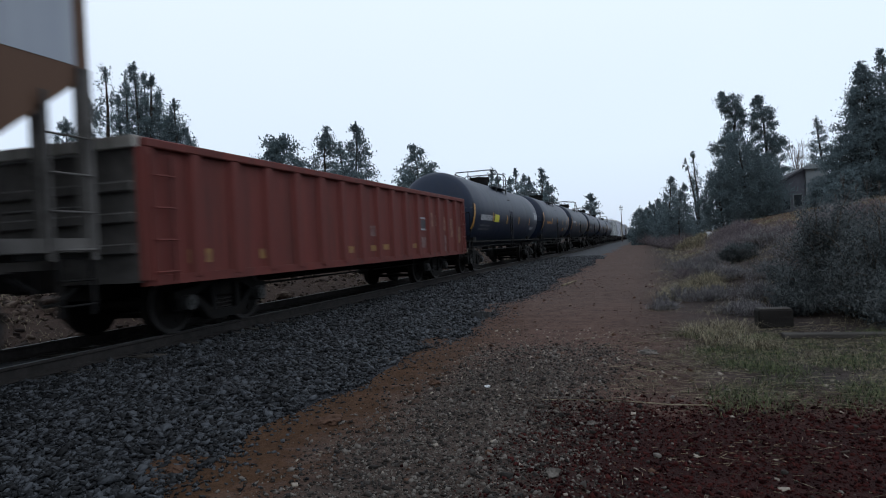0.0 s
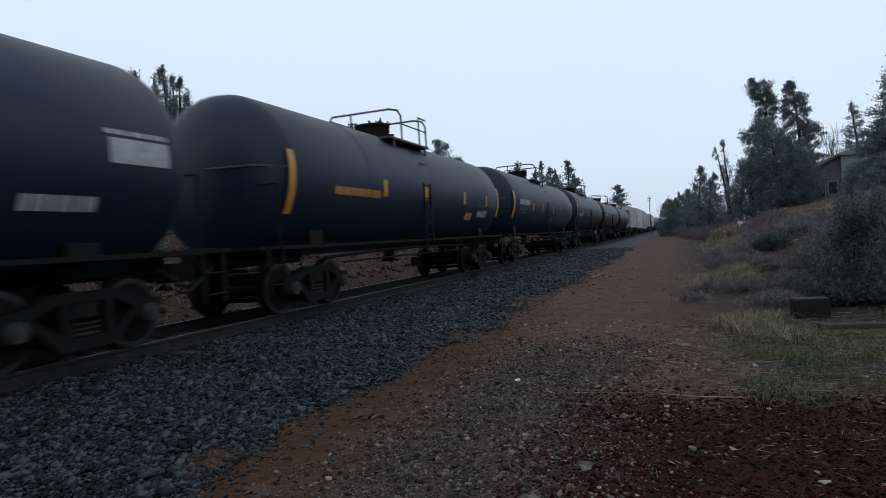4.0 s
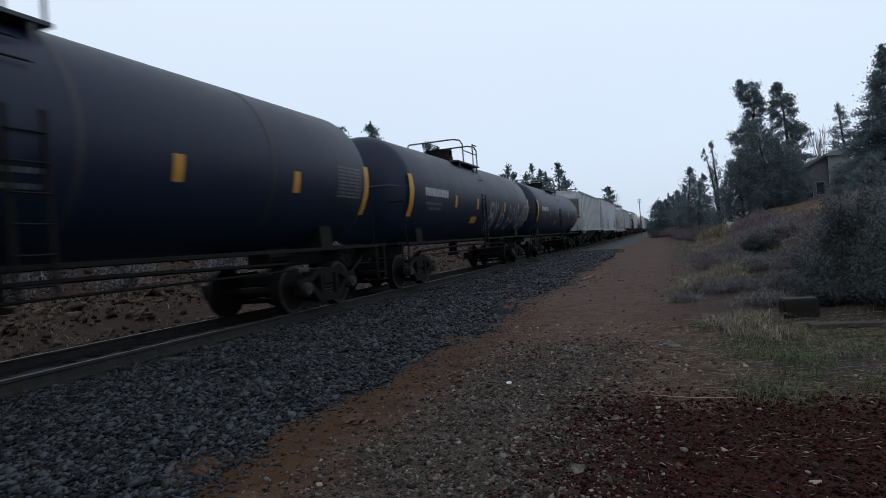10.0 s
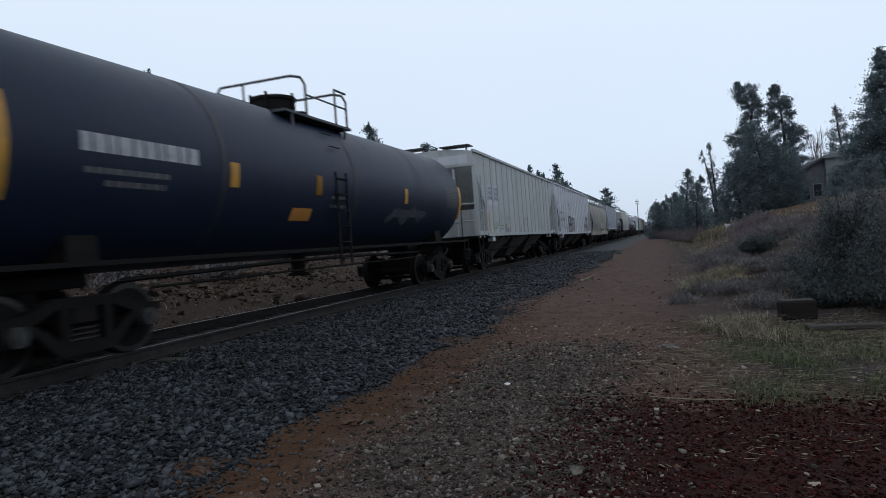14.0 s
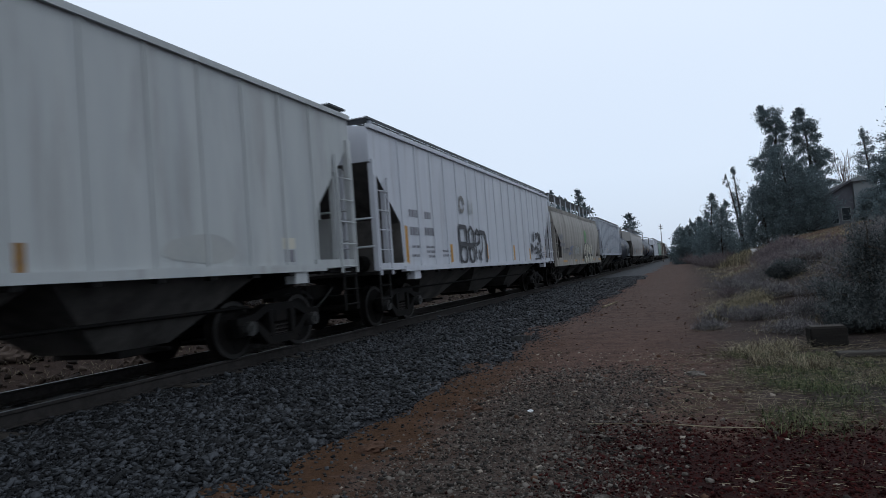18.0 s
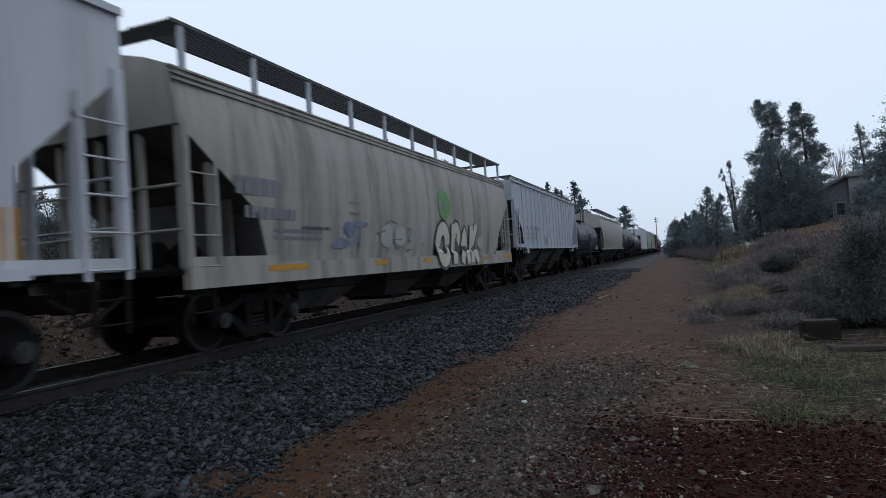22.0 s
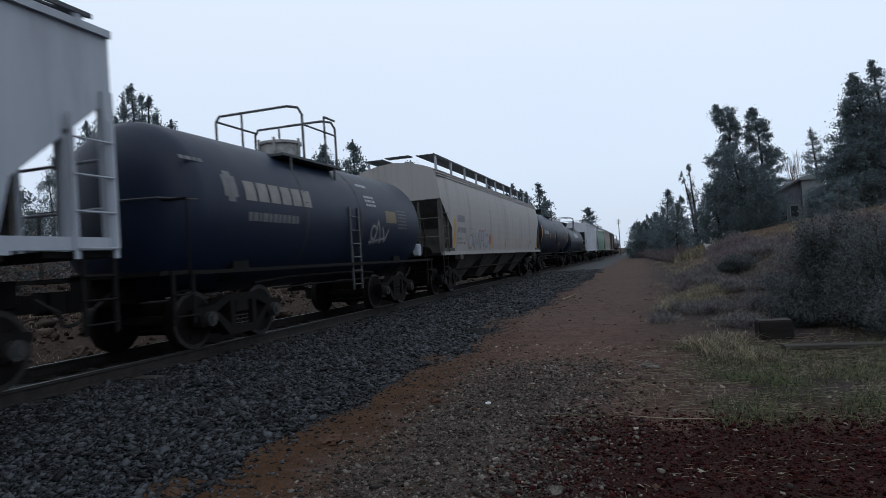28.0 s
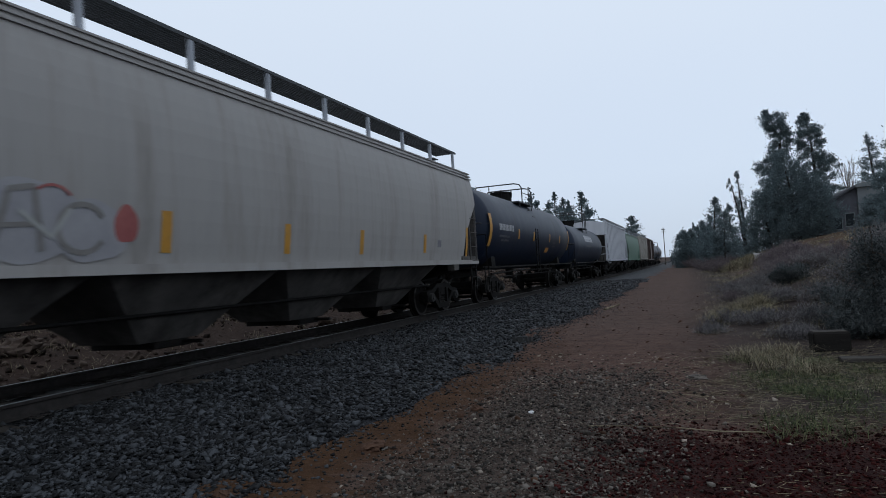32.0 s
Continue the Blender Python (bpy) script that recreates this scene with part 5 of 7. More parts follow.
def blob(y, z, ry, rz, xs, out=0.006, n=28, wob=0.0, seed=0.0):
    """A painted round patch that follows a side."""
    bm = bmesh.new()
    mid, prev = bm.verts.new((xs(z) + out, y, z)), None
    for f in (0.25, 0.5, 0.75, 1.0):
        ring = []
        for k in range(n):
            a = 2 * math.pi * k / n
            g = f * (1 + wob * math.sin(3 * a + seed) + wob * 0.6 * math.sin(5 * a + 2 * seed))
            zz = z + rz * g * math.sin(a)
            ring.append(bm.verts.new((xs(zz) + out, y + ry * g * math.cos(a), zz)))
        for k in range(n):
            j = (k + 1) % n
            bm.faces.new((mid, ring[k], ring[j]) if prev is None else (prev[k], ring[k], ring[j], prev[j]))
        prev = ring
    return bm


def arc(y, z, r, a0, a1, n=14, sy=1.0):
    return [(y + sy * r * math.cos(radians(a0 + (a1 - a0) * k / n)), z + r * math.sin(radians(a0 + (a1 - a0) * k / n))) for k in range(n + 1)]


def head_profile(r, depth, n=7):
    return [(r * math.cos(math.pi / 2 * k / n), depth * math.sin(math.pi / 2 * k / n)) for k in range(n + 1)]


def tank_car(a, b, label, r=1.5, zc=2.45, marks=(), platform=(-0.8, 0.9), rail_top=None, band=True, dome=STEEL_DARK, mw=-0.35, bands=(0.1, 0.9)):
    """A tank car on stub sills, leading end at -y."""
    car, half = start_car("tank_car", label, a, b, "tank cars of the train")
    tl, depth = half - 0.75, 0.66
    rail_top = rail_top or zc + r + 0.64
    if marks == "usual":
        marks = usual_marks(half)
    elif callable(marks):
        marks = marks(half)
    bm = bmesh.new()
    n = 48
    prof = [(rr, -tl + depth - d) for rr, d in head_profile(r, depth)][::-1]
    prof += [(r, y) for y in np.linspace(-tl + depth, tl - depth, 9)[1:-1]] + [(rr, tl - depth + d) for rr, d in head_profile(r, depth)]
    rings = []
    for rr, y in prof:
        if rr < 0.01:
            rings.append([bm.verts.new((0, y, zc))] * n)
        else:
            rings.append([bm.verts.new((rr * math.cos(2 * math.pi * k / n), y, zc + rr * math.sin(2 * math.pi * k / n))) for k in range(n)])
    for p, q in zip(rings[:-1], rings[1:]):
        for k in range(n):
            vs = []
            for v in (p[k], p[(k + 1) % n], q[(k + 1) % n], q[k]):
                if v not in vs:
                    vs.append(v)
            bm.faces.new(vs)
    shell = part("tank_shell", bm, TANK_BLACK, car, smooth=True)
    for y in ([-tl * 0.5, 0.25, tl * 0.5] if band else bands):
        ring = bmesh.new()
        m = 40
        vs = [[ring.verts.new(((r + 0.007) * math.cos(2 * math.pi * k / m), yy, zc + (r + 0.007) * math.sin(2 * math.pi * k / m))) for k in range(m)] for yy in (y - 0.05, y + 0.05)]
        for k in range(m):
            ring.faces.new((vs[0][k], vs[0][(k + 1) % m], vs[1][(k + 1) % m], vs[1][k]))
        part("weld_band", ring, TANK_BAND, shell, smooth=True)
    # manway, platform and railings on top
    top = zc + r
    y0, y1 = platform
    dm = part("manway", rod(rod(bmesh.new(), (0, mw, top - 0.15), (0, mw, top + 0.30), 0.44, n=22), (0, mw, top + 0.30), (0, mw, top + 0.36), 0.48, n=22), dome, car)
    for k in range(6):
        part("eye_bolt", rod(bmesh.new(), (0.47 * math.cos(k), mw + 0.47 * math.sin(k), top + 0.1), (0.47 * math.cos(k), mw + 0.47 * math.sin(k), top + 0.42), 0.03, n=6), dome, dm)
    part("valve", rod(bmesh.new(), (0.1, y1 - 0.4, top - 0.1), (0.1, y1 - 0.4, top + 0.22), 0.14, n=12), dome, car)
    for s in (-1, 1):
        lo, hi = sorted((s * 0.52, s * 1.12))
        pf = part("platform", slab(lo, hi, y0 - 0.9, y1 + 0.05, top - 0.26, top - 0.21), GALV, car)
        for y in (y0 - 0.6, y1 - 0.2):
            part("platform_bracket", rod(bmesh.new(), (s * 1.08, y, top - 0.24), (s * 1.08, y, zc + math.sqrt(max(0.01, r * r - 1.12)) - 0.05), 0.03, n=6), RAILING, pf)
    zr, zp = rail_top, top - 0.22

    def hoop(y, drop, name):
        pts = [(-1.05, y, zp), (-1.05, y, zr - drop - 0.12), (-0.96, y, zr - drop), (0.72, y, zr - drop), (0.96, y, zr - drop - 0.06), (1.05, y, zr - drop - 0.22), (1.05, y, zp)]
        bm = pipe(pts, 0.027)
        rod(bm, (-0.4, y, top - 0.05), (-0.4, y, zr - drop), 0.024, n=6)
        return part(name, bm, RAILING, car)

    hoop(y0, 0.0, "front_railing")
    hoop(y1, 0.04, "rear_railing")
    part("side_railing", pipe([(1.05, y1 - 0.5, zp), (1.05, y1 - 0.5, zr - 0.08), (1.05, y1, zr - 0.08)], 0.025), RAILING, car)
    part("side_railing", pipe([(1.05, y0, zr - 0.42), (1.05, y1, zr - 0.42)], 0.02), RAILING, car)
    part("side_railing", pipe([(-1.05, y0, zr - 0.1), (-1.05, y1, zr - 0.1)], 0.025), RAILING, car)
    if band:
        ladder(car, r - 0.02, -0.62, -0.18, 0.7, zc + 0.15, STEEL_DARK, 0.32, "side_ladder")
        for k in range(3):
            a = 0.45 + 0.22 * k
            part("grab_rung", rod(bmesh.new(), ((r + 0.05) * math.cos(a), -0.62, zc + (r + 0.05) * math.sin(a)), ((r + 0.05) * math.cos(a), -0.18, zc + (r + 0.05) * math.sin(a)), 0.014, n=6), STEEL_DARK, car)
    # underframe
    for s in (-1, 1):
        lo, hi = sorted((s * (half - 3.4), s * (half - 0.35)))
        part("stub_sill", slab(-0.2, 0.2, lo, hi, 0.72, 1.1, 0.02), STEEL_DARK, car)
        ys = s * (half - 2.55)
        saddle = [(-1.12, 1.02), (1.12, 1.02), (1.12, 1.18)] + [(x, zc - math.sqrt(r * r - x * x) - 0.01) for x in (1.1, 0.8, 0.4, 0, -0.4, -0.8, -1.1)] + [(-1.12, 1.18)]
        part("saddle", prism_x(bmesh.new(), saddle, ys - 0.22, ys + 0.22), STEEL_DARK, car)
        lo, hi = sorted((s * (half - 1.15), s * (half - 0.35)))
        part("end_platform", slab(-1.42, 1.42, lo, hi, 1.0, 1.06), STEEL_DARK, car)
        part("end_handrail", pipe([(-1.4, s * (half - 0.95), 1.06), (-1.4, s * (half - 0.95), 2.1), (1.4, s * (half - 0.95), 2.1), (1.4, s * (half - 0.95), 1.06)], 0.016), STEEL_DARK, car)
        part("head_handrail", pipe([(0.2, s * (tl + 0.05), zc + 0.08), (1.0, s * (tl - 0.10), zc + 0.08), (r * 0.97, s * (tl - 0.50), zc + 0.05)], 0.016), RAILING, car)
        ladder(car, 1.42, s * (half - 0.75) - 0.2, s * (half - 0.75) + 0.2, 0.30, 1.06, STEEL_DARK, 0.3, "corner_step")
        truck(car, ys)
    for s in (-1, 1):
        part("side_rail", slab(s * 1.44 - 0.035, s * 1.44 + 0.035, -half + 0.9, half - 0.9, 0.99, 1.05), STEEL_DARK, car)
    part("brake_pipe", pipe([(0.75, -half + 3.4, 0.78), (0.75, -1.4, 0.84), (0.75, 1.2, 0.84), (0.75, half - 3.4, 0.78)], 0.035), STEEL_DARK, car)
    part("brake_rod", pipe([(1.05, -half + 3.6, 0.66), (1.05, half - 3.6, 0.66)], 0.02), STEEL_DARK, car)
    part("bottom_outlet", rod(rod(bmesh.new(), (0, 0.15, 0.55), (0, 0.15, zc - r + 0.05), 0.16, n=12), (0, 0.15, 0.5), (0, 0.15, 0.57), 0.24, n=12), STEEL_DARK, car)
    part("brake_cylinder", rod(bmesh.new(), (0.5, half - 3.9, 0.95), (0.5, half - 3.2, 0.95), 0.17, n=14), STEEL_DARK, car)
    part("brake_wheel", rod(bmesh.new(), (0.8, half - 1.0, 1.75), (0.8, half - 0.96, 1.75), 0.24, n=18), RAILING, car)
    couplers(car, half)
    # paint on the near side
    for kind, y0, y1, z0, z1, mat in marks:
        if kind == "patch":
            part("paint_mark", shell_patch(r, zc, y0, y1, z0, z1), mat, shell)
        elif kind == "bold":        # big lettering: a row of broad bars
            n = 6
            w = (y1 - y0) / n
            part("lettering", join_patches([shell_patch(r, zc, y0 + w * k, y0 + w * (k + 0.82), z0, z1, 0.007, 3) for k in range(n)]), mat, shell)
        elif kind == "line":        # a line of writing too small to read: a row of bars
            bars, y = [], y0
            k = 0
            while y < y1 - 0.02:
                w = (0.10, 0.13, 0.08, 0.15)[k % 4] * max(1.0, (z1 - z0) / 0.16)
                bars.append(shell_patch(r, zc, y, min(y + w, y1), z0, z1, 0.007, 2))
                y += w + 0.035
                k += 1
            part("lettering", join_patches(bars), mat, shell)
    return car, half, shell, (lambda z: math.sqrt(max(0.05, r * r - (z - zc) ** 2)))


def usual_marks(half, orange=8.9, third=9.3, fourth=11.7, second=6.1, panel=True, ahead=0.0, low=0.0, first=3.6):
    """Yellow reflectors and bars of writing common to the long tank cars, measured from the front seam."""
    f = -(half - 1.3)
    m = [("patch", f - 0.12, f + 0.16, 1.72, 2.82, MARK_YELLOW), ("line", f + ahead + 1.0, f + ahead + 2.95, 2.30 - low, 2.52 - low, MARK_WHITE), ("line", f + ahead + 1.05, f + ahead + 2.4, 2.06 - low, 2.13 - low, MARK_FADED),
         ("line", f + ahead + 1.35, f + ahead + 2.3, 1.92 - low, 1.99 - low, MARK_FADED)]
    m += [("patch", f + o, f + o + 0.2, 2.05, 2.42, MARK_YELLOW) for o in (first, second, third, fourth)]
    m += [("patch", f + orange, f + orange + 0.66, 1.58, 1.80, MARK_ORANGE), ("line", f + orange + 1.3, f + orange + 1.95, 2.0, 2.06, MARK_FADED), ("line", f + orange + 1.3, f + orange + 1.95, 1.84, 1.9, MARK_FADED),
          ("patch", -f - 0.10, -f + 0.10, 1.72, 2.75, MARK_YELLOW)]
    if panel:
        m += [("line", -f - 1.25, -f - 0.22, 2.62 - 0.072 * k, 2.665 - 0.072 * k, MARK_FADED) for k in range(9)]
    return m


def body_loft(half, zb, width, ztop, crown, notch, n_z=10, ys_extra=(), bulge_ends=0.0):
    """A hopper body: sides x = width(z) from a floor line that climbs at the ends, up to a crowned roof."""
    ys = sorted({-half, -half + notch[0], -half + notch[1], half - notch[1], half - notch[0], half, *ys_extra, *np.linspace(-half + notch[1], half - notch[1], 7)})
    bm = bmesh.new()
    rings = []
    for y in ys:
        d = half - abs(y)
        zf = np.interp(d, [0, notch[0], notch[1]], [notch[2], notch[3], zb])
        zs = np.linspace(zf, ztop, n_z) if n_z < 4 else np.concatenate([np.linspace(zf, notch[2] + 0.02, n_z // 2 + 1)[:-1], np.linspace(notch[2] + 0.02, ztop, n_z - n_z // 2)])
        k = 1 - bulge_ends * (1 - min(1.0, d / 0.5)) ** 2
        side = [(width(z) * k, z) for z in zs]
        wt = width(ztop) * k
        roof = [(wt * f, ztop + crown * (1 - f * f)) for f in (0.75, 0.4, 0.0, -0.4, -0.75)]
        loop = side + roof + [(-x, z) for x, z in side[::-1]]
        rings.append([bm.verts.new((x, y, z)) for x, z in loop])
    for p, q in zip(rings[:-1], rings[1:]):
        for k in range(len(p)):
            j = (k + 1) % len(p)
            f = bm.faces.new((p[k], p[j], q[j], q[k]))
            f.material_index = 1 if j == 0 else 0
    bm.faces.new(rings[0])
    bm.faces.new(rings[-1][::-1])
    return bm


def hopper_bays(car, half, count, mat, zb, depth=0.42):
    """Steep chutes under the body, each with a gate."""
    span = 2 * half - 5.4
    w = span / count
    for k in range(count):
        y = -half + 2.7 + w * (k + 0.5)
        bay = bmesh.new()
        v = []
        for hw, hy, z in ((1.36, w * 0.5 - 0.03, zb), (0.55, w * 0.16, depth)):
            v.append([bay.verts.new((sx * hw, y + sy * hy, z)) for sx, sy in ((-1, -1), (1, -1), (1, 1), (-1, 1))])
        for i in range(4):
            bay.faces.new((v[0][i], v[0][(i + 1) % 4], v[1][(i + 1) % 4], v[1][i]))
        bay.faces.new(v[0])
        bay.faces.new(v[1])
        b = part("hopper_bay", bay, mat, car, "dark mottled grey-brown chute")
        part("gate", slab(-0.62, 0.62, y - 0.34, y + 0.34, depth - 0.10, depth, 0.015), STEEL_DARK, b)
        part("gate_shaft", rod(bmesh.new(), (-0.95, y + 0.2, depth - 0.04), (0.95, y + 0.2, depth - 0.04), 0.03, n=8), STEEL_DARK, b)


def hopper_frame(car, half, mat, sill, zb, notch, eave, width, x_post=1.5):
    """Sills, corner posts, ladders, platforms and running gear of a covered hopper."""
    xs = x_post
    for s in (-1, 1):
        for e in (-1, 1):
            ye = e * (half - 0.10)
            part("corner_post", slab(s * xs - 0.06, s * xs + 0.06, ye - 0.07, ye + 0.07, sill[0], notch[2] + 0.05), mat, car)
        for e in (-1, 1):
            lo, hi = sorted((e * (half - 0.04), e * (half - notch[1] - 0.15)))
            part("end_sill", slab(s * xs - 0.04, s * xs + 0.05, lo, hi, sill[0] - 0.02, sill[0] + 0.13), mat, car)
    for e in (-1, 1):
        ye = e * (half - 0.10)
        ladder(car, xs + 0.05, min(ye, ye - e * 0.55), max(ye, ye - e * 0.55), sill[0] - 0.12, notch[2] - 0.3, mat, 0.42)
        ladder(car, xs, min(ye, ye - e * 0.45), max(ye, ye - e * 0.45), 0.36, sill[0] - 0.1, STEEL_DARK, 0.28, "corner_step")
        part("inner_post", slab(xs - 0.10, xs, ye - e * 0.55 - 0.05, ye - e * 0.55 + 0.05, sill[0], np.interp(0.6, [0, notch[0]], [notch[2], notch[3]])), mat, car)
        lo, hi = sorted((e * (half - 0.05), e * (half - 1.0)))
        part("end_platform", slab(-1.48, 1.48, lo, hi, sill[0] - 0.10, sill[0] - 0.03), STEEL_DARK, car)
        for x in (-0.75, 0.0, 0.75):
            part("end_post", slab(x - 0.04, x + 0.04, ye - 0.04, ye + 0.04, sill[0], notch[2] + 0.03), mat, car)
        for z in (sill[0] + 0.5, sill[0] + 1.1):
            part("end_rail", pipe([(-1.48, ye + e * 0.07, z), (1.48, ye + e * 0.07, z)], 0.022), mat, car)
        lo, hi = sorted((e * (half - 0.3), e * (half - 3.6)))
        part("stub_sill", slab(-0.22, 0.22, lo, hi, 0.70, 1.05, 0.02), STEEL_DARK, car)
        part("bolster_web", prism_x(bmesh.new(), [(-1.45, 0.95), (-0.35, 0.72), (0.35, 0.72), (1.45, 0.95), (1.45, sill[0] + 0.04), (-1.45, sill[0] + 0.04)], e * (half - 2.0) - 0.15, e * (half - 2.0) + 0.15), STEEL_DARK, car)
        part("jacking_pad", slab(1.36, 1.56, e * (half - 2.0) - 0.18, e * (half - 2.0) + 0.18, sill[0] - 0.26, sill[0] - 0.02), mat, car)
        # web added to close and darken the view through the open end
        zd = float(np.interp(1.2, [0, notch[0], notch[1]], [notch[2], notch[3], zb])) - 0.02
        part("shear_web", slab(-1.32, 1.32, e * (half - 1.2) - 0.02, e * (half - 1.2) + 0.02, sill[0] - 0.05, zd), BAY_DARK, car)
        truck(car, e * (half - 2.0))
    part("brake_cylinder", rod(bmesh.new(), (0.55, -half + 0.9, 1.28), (0.55, -half + 1.6, 1.28), 0.19, n=14), STEEL_DARK, car)
    part("air_reservoir", rod(bmesh.new(), (-0.5, -half + 0.75, 1.32), (0.35, -half + 0.75, 1.32), 0.2, n=14), STEEL_DARK, car)
    part("brake_pipe", pipe([(0.9, -half + 2.6, 0.62), (0.9, half - 2.6, 0.62)], 0.03), STEEL_DARK, car)
    couplers(car, half + 0.42)


def roof_walk(car, half, x0, x1, z, zr, slats=6, supports=10, cross=None, inset=0.0):
    """Running boards of long slats carried on brackets over the roof."""
    end, half = half, half - inset
    for s in (-1, 1):
        w = part("running_board", slab(s * x0 - 0.02, s * x0 + 0.02, -half + 0.15, half - 0.15, z - 0.03, z), GALV, car)
        for k in range(slats):
            x = s * (x0 + (x1 - x0) * (k + 0.5) / slats)
            part("slat", slab(x - 0.018, x + 0.018, -half + 0.15, half - 0.15, z - 0.028, z - 0.002), GALV, w)
        part("edge_bar", slab(s * x1 - 0.02, s * x1 + 0.02, -half + 0.15, half - 0.15, z - 0.05, z + 0.004), GALV, w)
        for k in range(supports):
            y = -half + 0.35 + (2 * half - 0.7) * k / (supports - 1)
            part("bracket", slab(s * (x1 - 0.02) - 0.03, s * (x1 - 0.02) + 0.03, y - 0.045, y + 0.045, zr, z - 0.028), HOP_GREY, w)
    for e in (-1, 1):
        part("cross_walk", slab(*(cross or (-x1, x1)), e * (end - 0.38) - 0.2, e * (end - 0.38) + 0.2, z - 0.033 - 0.4 * inset * 0.2, z - 0.004 - 0.4 * inset * 0.2), GALV, car)


def roof_hatches(car, half, zr, mat, count=5):
    for k in range(count):
        y = -half + 1.6 + (2 * half - 3.2) * k / (count - 1)
        part("roof_hatch", slab(-0.36, 0.36, y - 0.6, y + 0.6, zr - 0.05, zr + 0.10, 0.03), mat, car)


def bars_on(xs, y0, y1, z0, z1, out=0.008):
    """A row of bars standing for writing on a flat or bulging side."""
    bars, y, k = [], y0, 0
    while y < y1 - 0.02:
        w = (0.11, 0.14, 0.09, 0.16)[k % 4] * max(0.6, (z1 - z0) / 0.2)
        bars.append(ribbon([(y, (z0 + z1) / 2), (min(y + w, y1), (z0 + z1) / 2)], z1 - z0, xs, out))
        y += w + 0.04
        k += 1
    return join_patches(bars)


def rib_hopper(a, b, label, mat, eave=4.2, zb=1.1, ribs=15, bays=3, notch=(1.35, 1.6, 3.12, 2.1), walk_z=4.42, walk=True, rib_mat=None, marks=(), frame_mat=None):
    """A covered hopper with flat sides and upright ribs."""
    car, half = start_car("covered_hopper_car", label, a + 0.42, b - 0.42, "covered hoppers of the train")
    wd = lambda z: 1.50
    body = part("body", body_loft(half, zb, wd, eave - 0.06, 0.16, notch, 2), mat, car)
    # dark floor and end slopes: their shade is put into this colour
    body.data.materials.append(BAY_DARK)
    for s in (-1, 1):
        for k in range(ribs):
            y = -half + notch[1] + 0.05 + (2 * half - 2 * notch[1] - 0.1) * k / (ribs - 1)
            part("rib", shared(("rib", rib_mat or mat, eave, zb), lambda: meshed("rib", slab(-0.02, 0.02, -0.028, 0.028, zb, eave - 0.05, 0.006), rib_mat or mat)), None, body).location = (s * 1.508, y, 0)
        part("eave_rail", slab(s * 1.52 - 0.05, s * 1.52 + 0.04, -half, half, eave - 0.09, eave), mat, car)
        part("side_sill", slab(s * 1.53 - 0.06, s * 1.53 + 0.06, -half + notch[1] - 0.1, half - notch[1] + 0.1, zb - 0.07, zb + 0.05), mat, car)
        for k in range(ribs):
            y = -half + notch[1] + 0.05 + (2 * half - 2 * notch[1] - 0.1) * k / (ribs - 1)
            part("rib_foot", shared(("foot", mat, zb), lambda: meshed("rib_foot", slab(-0.05, 0.05, -0.07, 0.07, zb - 0.13, zb - 0.06), STEEL_DARK)), None, body).location = (s * 1.53, y, 0)
    hopper_frame(car, half, frame_mat or mat, (zb, 0), zb, notch, eave, wd)
    hopper_bays(car, half, bays, BAY_DARK, zb, 0.24)
    roof_hatches(car, half, eave + 0.10, mat)
    if walk:
        roof_walk(car, half, 0.95, 1.42, walk_z, eave, 5, 12)
    xs = lambda z: 1.50
    for layer, (kind, mt, *v) in enumerate(marks):
        if kind == "bars":
            part("lettering", bars_on(xs, *v), mt, body)
        elif kind == "patch":
            y0, y1, z0, z1 = v
            part("paint_mark", ribbon([(y0, (z0 + z1) / 2), (y1, (z0 + z1) / 2)], z1 - z0, xs, 0.006), mt, body)
        elif kind == "stroke":
            part("graffiti_stroke", ribbon(v[0], v[1], xs, 0.031 + 0.0006 * layer), mt, body)
        elif kind == "slab":
            part("lettering", bars_on(xs, *v, 0.010), mt, body)
        elif kind == "blob":
            part("graffiti_patch", blob(*v, xs, 0.007, wob=0.06, seed=v[0]), mt, body)
    return car


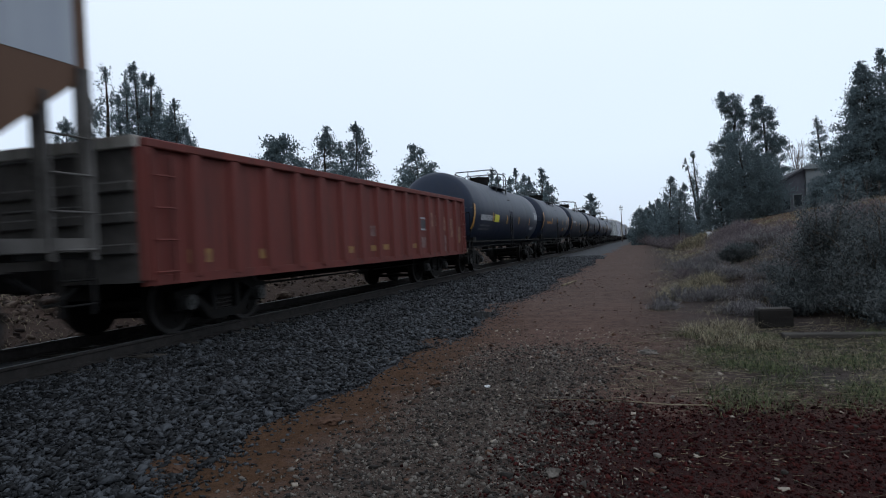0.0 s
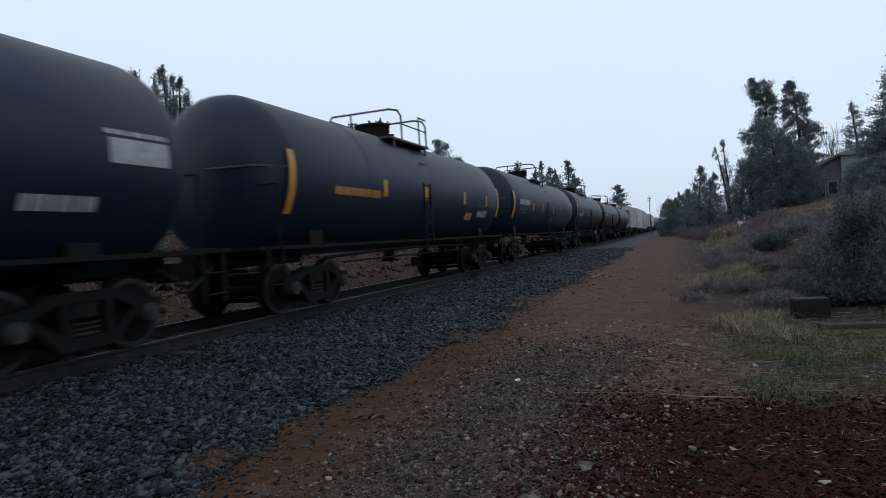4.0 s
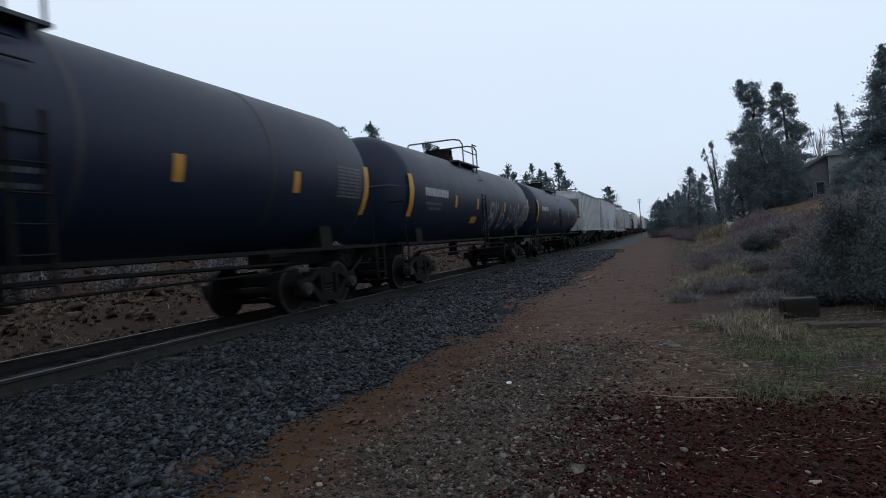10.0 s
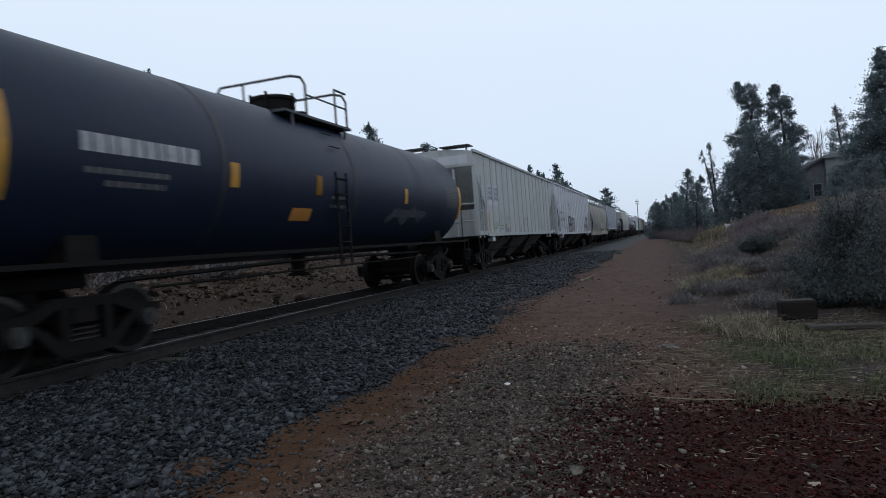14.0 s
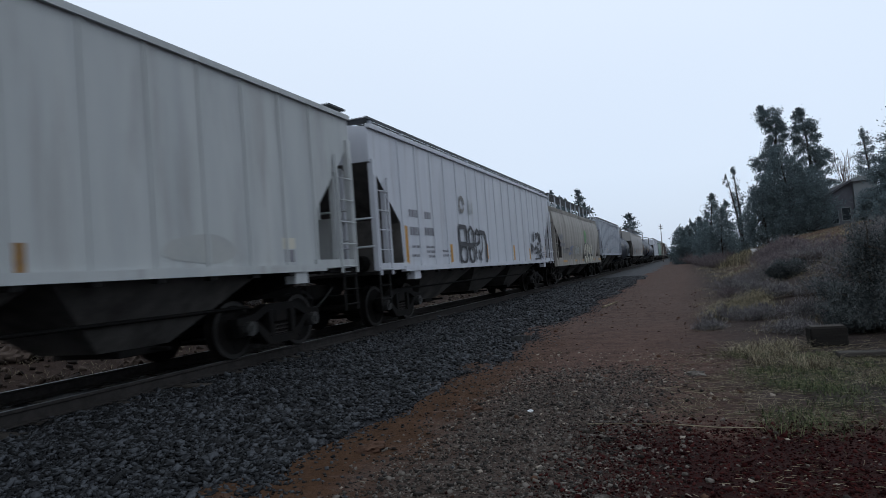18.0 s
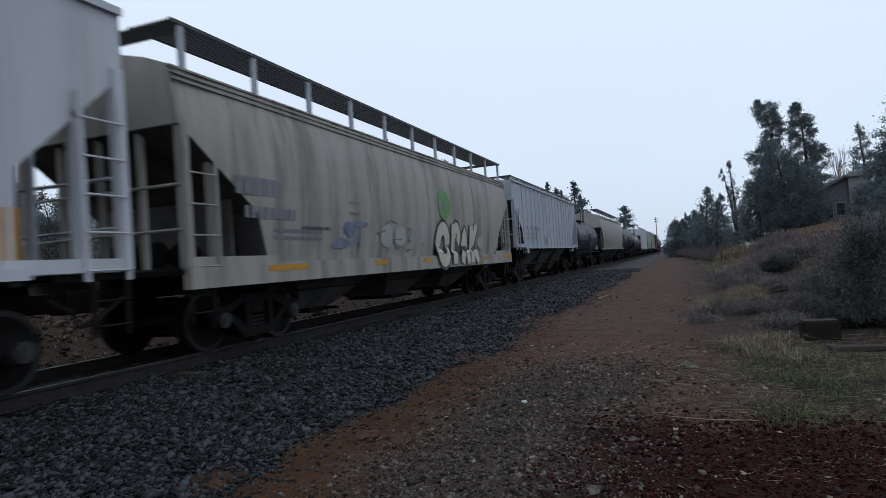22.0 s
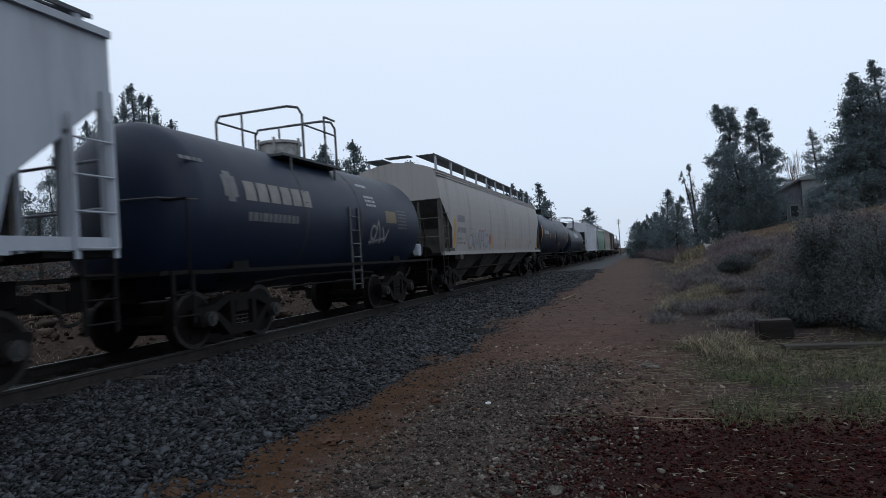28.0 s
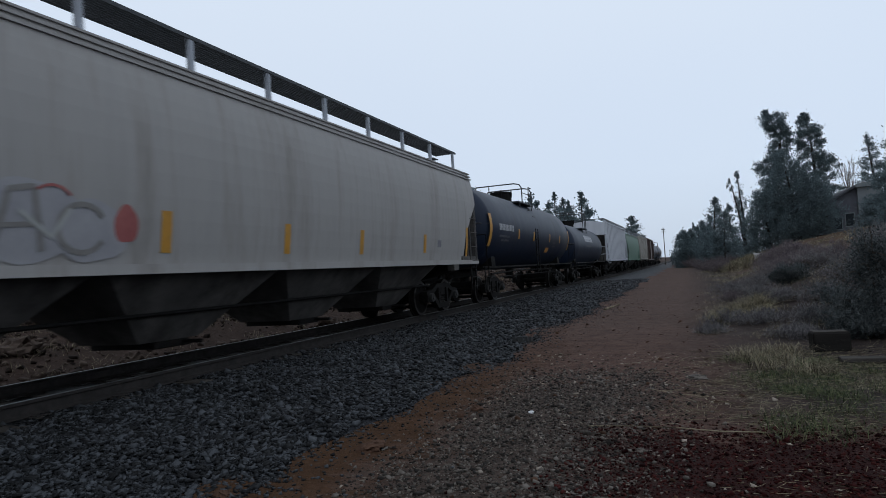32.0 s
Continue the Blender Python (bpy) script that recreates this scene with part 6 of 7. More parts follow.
def round_hopper(a, b, label, mat, eave=3.85, zb=1.12, bays=4, notch=(1.5, 1.85, 3.0, 1.9), walk_z=4.38, sill_h=0.0, sill_mat=None, seams=9, marks=(), walk_x=(0.62, 1.34), cross=None, max_x=1.58, inset=0.0, frame_mat=None):
    """A covered hopper with smooth bulging sides."""
    car, half = start_car("covered_hopper_car", label, a + 0.42, b - 0.42, "covered hoppers of the train")
    mz = zb + 0.48 * (eave - zb)

    def wd(z):
        t = (z - mz) / (eave - mz) if z > mz else (mz - z) / (mz - zb + 0.001)
        return max_x - (0.20 * abs(t) ** 2.4 if z > mz else 0.11 * abs(t) ** 2)

    body = part("body", body_loft(half, zb, wd, eave, 0.30, notch, 12, bulge_ends=0.02), mat, car, smooth=False)
    # second material darkens floor and slopes, shade under the body included
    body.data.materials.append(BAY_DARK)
    for s in (-1, 1):
        for k in range(seams):
            y = -half + 2.4 + (2 * half - 4.8) * k / (seams - 1)
            bm = bmesh.new()
            zs = np.linspace(zb + 0.02, eave - 0.05, 9)
            pr = None
            for z in zs:
                pair = [bm.verts.new((s * (wd(z) + 0.003), y + d, z)) for d in (-0.012, 0.012)]
                if pr:
                    bm.faces.new((pr[0], pr[1], pair[1], pair[0]))
                pr = pair
            part("panel_seam", bm, mat, body)
        for k in range(3):
            z = eave - 0.03 - 0.09 * k
            part("eave_bead", slab(s * (wd(z) + 0.012) - 0.02, s * (wd(z) + 0.012) + 0.02, -half, half, z - 0.014, z + 0.014), mat, body)
        lo = zb - 0.10 - sill_h
        part("side_sill", slab(s * 1.50 - 0.07, s * 1.50 + 0.07, -half + 0.05, half - 0.05, lo, zb + 0.02), sill_mat or mat, car)
    hopper_frame(car, half, frame_mat or mat, (zb, 0), zb, notch, eave, wd, 1.47)
    hopper_bays(car, half, bays, BAY_DARK, zb - 0.02, 0.22)
    roof_hatches(car, half, eave + 0.28, mat, 6)
    roof_walk(car, half, *walk_x, walk_z, eave + 0.02, 10, 11, cross, inset)
    over = lambda z: wd(z) if z > zb + 0.14 or not sill_h else max(wd(z), 1.572)
    for layer, (kind, mt, *v) in enumerate(marks):
        if kind == "bars":
            part("lettering", bars_on(wd, *v), mt, body)
        elif kind == "patch":
            y0, y1, z0, z1 = v
            n = 5
            pts = [ribbon([(y0, z0 + (z1 - z0) * (k + 0.5) / n), (y1, z0 + (z1 - z0) * (k + 0.5) / n)], (z1 - z0) / n, wd, 0.007) for k in range(n)]
            part("paint_mark", join_patches(pts), mt, body)
        elif kind == "stroke":
            part("graffiti_stroke", ribbon(v[0], v[1], over, 0.010 + 0.0007 * layer), mt, body)
        elif kind == "blob":
            part("graffiti_patch", blob(*v, over, 0.008 + 0.0005 * layer, wob=0.05, seed=v[0]), mt, body)
        elif kind == "sill":
            part("sill_mark", slab(1.571, 1.576, v[0], v[1], v[2], v[3]), mt, car)
    return car


def gondola(a, b):
    """An open steel gondola with pressed side ribs."""
    car, half = start_car("gondola_car", "oxide-red steel gondola with upright ribs and faded patches", a + 0.3, b - 0.3, "")
    zt, zb = 2.52, 0.66
    for s in (-1, 1):
        side = part("side_panel", slab(s * 1.46 - 0.02, s * 1.46 + 0.02, -half, half, zb, zt), GON_RED, car)
        part("top_chord", slab(s * 1.50 - 0.10, s * 1.50 + 0.08, -half, half, zt - 0.12, zt, 0.015), GON_RED, car)
        part("bottom_chord", slab(s * 1.48 - 0.05, s * 1.48 + 0.06, -half, half, zb - 0.05, zb + 0.08), GON_RED, car)
        for k in range(17):
            y = -half + 0.08 + (2 * half - 0.16) * k / 16
            rib = shared("gondola_rib", lambda: meshed("rib", prism_z([(-0.15, 0), (-0.09, 0.085), (0.09, 0.085), (0.15, 0)], zb + 0.03, zt - 0.12), GON_RED))
            r = part("rib", rib, None, side)
            r.matrix_basis = pose(s * 1.48, y, 0, 0, 0, 0 if s > 0 else 180)
    for e in (-1, 1):
        # end walls and their ribs take a dark colour that holds their shade
        end = part("end_panel", slab(-1.46, 1.46, e * half - 0.05, e * half + 0.05, zb, zt - 0.02), BAY_DARK, car, "dark end wall with shade in its colour")
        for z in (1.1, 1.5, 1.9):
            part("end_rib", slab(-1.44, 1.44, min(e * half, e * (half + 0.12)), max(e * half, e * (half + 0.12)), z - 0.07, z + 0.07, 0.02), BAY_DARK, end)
        part("end_chord", slab(-1.50, 1.50, min(e * half - 0.05, e * (half + 0.12)), max(e * half + 0.05, e * (half + 0.12)), zt - 0.13, zt + 0.02), HOP_TAN if e < 0 else GON_RED, end)
        ladder(car, 1.56, min(e * (half - 0.1), e * (half - 0.5)), max(e * (half - 0.1), e * (half - 0.5)), zb, zt - 0.2, GON_RED, 0.42)
        truck(car, e * (half - 2.1))
        part("bolster_web", prism_x(bmesh.new(), [(-1.45, 0.58), (-0.3, 0.5), (0.3, 0.5), (1.45, 0.58), (1.45, 0.70), (-1.45, 0.70)], e * (half - 2.1) - 0.2, e * (half - 2.1) + 0.2), STEEL_DARK, car)
    part("floor", slab(-1.45, 1.45, -half, half, 0.72, 0.80), STEEL_DARK, car)
    part("centre_sill", slab(-0.3, 0.3, -half + 0.3, half - 0.3, 0.42, 0.73), STEEL_DARK, car)
    for k in range(7):
        y = -half + 4 + (2 * half - 8) * k / 6
        part("cross_bearer", prism_x(bmesh.new(), [(-1.42, 0.60), (-0.3, 0.46), (0.3, 0.46), (1.42, 0.60), (1.42, 0.72), (-1.42, 0.72)], y - 0.06, y + 0.06), STEEL_DARK, car)
    part("brake_rod", pipe([(0.9, -half + 3.2, 0.42), (0.9, half - 3.2, 0.42)], 0.02), STEEL_DARK, car)
    fx = lambda z: 1.485
    for y, z, w, h, mt in ((-1.75, 0.95, 0.4, 0.14, MARK_RUST), (-0.45, 0.96, 0.4, 0.13, MARK_RUST), (0.27, 0.97, 0.38, 0.13, MARK_RUST), (2.3, 0.97, 0.32, 0.12, MARK_RUST), (-6.6, 0.97, 0.5, 0.2, MARK_RUST), (-4.9, 0.96, 0.4, 0.16, MARK_RUST),
                           (1.72, 1.55, 0.36, 0.6, GON_PALE), (1.75, 0.95, 0.3, 0.4, GON_PALE), (3.68, 1.72, 0.46, 0.42, GON_TAN), (4.37, 1.70, 0.44, 0.34, GON_TAN), (5.18, 1.62, 0.3, 0.42, GON_TAN), (5.22, 0.95, 0.24, 0.6, GON_PALE), (5.9, 1.5, 0.24, 0.6, GON_TAN), (6.75, 1.3, 0.3, 0.5, GON_TAN), (-0.42, 1.36, 0.42, 0.25, GON_PALE), (3.68, 1.0, 0.3, 0.14, MARK_RUST), (6.6, 1.15, 0.3, 0.3, MARK_RUST)):
        part("paint_mark", ribbon([(y, z), (y + w, z)], h, fx, 0.006), mt, car)
    for y, z, w, h in ((3.0, 1.72, 0.44, 0.05), (3.0, 1.40, 0.44, 0.05), (3.05, 0.9, 0.34, 0.30)):
        part("lettering", ribbon([(y, z + h / 2), (y + w, z + h / 2)], h, fx, 0.010), MARK_WHITE if h < 0.1 else GON_PALE, car)
    part("label_plate", ribbon([(3.0, 1.58), (3.44, 1.58)], 0.24, fx, 0.008), SPRAY_BLACK, car)
    couplers(car, half + 0.3)
    return car


def prism_z(pts, z0, z1):
    """An outline in (y, x) standing from z0 to z1."""
    bm = bmesh.new()
    a = [bm.verts.new((x, y, z0)) for y, x in pts]
    b = [bm.verts.new((x, y, z1)) for y, x in pts]
    bm.faces.new(a)
    bm.faces.new(b[::-1])
    for k in range(len(pts)):
        j = (k + 1) % len(pts)
        bm.faces.new((a[k], b[k], b[j], a[j]))
    return bm


def box_car(a, b, label, mat):
    car, half = start_car("boxcar", label, a + 0.35, b - 0.35, "")
    body = part("body", slab(-1.5, 1.5, -half, half, 1.0, 4.3, 0.03), mat, car)
    for s in (-1, 1):
        part("sliding_door", slab(s * 1.54 - 0.03, s * 1.54 + 0.03, -1.5, 1.5, 1.05, 4.0), mat, car)
        for k in range(20):
            part("rib", shared("box_rib", lambda: meshed("rib", slab(-0.03, 0.03, -0.04, 0.04, 1.05, 4.2), mat)), None, body).location = (s * 1.51, -half + 0.4 + (2 * half - 0.8) * k / 19, 0)
        part("side_sill", slab(s * 1.5 - 0.04, s * 1.5 + 0.04, -half, half, 0.85, 1.02), mat, car)
    part("roof", prism_x(bmesh.new(), [(-1.55, 4.3), (1.55, 4.3), (0, 4.5)], -half, half), mat, car)
    for e in (-1, 1):
        truck(car, e * (half - 2.2))
        part("bolster_web", slab(-1.4, 1.4, e * (half - 2.2) - 0.2, e * (half - 2.2) + 0.2, 0.74, 1.0), STEEL_DARK, car)
        ladder(car, 1.52, min(e * (half - 0.1), e * (half - 0.5)), max(e * (half - 0.1), e * (half - 0.5)), 0.8, 4.2, mat)
    couplers(car, half + 0.35)
    return car


def moved(marks, d):
    """A tank's marks moved d metres along it."""
    return [(k, y0 + d, y1 + d, *rest) for k, y0, y1, *rest in marks]


def shifted(marks, d):
    """The same marks moved d metres along the car."""
    out = []
    for m in marks:
        if m[0] == "stroke":
            out.append((m[0], m[1], [(y + d, z) for y, z in m[2]], m[3]))
        elif m[0] == "blob":
            out.append((m[0], m[1], m[2] + d, *m[3:]))
        else:
            out.append((m[0], m[1], m[2] + d, m[3] + d, *m[4:]))
    return out


# the cars in their order, by the metres at which their couplers meet
rib_hopper(-11.2, 6.2, "rust-stained orange and grey covered hopper", HOP_ORANGE, eave=4.15, ribs=14, walk=True, rib_mat=HOP_ORANGE, frame_mat=BAY_DARK,
           marks=[("patch", HOP_GREY, 1.0, 8.1, 3.2, 4.02), ("patch", MARK_YELLOW, 6.4, 6.75, 1.35, 1.9)])
gondola(6.2, 21.65)
tank_car(21.65, 38.6, "black tank car with a lemon placard and white bars", 1.5, 2.24,
         lambda h: moved([("patch", -7.2, -7.0, 1.5, 2.45, MARK_YELLOW), ("line", -6.1, -4.2, 1.86, 2.08, MARK_WHITE), ("line", -6.0, -4.4, 1.62, 1.69, MARK_FADED), ("line", -6.1, -4.3, 1.48, 1.55, MARK_FADED), ("patch", -3.75, -2.9, 1.82, 2.14, MARK_LEMON), ("line", 6.0, 6.95, 2.46, 2.52, MARK_WHITE),
                    ("patch", 6.05, 6.95, 2.12, 2.42, MARK_WHITE), ("line", 5.0, 5.9, 1.55, 1.72, MARK_WHITE), ("patch", -4.1, -3.95, 1.85, 2.2, MARK_YELLOW)] + [("patch", y, y + 0.18, 1.8, 2.15, MARK_YELLOW) for y in (-1.35, 1.5, 4.45)], 0.0), (-0.9, 0.8), mw=-0.4)
tank_car(38.6, 54.5, "black tank car with yellow lettering bars on its side", 1.5, 2.35, lambda h: usual_marks(h, 9.7)[4:] + [("line", -5.2, -3.2, 2.0, 2.16, MARK_ORANGE), ("patch", -6.75, -6.55, 1.6, 2.7, MARK_YELLOW), ("line", 4.3, 5.3, 1.68, 1.9, MARK_WHITE)])
c4 = tank_car(54.5, 72.2, "black tank car with pale graffiti and yellow reflectors", 1.5, 2.45, lambda h: usual_marks(h, 8.3, 8.7, 11.0, 5.8))
tank_car(72.2, 89.65, "black tank car with an orange placard and yellow reflectors", 1.5, 2.52, lambda h: usual_marks(h, 5.3, 9.1, 12.0, 5.55, ahead=-0.2, low=0.26, first=2.7), platform=(-1.4, 0.3), mw=-0.95)
c6 = tank_car(89.65, 106.8, "black tank car with large white graffiti near its rear", 1.5, 2.45, lambda h: usual_marks(h, 5.6, 9.9, 12.4, 6.0), platform=(-1.1, 0.6), mw=-0.65)
c7 = tank_car(106.8, 124.35, "black tank car with an orange placard and rust stain", 1.5, 2.40, lambda h: usual_marks(h, 5.4, 6.1, 10.4, 6.1))


def joined_strokes(me, bm, mat):
    """Lays a stroke of its own paint over the overspray, in one mesh."""
    bmesh.ops.recalc_face_normals(bm, faces=bm.faces)
    for f in bm.faces:
        f.material_index = 1
    bm.from_mesh(me)
    bm.to_mesh(me)
    bm.free()
    me.materials.append(mat)
    return me


def sprayed(tank, letters, mat, w):
    """Loose sprayed strokes that follow a tank's side."""
    car, half, shell, xs = tank
    for pts in letters:
        stroke = part("graffiti_stroke", ribbon(pts, w * 2.0, xs, 0.008), SPRAY_MIST, shell, "thin cloudy overspray")
        stroke.data = joined_strokes(stroke.data, ribbon(pts, w * 0.75, xs, 0.012), mat)


sprayed(c4, [[(-3.4, 1.6), (-2.9, 1.85), (-2.3, 1.6), (-1.8, 1.9)], [(-3.2, 1.8), (-2.0, 1.75)], [(0.2, 1.6), (0.9, 1.9), (1.6, 1.6)]], SPRAY_PURPLE, 0.10)
sprayed(c4, [arc(3.0, 1.75, 0.25, 20, 330, sy=1.3), [(3.4, 1.5), (3.6, 2.0), (3.9, 1.5)], [(4.0, 1.9), (4.4, 1.6), (4.3, 1.95)], arc(4.6, 1.7, 0.22, 0, 340, sy=1.3), [(2.7, 1.55), (4.6, 1.6)]], SPRAY_PURPLE, 0.14)
sprayed(c4, [arc(5.2, 1.75, 0.2, 0, 350, sy=1.4), [(4.9, 1.65), (5.6, 1.85)], [(5.0, 1.9), (5.5, 1.6)]], SPRAY_LEAF, 0.15)
sprayed(c6, [arc(0.85, 2.1, 0.21, 0, 350, sy=1.4), arc(0.85, 1.62, 0.24, 0, 350, sy=1.5), [(1.3, 2.4), (1.45, 1.9), (1.35, 1.4)], [(1.55, 2.35), (1.75, 2.1)]], SPRAY_WHITE, 0.17)
sprayed(c6, [[(2.35, 2.3), (2.2, 1.9), (2.25, 1.6)], arc(2.5, 1.72, 0.24, 0, 350, sy=1.2)], SPRAY_WHITE, 0.13)
sprayed(c6, [[(3.45, 1.5), (3.65, 2.4), (3.95, 1.95)], arc(3.7, 1.6, 0.2, 0, 350, sy=1.2), arc(4.3, 1.95, 0.26, 100, -100), [(4.2, 2.2), (4.2, 1.65)], [(4.9, 2.25), (4.95, 1.6)], [(5.3, 2.2), (5.0, 1.9), (5.35, 1.6)]], SPRAY_WHITE, 0.11)
sprayed(c6, [arc(5.75, 1.65, 0.22, 0, 350), [(5.8, 1.8), (6.1, 2.2), (6.2, 1.5)], arc(6.6, 2.1, 0.3, 200, -60), [(6.4, 2.35), (6.45, 1.5)], [(6.7, 1.8), (7.0, 1.5)], [(6.5, 2.4), (7.1, 2.4)]], SPRAY_WHITE, 0.15)
sprayed(c7, [[(2.0, 1.6), (2.6, 1.85), (3.1, 1.6), (3.6, 1.9), (4.3, 1.65)], [(2.3, 1.8), (4.6, 1.82)]], SPRAY_PURPLE, 0.09)
c8 = rib_hopper(124.4, 141.65, "pale grey ribbed covered hopper with faded graffiti", HOP_BEIGE, eave=4.18, zb=1.2, ribs=16, walk=False, notch=(1.3, 1.34, 3.62, 2.25),
           marks=shifted([("patch", HOP_WHITE, -6.9, -6.18, 2.3, 3.05), ("patch", HOP_WHITE, -6.05, -5.38, 2.3, 3.05)] + [("slab", SPRAY_BLUE, y, y + 0.6, z, z + 0.14) for y in (-6.85, -6.0) for z in (2.5, 2.68, 2.86)] + [("patch", MARK_YELLOW, -6.95, -6.82, 1.2, 2.05),
                  ("patch", MARK_RUST, -4.35, -4.2, 1.25, 1.6), ("patch", MARK_RUST, -1.55, -1.42, 1.25, 1.55), ("patch", MARK_RUST, 1.0, 1.13, 1.25, 1.55), ("patch", MARK_DARK, -4.1, -3.82, 1.25, 1.45), ("patch", MARK_DARK, 5.45, 5.7, 1.3, 1.5), ("patch", SPRAY_CREAM, 5.4, 5.75, 1.52, 1.7),
                  ("stroke", SPRAY_SKY, [(-5.6, 1.8), (-5.3, 1.95), (-4.9, 1.9), (-4.5, 1.98)], 0.07), ("blob", SPRAY_SKY, -5.0, 1.35, 0.45, 0.13), ("blob", SPRAY_PALE, -3.9, 1.75, 0.35, 0.2), ("stroke", SPRAY_GREEN, [(-4.0, 1.85), (-3.8, 1.9), (-3.6, 1.78)], 0.04), ("blob", SPRAY_GREEN_PALE, -6.0, 1.55, 0.5, 0.12),
                  ("stroke", MARK_DARK, arc(-0.75, 1.75, 0.13, 20, 300), 0.03), ("stroke", MARK_DARK, [(-1.1, 1.6), (-1.0, 1.85), (-0.8, 1.55)], 0.035), ("stroke", MARK_DARK, [(-0.4, 1.8), (-0.2, 1.9), (-0.3, 1.5), (0.0, 1.75)], 0.04), ("stroke", MARK_DARK, arc(-0.9, 1.4, 0.12, 0, 320), 0.03), ("stroke", MARK_DARK, [(-0.3, 1.25), (0.1, 1.45)], 0.035), ("blob", SPRAY_PALE, 3.6, 1.5, 0.7, 0.2), ("bars", MARK_DARK, -6.3, -5.7, 1.40, 1.45), ("bars", MARK_DARK, -5.2, -4.7, 1.5, 1.56), ("bars", MARK_DARK, -5.2, -4.7, 1.38, 1.43)], 0.4))
H8 = (141.65 - 124.4) / 2 - 0.42
next(c for c in c8.children if c.name.startswith("body")).data.materials[1] = HOP_BEIGE
for e in (-1, 1):
    part("end_plate", slab(-1.38, 1.38, min(e * (H8 - 0.55), e * (H8 - 0.60)), max(e * (H8 - 0.55), e * (H8 - 0.60)), 1.1, 2.12), HOP_BEIGE, c8, "pale lower end plate")
    for x0, x1, z in ((-1.0, -0.2, 4.38), (0.35, 1.42, 4.32)):
        part("end_walk", slab(x0, x1, min(e * (H8 + 0.12), e * (H8 - 0.5)), max(e * (H8 + 0.12), e * (H8 - 0.5)), z, z + 0.035), GALV, c8, "grating over the end of the roof")
        for x in (x0 + 0.15, x1 - 0.15):
            part("walk_bracket", slab(x - 0.03, x + 0.03, min(e * (H8 - 0.1), e * (H8 - 0.16)), max(e * (H8 - 0.1), e * (H8 - 0.16)), 4.05, z), HOP_BEIGE, c8)
    part("end_plate", slab(-0.2, 1.3, e * (H8 + 0.013) - 0.006, e * (H8 + 0.013) + 0.006, 3.70, 4.02), HOP_WHITE, c8, "paler cleaned patch of the end")
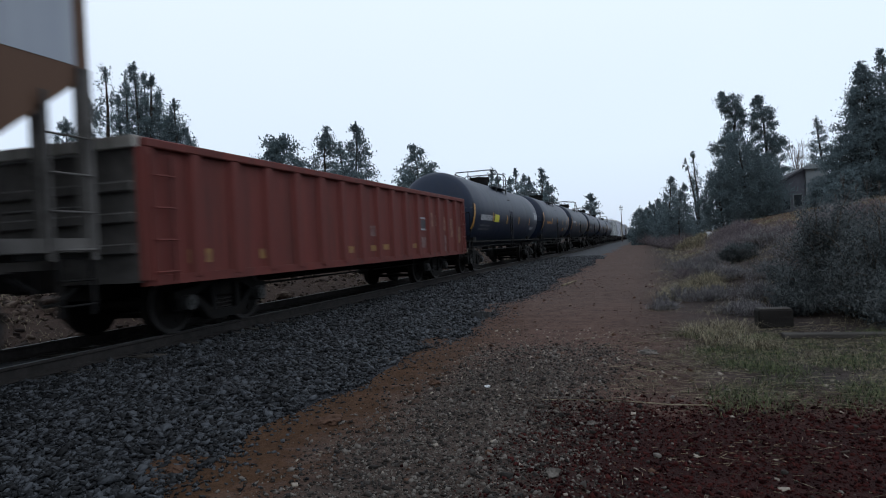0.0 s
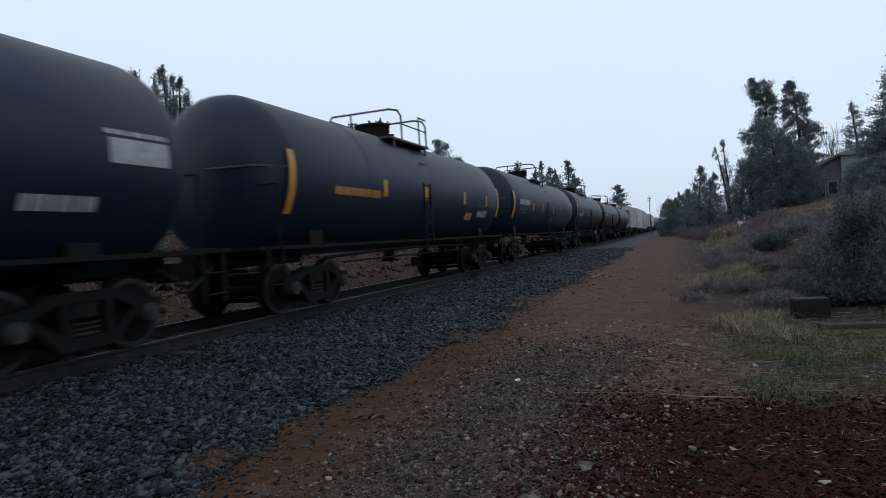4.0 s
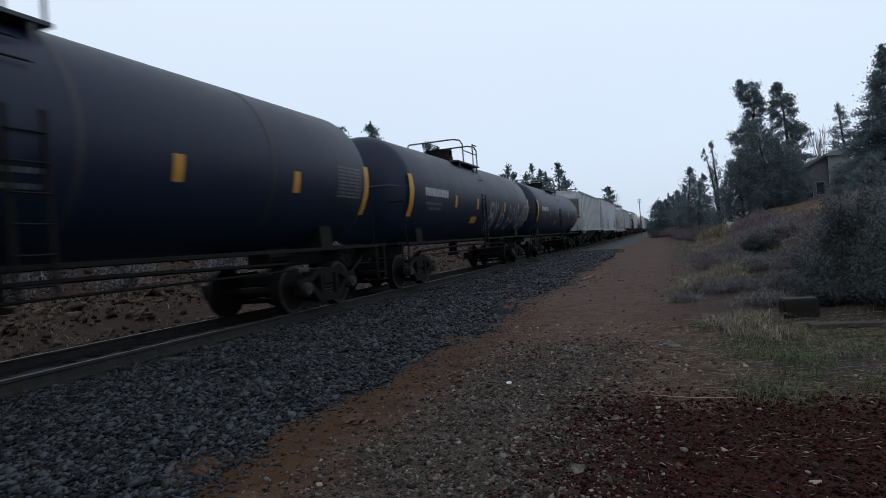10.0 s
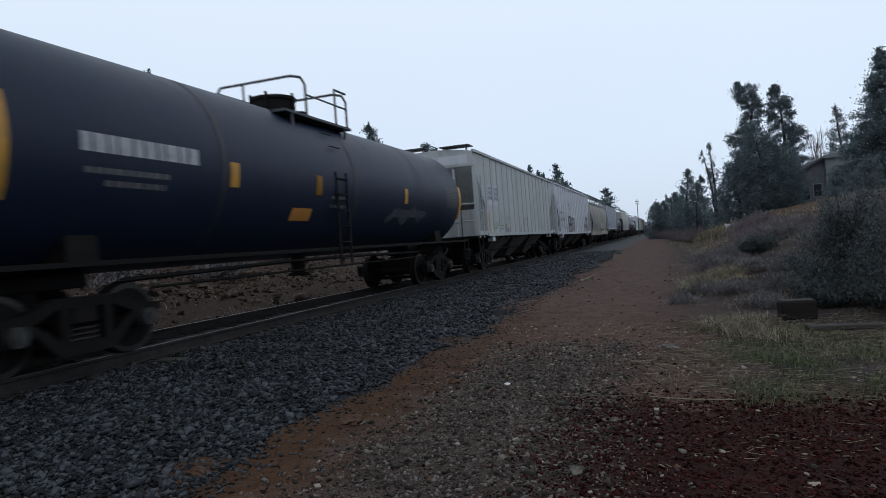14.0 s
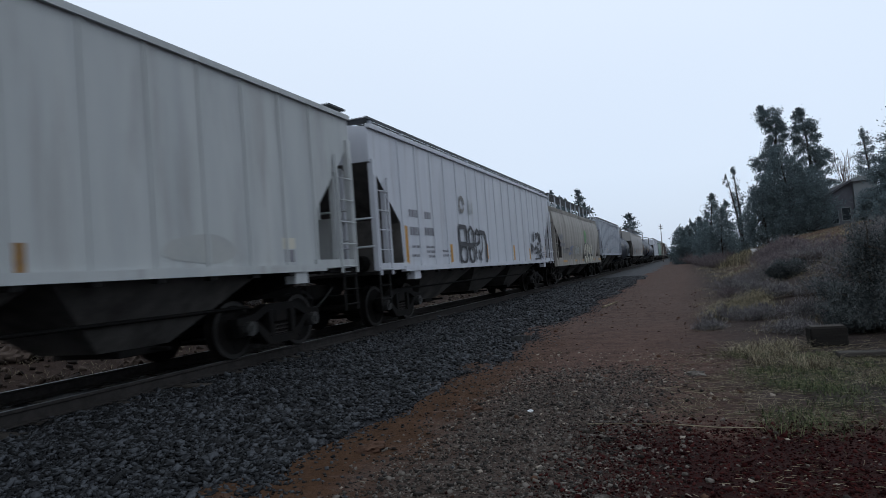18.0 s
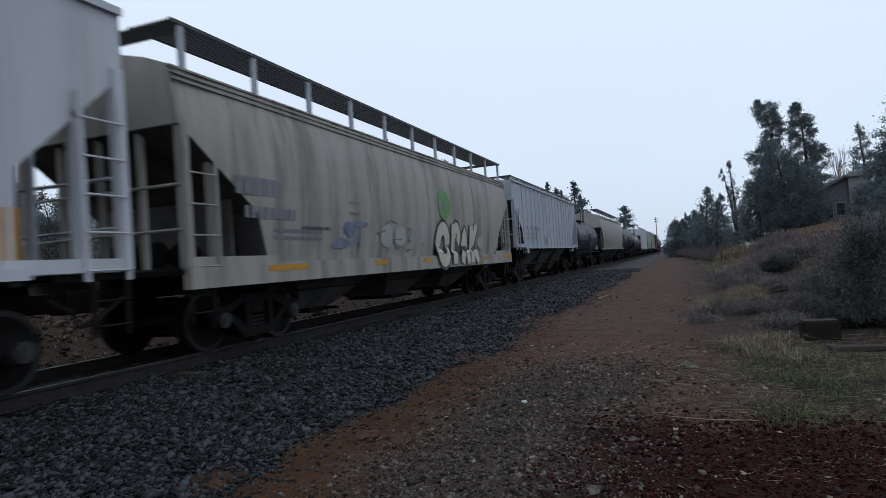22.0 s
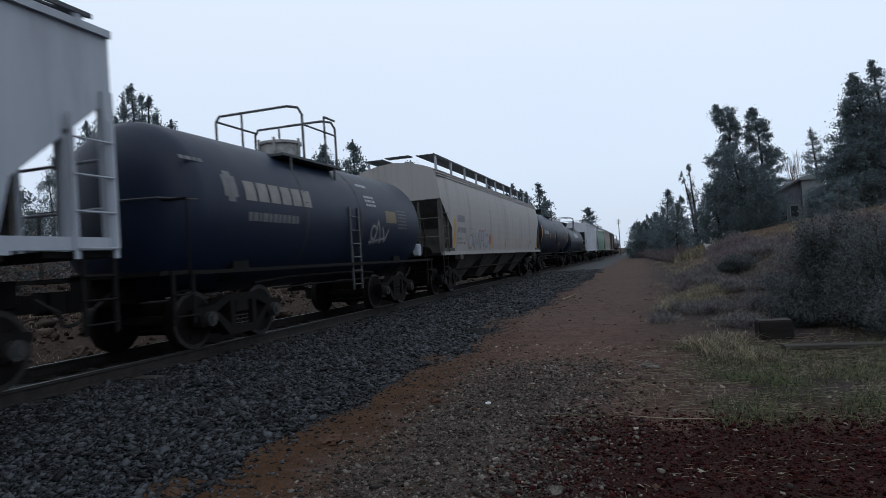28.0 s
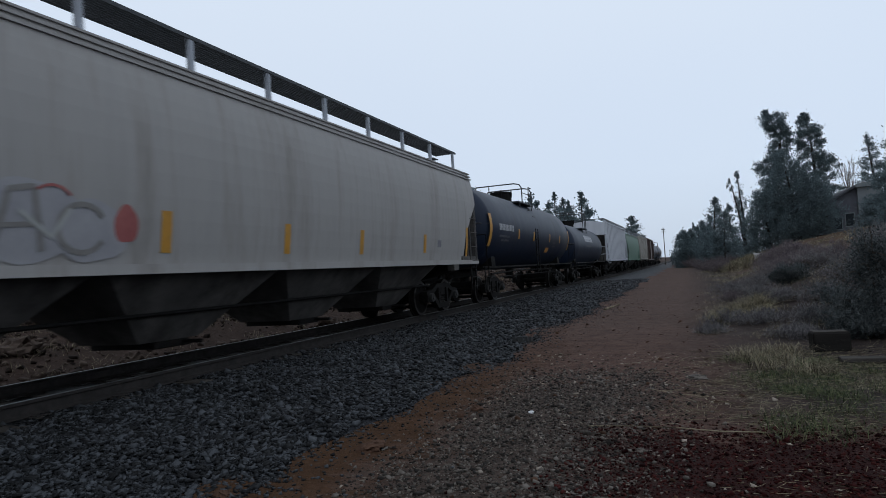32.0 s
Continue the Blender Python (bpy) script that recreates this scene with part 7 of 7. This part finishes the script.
rib_hopper(141.65, 160.8, "white ribbed covered hopper with black graffiti letters", HOP_WHITE, eave=4.2, ribs=17, walk_z=4.40, notch=(1.35, 1.4, 3.4, 2.15),
           marks=shifted([("bars", MARK_DARK, -7.55, -7.05, 2.32, 2.5), ("bars", MARK_DARK, -6.6, -6.2, 2.32, 2.5), ("bars", MARK_DARK, -7.55, -6.95, 1.88, 2.08), ("bars", MARK_DARK, -6.65, -6.05, 1.9, 2.1), ("patch", MARK_YELLOW, -7.85, -7.7, 1.2, 2.1),
                  ("bars", MARK_DARK, -7.5, -6.95, 1.58, 1.64), ("bars", MARK_DARK, -7.5, -7.1, 1.36, 1.42), ("bars", MARK_DARK, -6.6, -6.0, 1.58, 1.64), ("bars", MARK_DARK, -6.6, -6.0, 1.46, 1.52), ("bars", MARK_DARK, -6.5, -6.1, 1.34, 1.40), ("bars", MARK_DARK, -5.5, -4.9, 1.36, 1.42), ("bars", MARK_DARK, -5.5, -4.9, 1.48, 1.54),
                  ("patch", MARK_YELLOW, -4.9, -4.72, 1.2, 1.7), ("patch", MARK_YELLOW, -1.6, -1.4, 1.25, 1.75)], 0.25) + shifted([("stroke", MARK_DUSTY, arc(-3.15, 2.88, 0.21, 0, 340), 0.10), ("stroke", SPRAY_PALE, [(-2.2, 3.0), (-2.2, 2.65)], 0.09), ("stroke", SPRAY_PALE, [(-2.5, 3.05), (-2.5, 2.6)], 0.09),
                  ("stroke", SPRAY_BLACK, [(-3.55, 2.22), (-2.92, 2.22), (-2.92, 1.72), (-3.5, 1.72)], 0.13), ("stroke", SPRAY_BLACK, [(-3.52, 2.22), (-3.52, 1.2)], 0.11), ("stroke", SPRAY_BLACK, arc(-3.22, 1.42, 0.26, 170, -170, sy=1.05), 0.11),
                  ("stroke", SPRAY_BLACK, [(-2.72, 1.25), (-2.72, 2.1), (-2.5, 2.24), (-2.28, 2.1), (-2.28, 1.72)], 0.11), ("stroke", SPRAY_BLACK, [(-3.3, 1.70), (-2.2, 1.70)], 0.10), ("stroke", SPRAY_BLACK, arc(-2.48, 1.42, 0.24, 180, -160), 0.10),
                  ("stroke", SPRAY_BLACK, [(-2.1, 1.25), (-2.1, 2.05), (-1.9, 2.18), (-1.7, 2.05), (-1.7, 1.8), (-2.0, 1.72)], 0.11), ("stroke", SPRAY_BLACK, [(-1.7, 2.12), (-1.15, 2.1), (-1.02, 1.95), (-1.02, 1.2), (-1.12, 1.14)], 0.13), ("stroke", SPRAY_BLACK, [(-1.45, 2.05), (-1.45, 1.6), (-1.75, 1.3)], 0.09), ("stroke", SPRAY_BLACK, [(-1.85, 1.55), (-1.6, 1.22)], 0.10)], -0.4)
           + [("patch", MARK_YELLOW, 2.1, 2.3, 1.2, 1.75), ("patch", MARK_YELLOW, 4.62, 4.8, 1.2, 1.65), ("patch", MARK_YELLOW, 7.62, 7.8, 1.2, 1.75), ("bars", MARK_DARK, 7.1, 7.5, 1.46, 1.5), ("bars", MARK_DARK, 7.1, 7.5, 1.38, 1.42), ("bars", MARK_DARK, 7.1, 7.5, 1.30, 1.34), ("blob", SPRAY_BLACK, 7.1, 1.75, 0.08, 0.06),
              ("blob", SPRAY_BLACK, 5.0, 1.65, 0.20, 0.24), ("stroke", SPRAY_BLACK, [(4.85, 1.4), (5.1, 1.8), (5.3, 1.6)], 0.12), ("stroke", SPRAY_BLACK, [(5.25, 1.9), (5.35, 2.35), (5.42, 1.95)], 0.13), ("blob", SPRAY_BLACK, 5.95, 2.2, 0.22, 0.16), ("stroke", SPRAY_BLACK, arc(6.2, 2.0, 0.28, 150, -10, sy=1.3), 0.17), ("stroke", SPRAY_BLACK, [(6.6, 2.3), (6.72, 1.9), (6.65, 1.5)], 0.10),
              ("stroke", SPRAY_BLACK, arc(6.1, 1.75, 0.14, 0, 340), 0.09), ("stroke", SPRAY_BLACK, [(5.35, 1.6), (5.7, 1.72), (6.2, 1.5), (6.75, 1.6)], 0.14), ("stroke", SPRAY_BLACK, [(5.5, 1.45), (6.0, 1.5), (6.3, 1.3), (6.8, 1.45)], 0.09), ("stroke", SPRAY_BLACK, [(5.35, 1.2), (6.2, 1.22)], 0.07), ("stroke", SPRAY_BLACK, [(6.2, 1.15), (6.6, 1.4), (6.95, 1.2)], 0.11), ("blob", SPRAY_BLACK, 6.85, 1.6, 0.14, 0.1)])
BUBBLES = [(arc(1.1, 1.42, 0.44, 0, 350, sy=0.8), 0.36), ([(1.95, 0.88), (1.95, 2.0)], 0.36), (arc(2.1, 1.65, 0.26, 100, -100), 0.30), ([(2.58, 0.88), (2.88, 1.78), (3.16, 0.88)], 0.32), ([(2.72, 1.2), (3.05, 1.2)], 0.24),
           ([(3.52, 0.90), (3.52, 2.0)], 0.32), ([(4.0, 2.02), (3.62, 1.45), (4.05, 0.90)], 0.28)]
round_hopper(160.8, 178.25, "dusty tan covered hopper with white bubble graffiti", HOP_TAN, eave=3.82, zb=1.10, bays=3, walk_z=4.48, sill_h=0.20, sill_mat=HOP_TAN,
             marks=[("bars", MARK_DARK, -7.3, -6.2, 2.15, 2.42), ("bars", MARK_DARK, -7.1, -5.8, 1.8, 1.98), ("bars", MARK_DARK, -6.4, -4.9, 1.6, 1.66), ("bars", MARK_DARK, -6.4, -4.9, 1.48, 1.54), ("bars", MARK_DARK, -3.95, -3.5, 2.2, 2.25), ("bars", MARK_DARK, -3.95, -3.5, 2.0, 2.05)] + [("blob", SPRAY_BLUE, -4.3, 1.42, 0.30, 0.09), ("blob", SPRAY_BLUE, -3.95, 1.72, 0.26, 0.13), ("blob", SPRAY_BLUE, -3.55, 1.82, 0.22, 0.07), ("stroke", SPRAY_BLUE, [(-4.6, 1.35), (-4.3, 1.52), (-3.9, 1.42), (-3.6, 1.5)], 0.07), ("stroke", SPRAY_BLUE, [(-4.15, 1.82), (-4.0, 1.55), (-3.75, 1.6)], 0.06), ("stroke", SPRAY_BLUE, [(-3.5, 1.85), (-3.55, 1.3)], 0.06), ("stroke", SPRAY_BLUE, [(-3.75, 1.86), (-3.2, 1.82)], 0.07)]
             + [("blob", SPRAY_PALE, -2.3, 1.6, 0.3, 0.25), ("blob", SPRAY_PALE, -1.6, 1.6, 0.35, 0.22), ("stroke", MARK_DUSTY, [(-2.75, 1.65), (-2.4, 1.72)], 0.05), ("stroke", MARK_DUSTY, [(-2.4, 1.85), (-2.1, 1.95), (-1.8, 1.9)], 0.03), ("stroke", MARK_DUSTY, [(-2.0, 1.52), (-1.5, 1.54)], 0.03), ("stroke", MARK_DUSTY, arc(-1.7, 1.55, 0.22, 150, 290), 0.04), ("stroke", MARK_DUSTY, [(-1.2, 1.78), (-0.95, 1.78), (-1.15, 1.5), (-0.95, 1.5)], 0.04), ("stroke", MARK_DUSTY, [(-1.2, 1.3), (-0.9, 1.3)], 0.03), ("patch", SPRAY_PALE, -0.42, -0.08, 1.48, 1.95), ("bars", SPRAY_BLACK, -5.6, -4.65, 1.66, 1.72)]
             + [("blob", SPRAY_GREEN, 1.3, 2.5, 0.46, 0.42), ("stroke", MARK_DARK, [(1.05, 2.47), (1.38, 2.47)], 0.2)]
             + [("stroke", SPRAY_BLACK, p, w + 0.16) for p, w in BUBBLES] + [("stroke", SPRAY_CREAM, [(y, z + 0.0) for y, z in p], w) for p, w in BUBBLES] + [
                ("blob", SPRAY_PALE, 4.5, 1.5, 0.32, 0.2), ("bars", MARK_DARK, 7.0, 7.4, 1.9, 1.96), ("bars", MARK_DARK, 7.0, 7.4, 1.78, 1.84), ("patch", SPRAY_BLACK, 7.1, 7.5, 1.3, 1.5)]
             + [("sill", MARK_YELLOW, y, y + w, 0.98, 1.08) for y, w in ((-6.6, 1.1), (-2.95, 0.6), (-0.3, 0.5), (1.8, 0.4), (4.6, 0.5), (7.0, 1.2))])
rib_hopper(178.25, 194.4, "grey ribbed covered hopper over dark open bays", HOP_GREY, eave=4.02, zb=1.36, ribs=16, walk_z=4.2, notch=(1.35, 1.55, 3.2, 2.1),
           marks=[("bars", MARK_DARK, -5.5, -5.1, 2.1, 2.26), ("bars", MARK_DARK, -4.7, -4.3, 2.1, 2.26), ("bars", MARK_DARK, -4.0, -3.0, 2.1, 2.26), ("bars", MARK_DARK, -4.7, -3.9, 1.88, 1.94), ("bars", MARK_DARK, -5.6, -4.9, 1.9, 1.96), ("bars", MARK_DARK, -5.6, -4.9, 1.7, 1.76), ("bars", MARK_DARK, -4.7, -3.9, 1.7, 1.76),
                  ("stroke", MARK_ORANGE, arc(-3.55, 1.8, 0.2, 100, 260), 0.07), ("patch", PLACARD_TAN, -1.75, -1.4, 1.45, 1.75), ("bars", MARK_DARK, 5.3, 5.7, 1.65, 1.7), ("bars", MARK_DARK, 5.3, 5.7, 1.78, 1.83)])
c12 = tank_car(194.4, 206.5, "short dark blue-black tank car with bold white lettering bars", 1.4, 2.05, [("bold", -3.65, -1.42, 2.17, 2.50, MARK_DUSTY), ("patch", -4.2, -3.85, 2.20, 2.55, MARK_FADED), ("patch", -4.12, -3.93, 2.12, 2.62, MARK_FADED), ("line", -3.6, -2.0, 1.83, 1.98, MARK_FADED),
     ("line", 1.15, 1.7, 2.86, 2.93, MARK_WHITE), ("line", 1.2, 1.75, 2.58, 2.64, MARK_WHITE), ("line", 1.2, 1.75, 2.48, 2.54, MARK_WHITE), ("line", 1.2, 1.75, 2.38, 2.44, MARK_WHITE), ("patch", 2.25, 2.95, 2.02, 2.32, PLACARD_TAN), ("line", -5.0, -4.5, 2.7, 2.76, MARK_FADED)]
     + [("line", 3.05, 3.7, 2.34 - 0.09 * k, 2.38 - 0.09 * k, MARK_FADED) for k in range(6)], (-1.05, 0.4), 4.38, band=False, dome=DOME_WHITE, mw=-0.25, bands=(-1.65, 0.85))
sprayed(c12, [arc(1.5, 1.75, 0.16, 30, 300), [(1.55, 1.5), (1.75, 2.05), (1.95, 1.5)], [(1.3, 1.52), (2.2, 1.62)], [(2.0, 1.9), (2.2, 1.55), (2.4, 1.85)]], SPRAY_WHITE, 0.07)
ladder(c12[0], 1.40, 0.15, 0.58, 0.45, 2.3, RAILING, 0.3)
part("air_reservoir", rod(bmesh.new(), (0.1, 5.3, 1.4), (1.1, 5.3, 1.4), 0.21, n=16), STEEL_DARK, c12[0])
part("valve_box", slab(1.12, 1.32, 4.75, 5.0, 1.15, 1.5, 0.03), HOP_GREY, c12[0], "pale valve box at the tank's end")
round_hopper(206.5, 226.6, "pale dusty covered hopper with yellow reflectors and graffiti", HOP_CREAM, eave=3.93, zb=1.24, bays=4, walk_z=4.50, seams=11, notch=(1.0, 1.2, 2.95, 2.05),
             walk_x=(0.62, 1.22), cross=(-0.35, 0.5), inset=0.45, frame_mat=BAY_DARK, marks=shifted([("patch", MARK_YELLOW, -9.05, -8.85, 1.42, 2.36), ("patch", MARK_YELLOW, -6.7, -6.54, 1.42, 1.92), ("patch", MARK_YELLOW, -3.45, -3.28, 1.4, 1.92), ("patch", MARK_YELLOW, -0.9, -0.74, 1.4, 1.88), ("patch", MARK_YELLOW, 1.6, 1.75, 1.4, 1.88), ("patch", MARK_YELLOW, 4.8, 4.95, 1.45, 1.9), ("patch", MARK_YELLOW, 7.9, 8.05, 1.3, 2.2),
                    ("patch", MARK_DARK, 5.7, 5.95, 1.6, 1.78), ("patch", MARK_DARK, -8.65, -7.75, 2.26, 2.50), ("bars", MARK_DARK, -8.6, -7.6, 1.90, 2.08), ("bars", MARK_DARK, -8.6, -7.9, 1.66, 1.72), ("bars", MARK_DARK, -8.6, -8.0, 1.52, 1.58), ("patch", SPRAY_RED, -7.85, -7.7, 1.50, 1.57), ("bars", MARK_DARK, -7.0, -6.7, 2.06, 2.11),
                    ("blob", SPRAY_HAZE, -6.95, 1.62, 0.36, 0.32), ("blob", SPRAY_HAZE, -6.0, 1.70, 0.62, 0.40), ("blob", SPRAY_HAZE, -5.1, 1.70, 0.60, 0.42), ("blob", SPRAY_HAZE, -4.4, 1.62, 0.45, 0.34), ("blob", SPRAY_RED, -3.98, 1.72, 0.17, 0.22),
                    ("stroke", MARK_DUSTY, arc(-6.95, 1.6, 0.25, 0, 350, sy=1.1), 0.06), ("stroke", MARK_DUSTY, [(-6.35, 1.35), (-6.3, 1.95), (-6.0, 1.5), (-5.8, 2.0), (-5.72, 1.35)], 0.06), ("stroke", MARK_DUSTY, [(-5.5, 1.35), (-5.35, 2.0), (-5.1, 2.05), (-5.0, 1.4)], 0.06), ("stroke", MARK_DUSTY, [(-5.4, 1.65), (-5.0, 1.68)], 0.05),
                    ("stroke", MARK_DUSTY, arc(-4.55, 1.65, 0.26, 30, 330, sy=1.1), 0.06), ("stroke", SPRAY_PALE, [(-6.5, 1.45), (-6.2, 1.85), (-5.95, 1.4)], 0.05), ("stroke", SPRAY_PALE, [(-5.25, 1.8), (-4.9, 1.55), (-4.7, 1.85)], 0.05), ("stroke", SPRAY_RED, arc(-5.7, 1.78, 0.26, 40, 130), 0.03), ("stroke", SPRAY_RED, arc(-4.9, 1.82, 0.26, 40, 130), 0.03)], 0.68))
tank_car(226.6, 243.4, "black tank car with white bars and yellow reflectors", 1.5, 2.42, "usual")
tank_car(243.4, 258.0, "short black tank car with bold white lettering bars", 1.4, 2.1, [("line", -1.9, 1.3, 2.35, 2.75, MARK_WHITE), ("line", -1.6, 0.4, 2.0, 2.12, MARK_FADED)], (-0.3, 0.95), 4.42, band=False)
rib_hopper(258.0, 275.5, "white ribbed covered hopper far down the train", HOP_WHITE, eave=4.15, ribs=15, marks=[("stroke", MARK_DARK, [(3.0, 1.5), (3.4, 2.4)], 0.1)])
round_hopper(275.5, 292.5, "dull green covered hopper far down the train", HOP_GREEN, eave=3.85)
rib_hopper(292.5, 309.5, "tan ribbed covered hopper far down the train", HOP_TAN, eave=4.15, ribs=14)
box_car(309.5, 326.5, "dark brown boxcar far down the train", BOX_BROWN)
tank_car(326.5, 343.8, "black tank car far down the train", 1.5, 2.42, "usual")
tank_car(343.8, 361.1, "black tank car far down the train", 1.5, 2.42, "usual")


def motions():
    """The train rolls towards the camera, and its wheels turn."""
    for car, s in CARS:
        walk(car, [(t, pose(XT, s - d, 0)) for t, d in ROLLED])
    ts, ds = [t for t, d in ROLLED], [d for t, d in ROLLED]
    steps = [k / 15 for k in range(int(SECONDS * 15) + 1)]
    turns = [math.degrees(float(np.interp(t, ts, ds)) / 0.455) for t in steps]
    for w, e in WHEELSETS:
        walk(w, [(t, pose(0, e, 0.455, a, 0, 0)) for t, a in zip(steps, turns)])


motions()
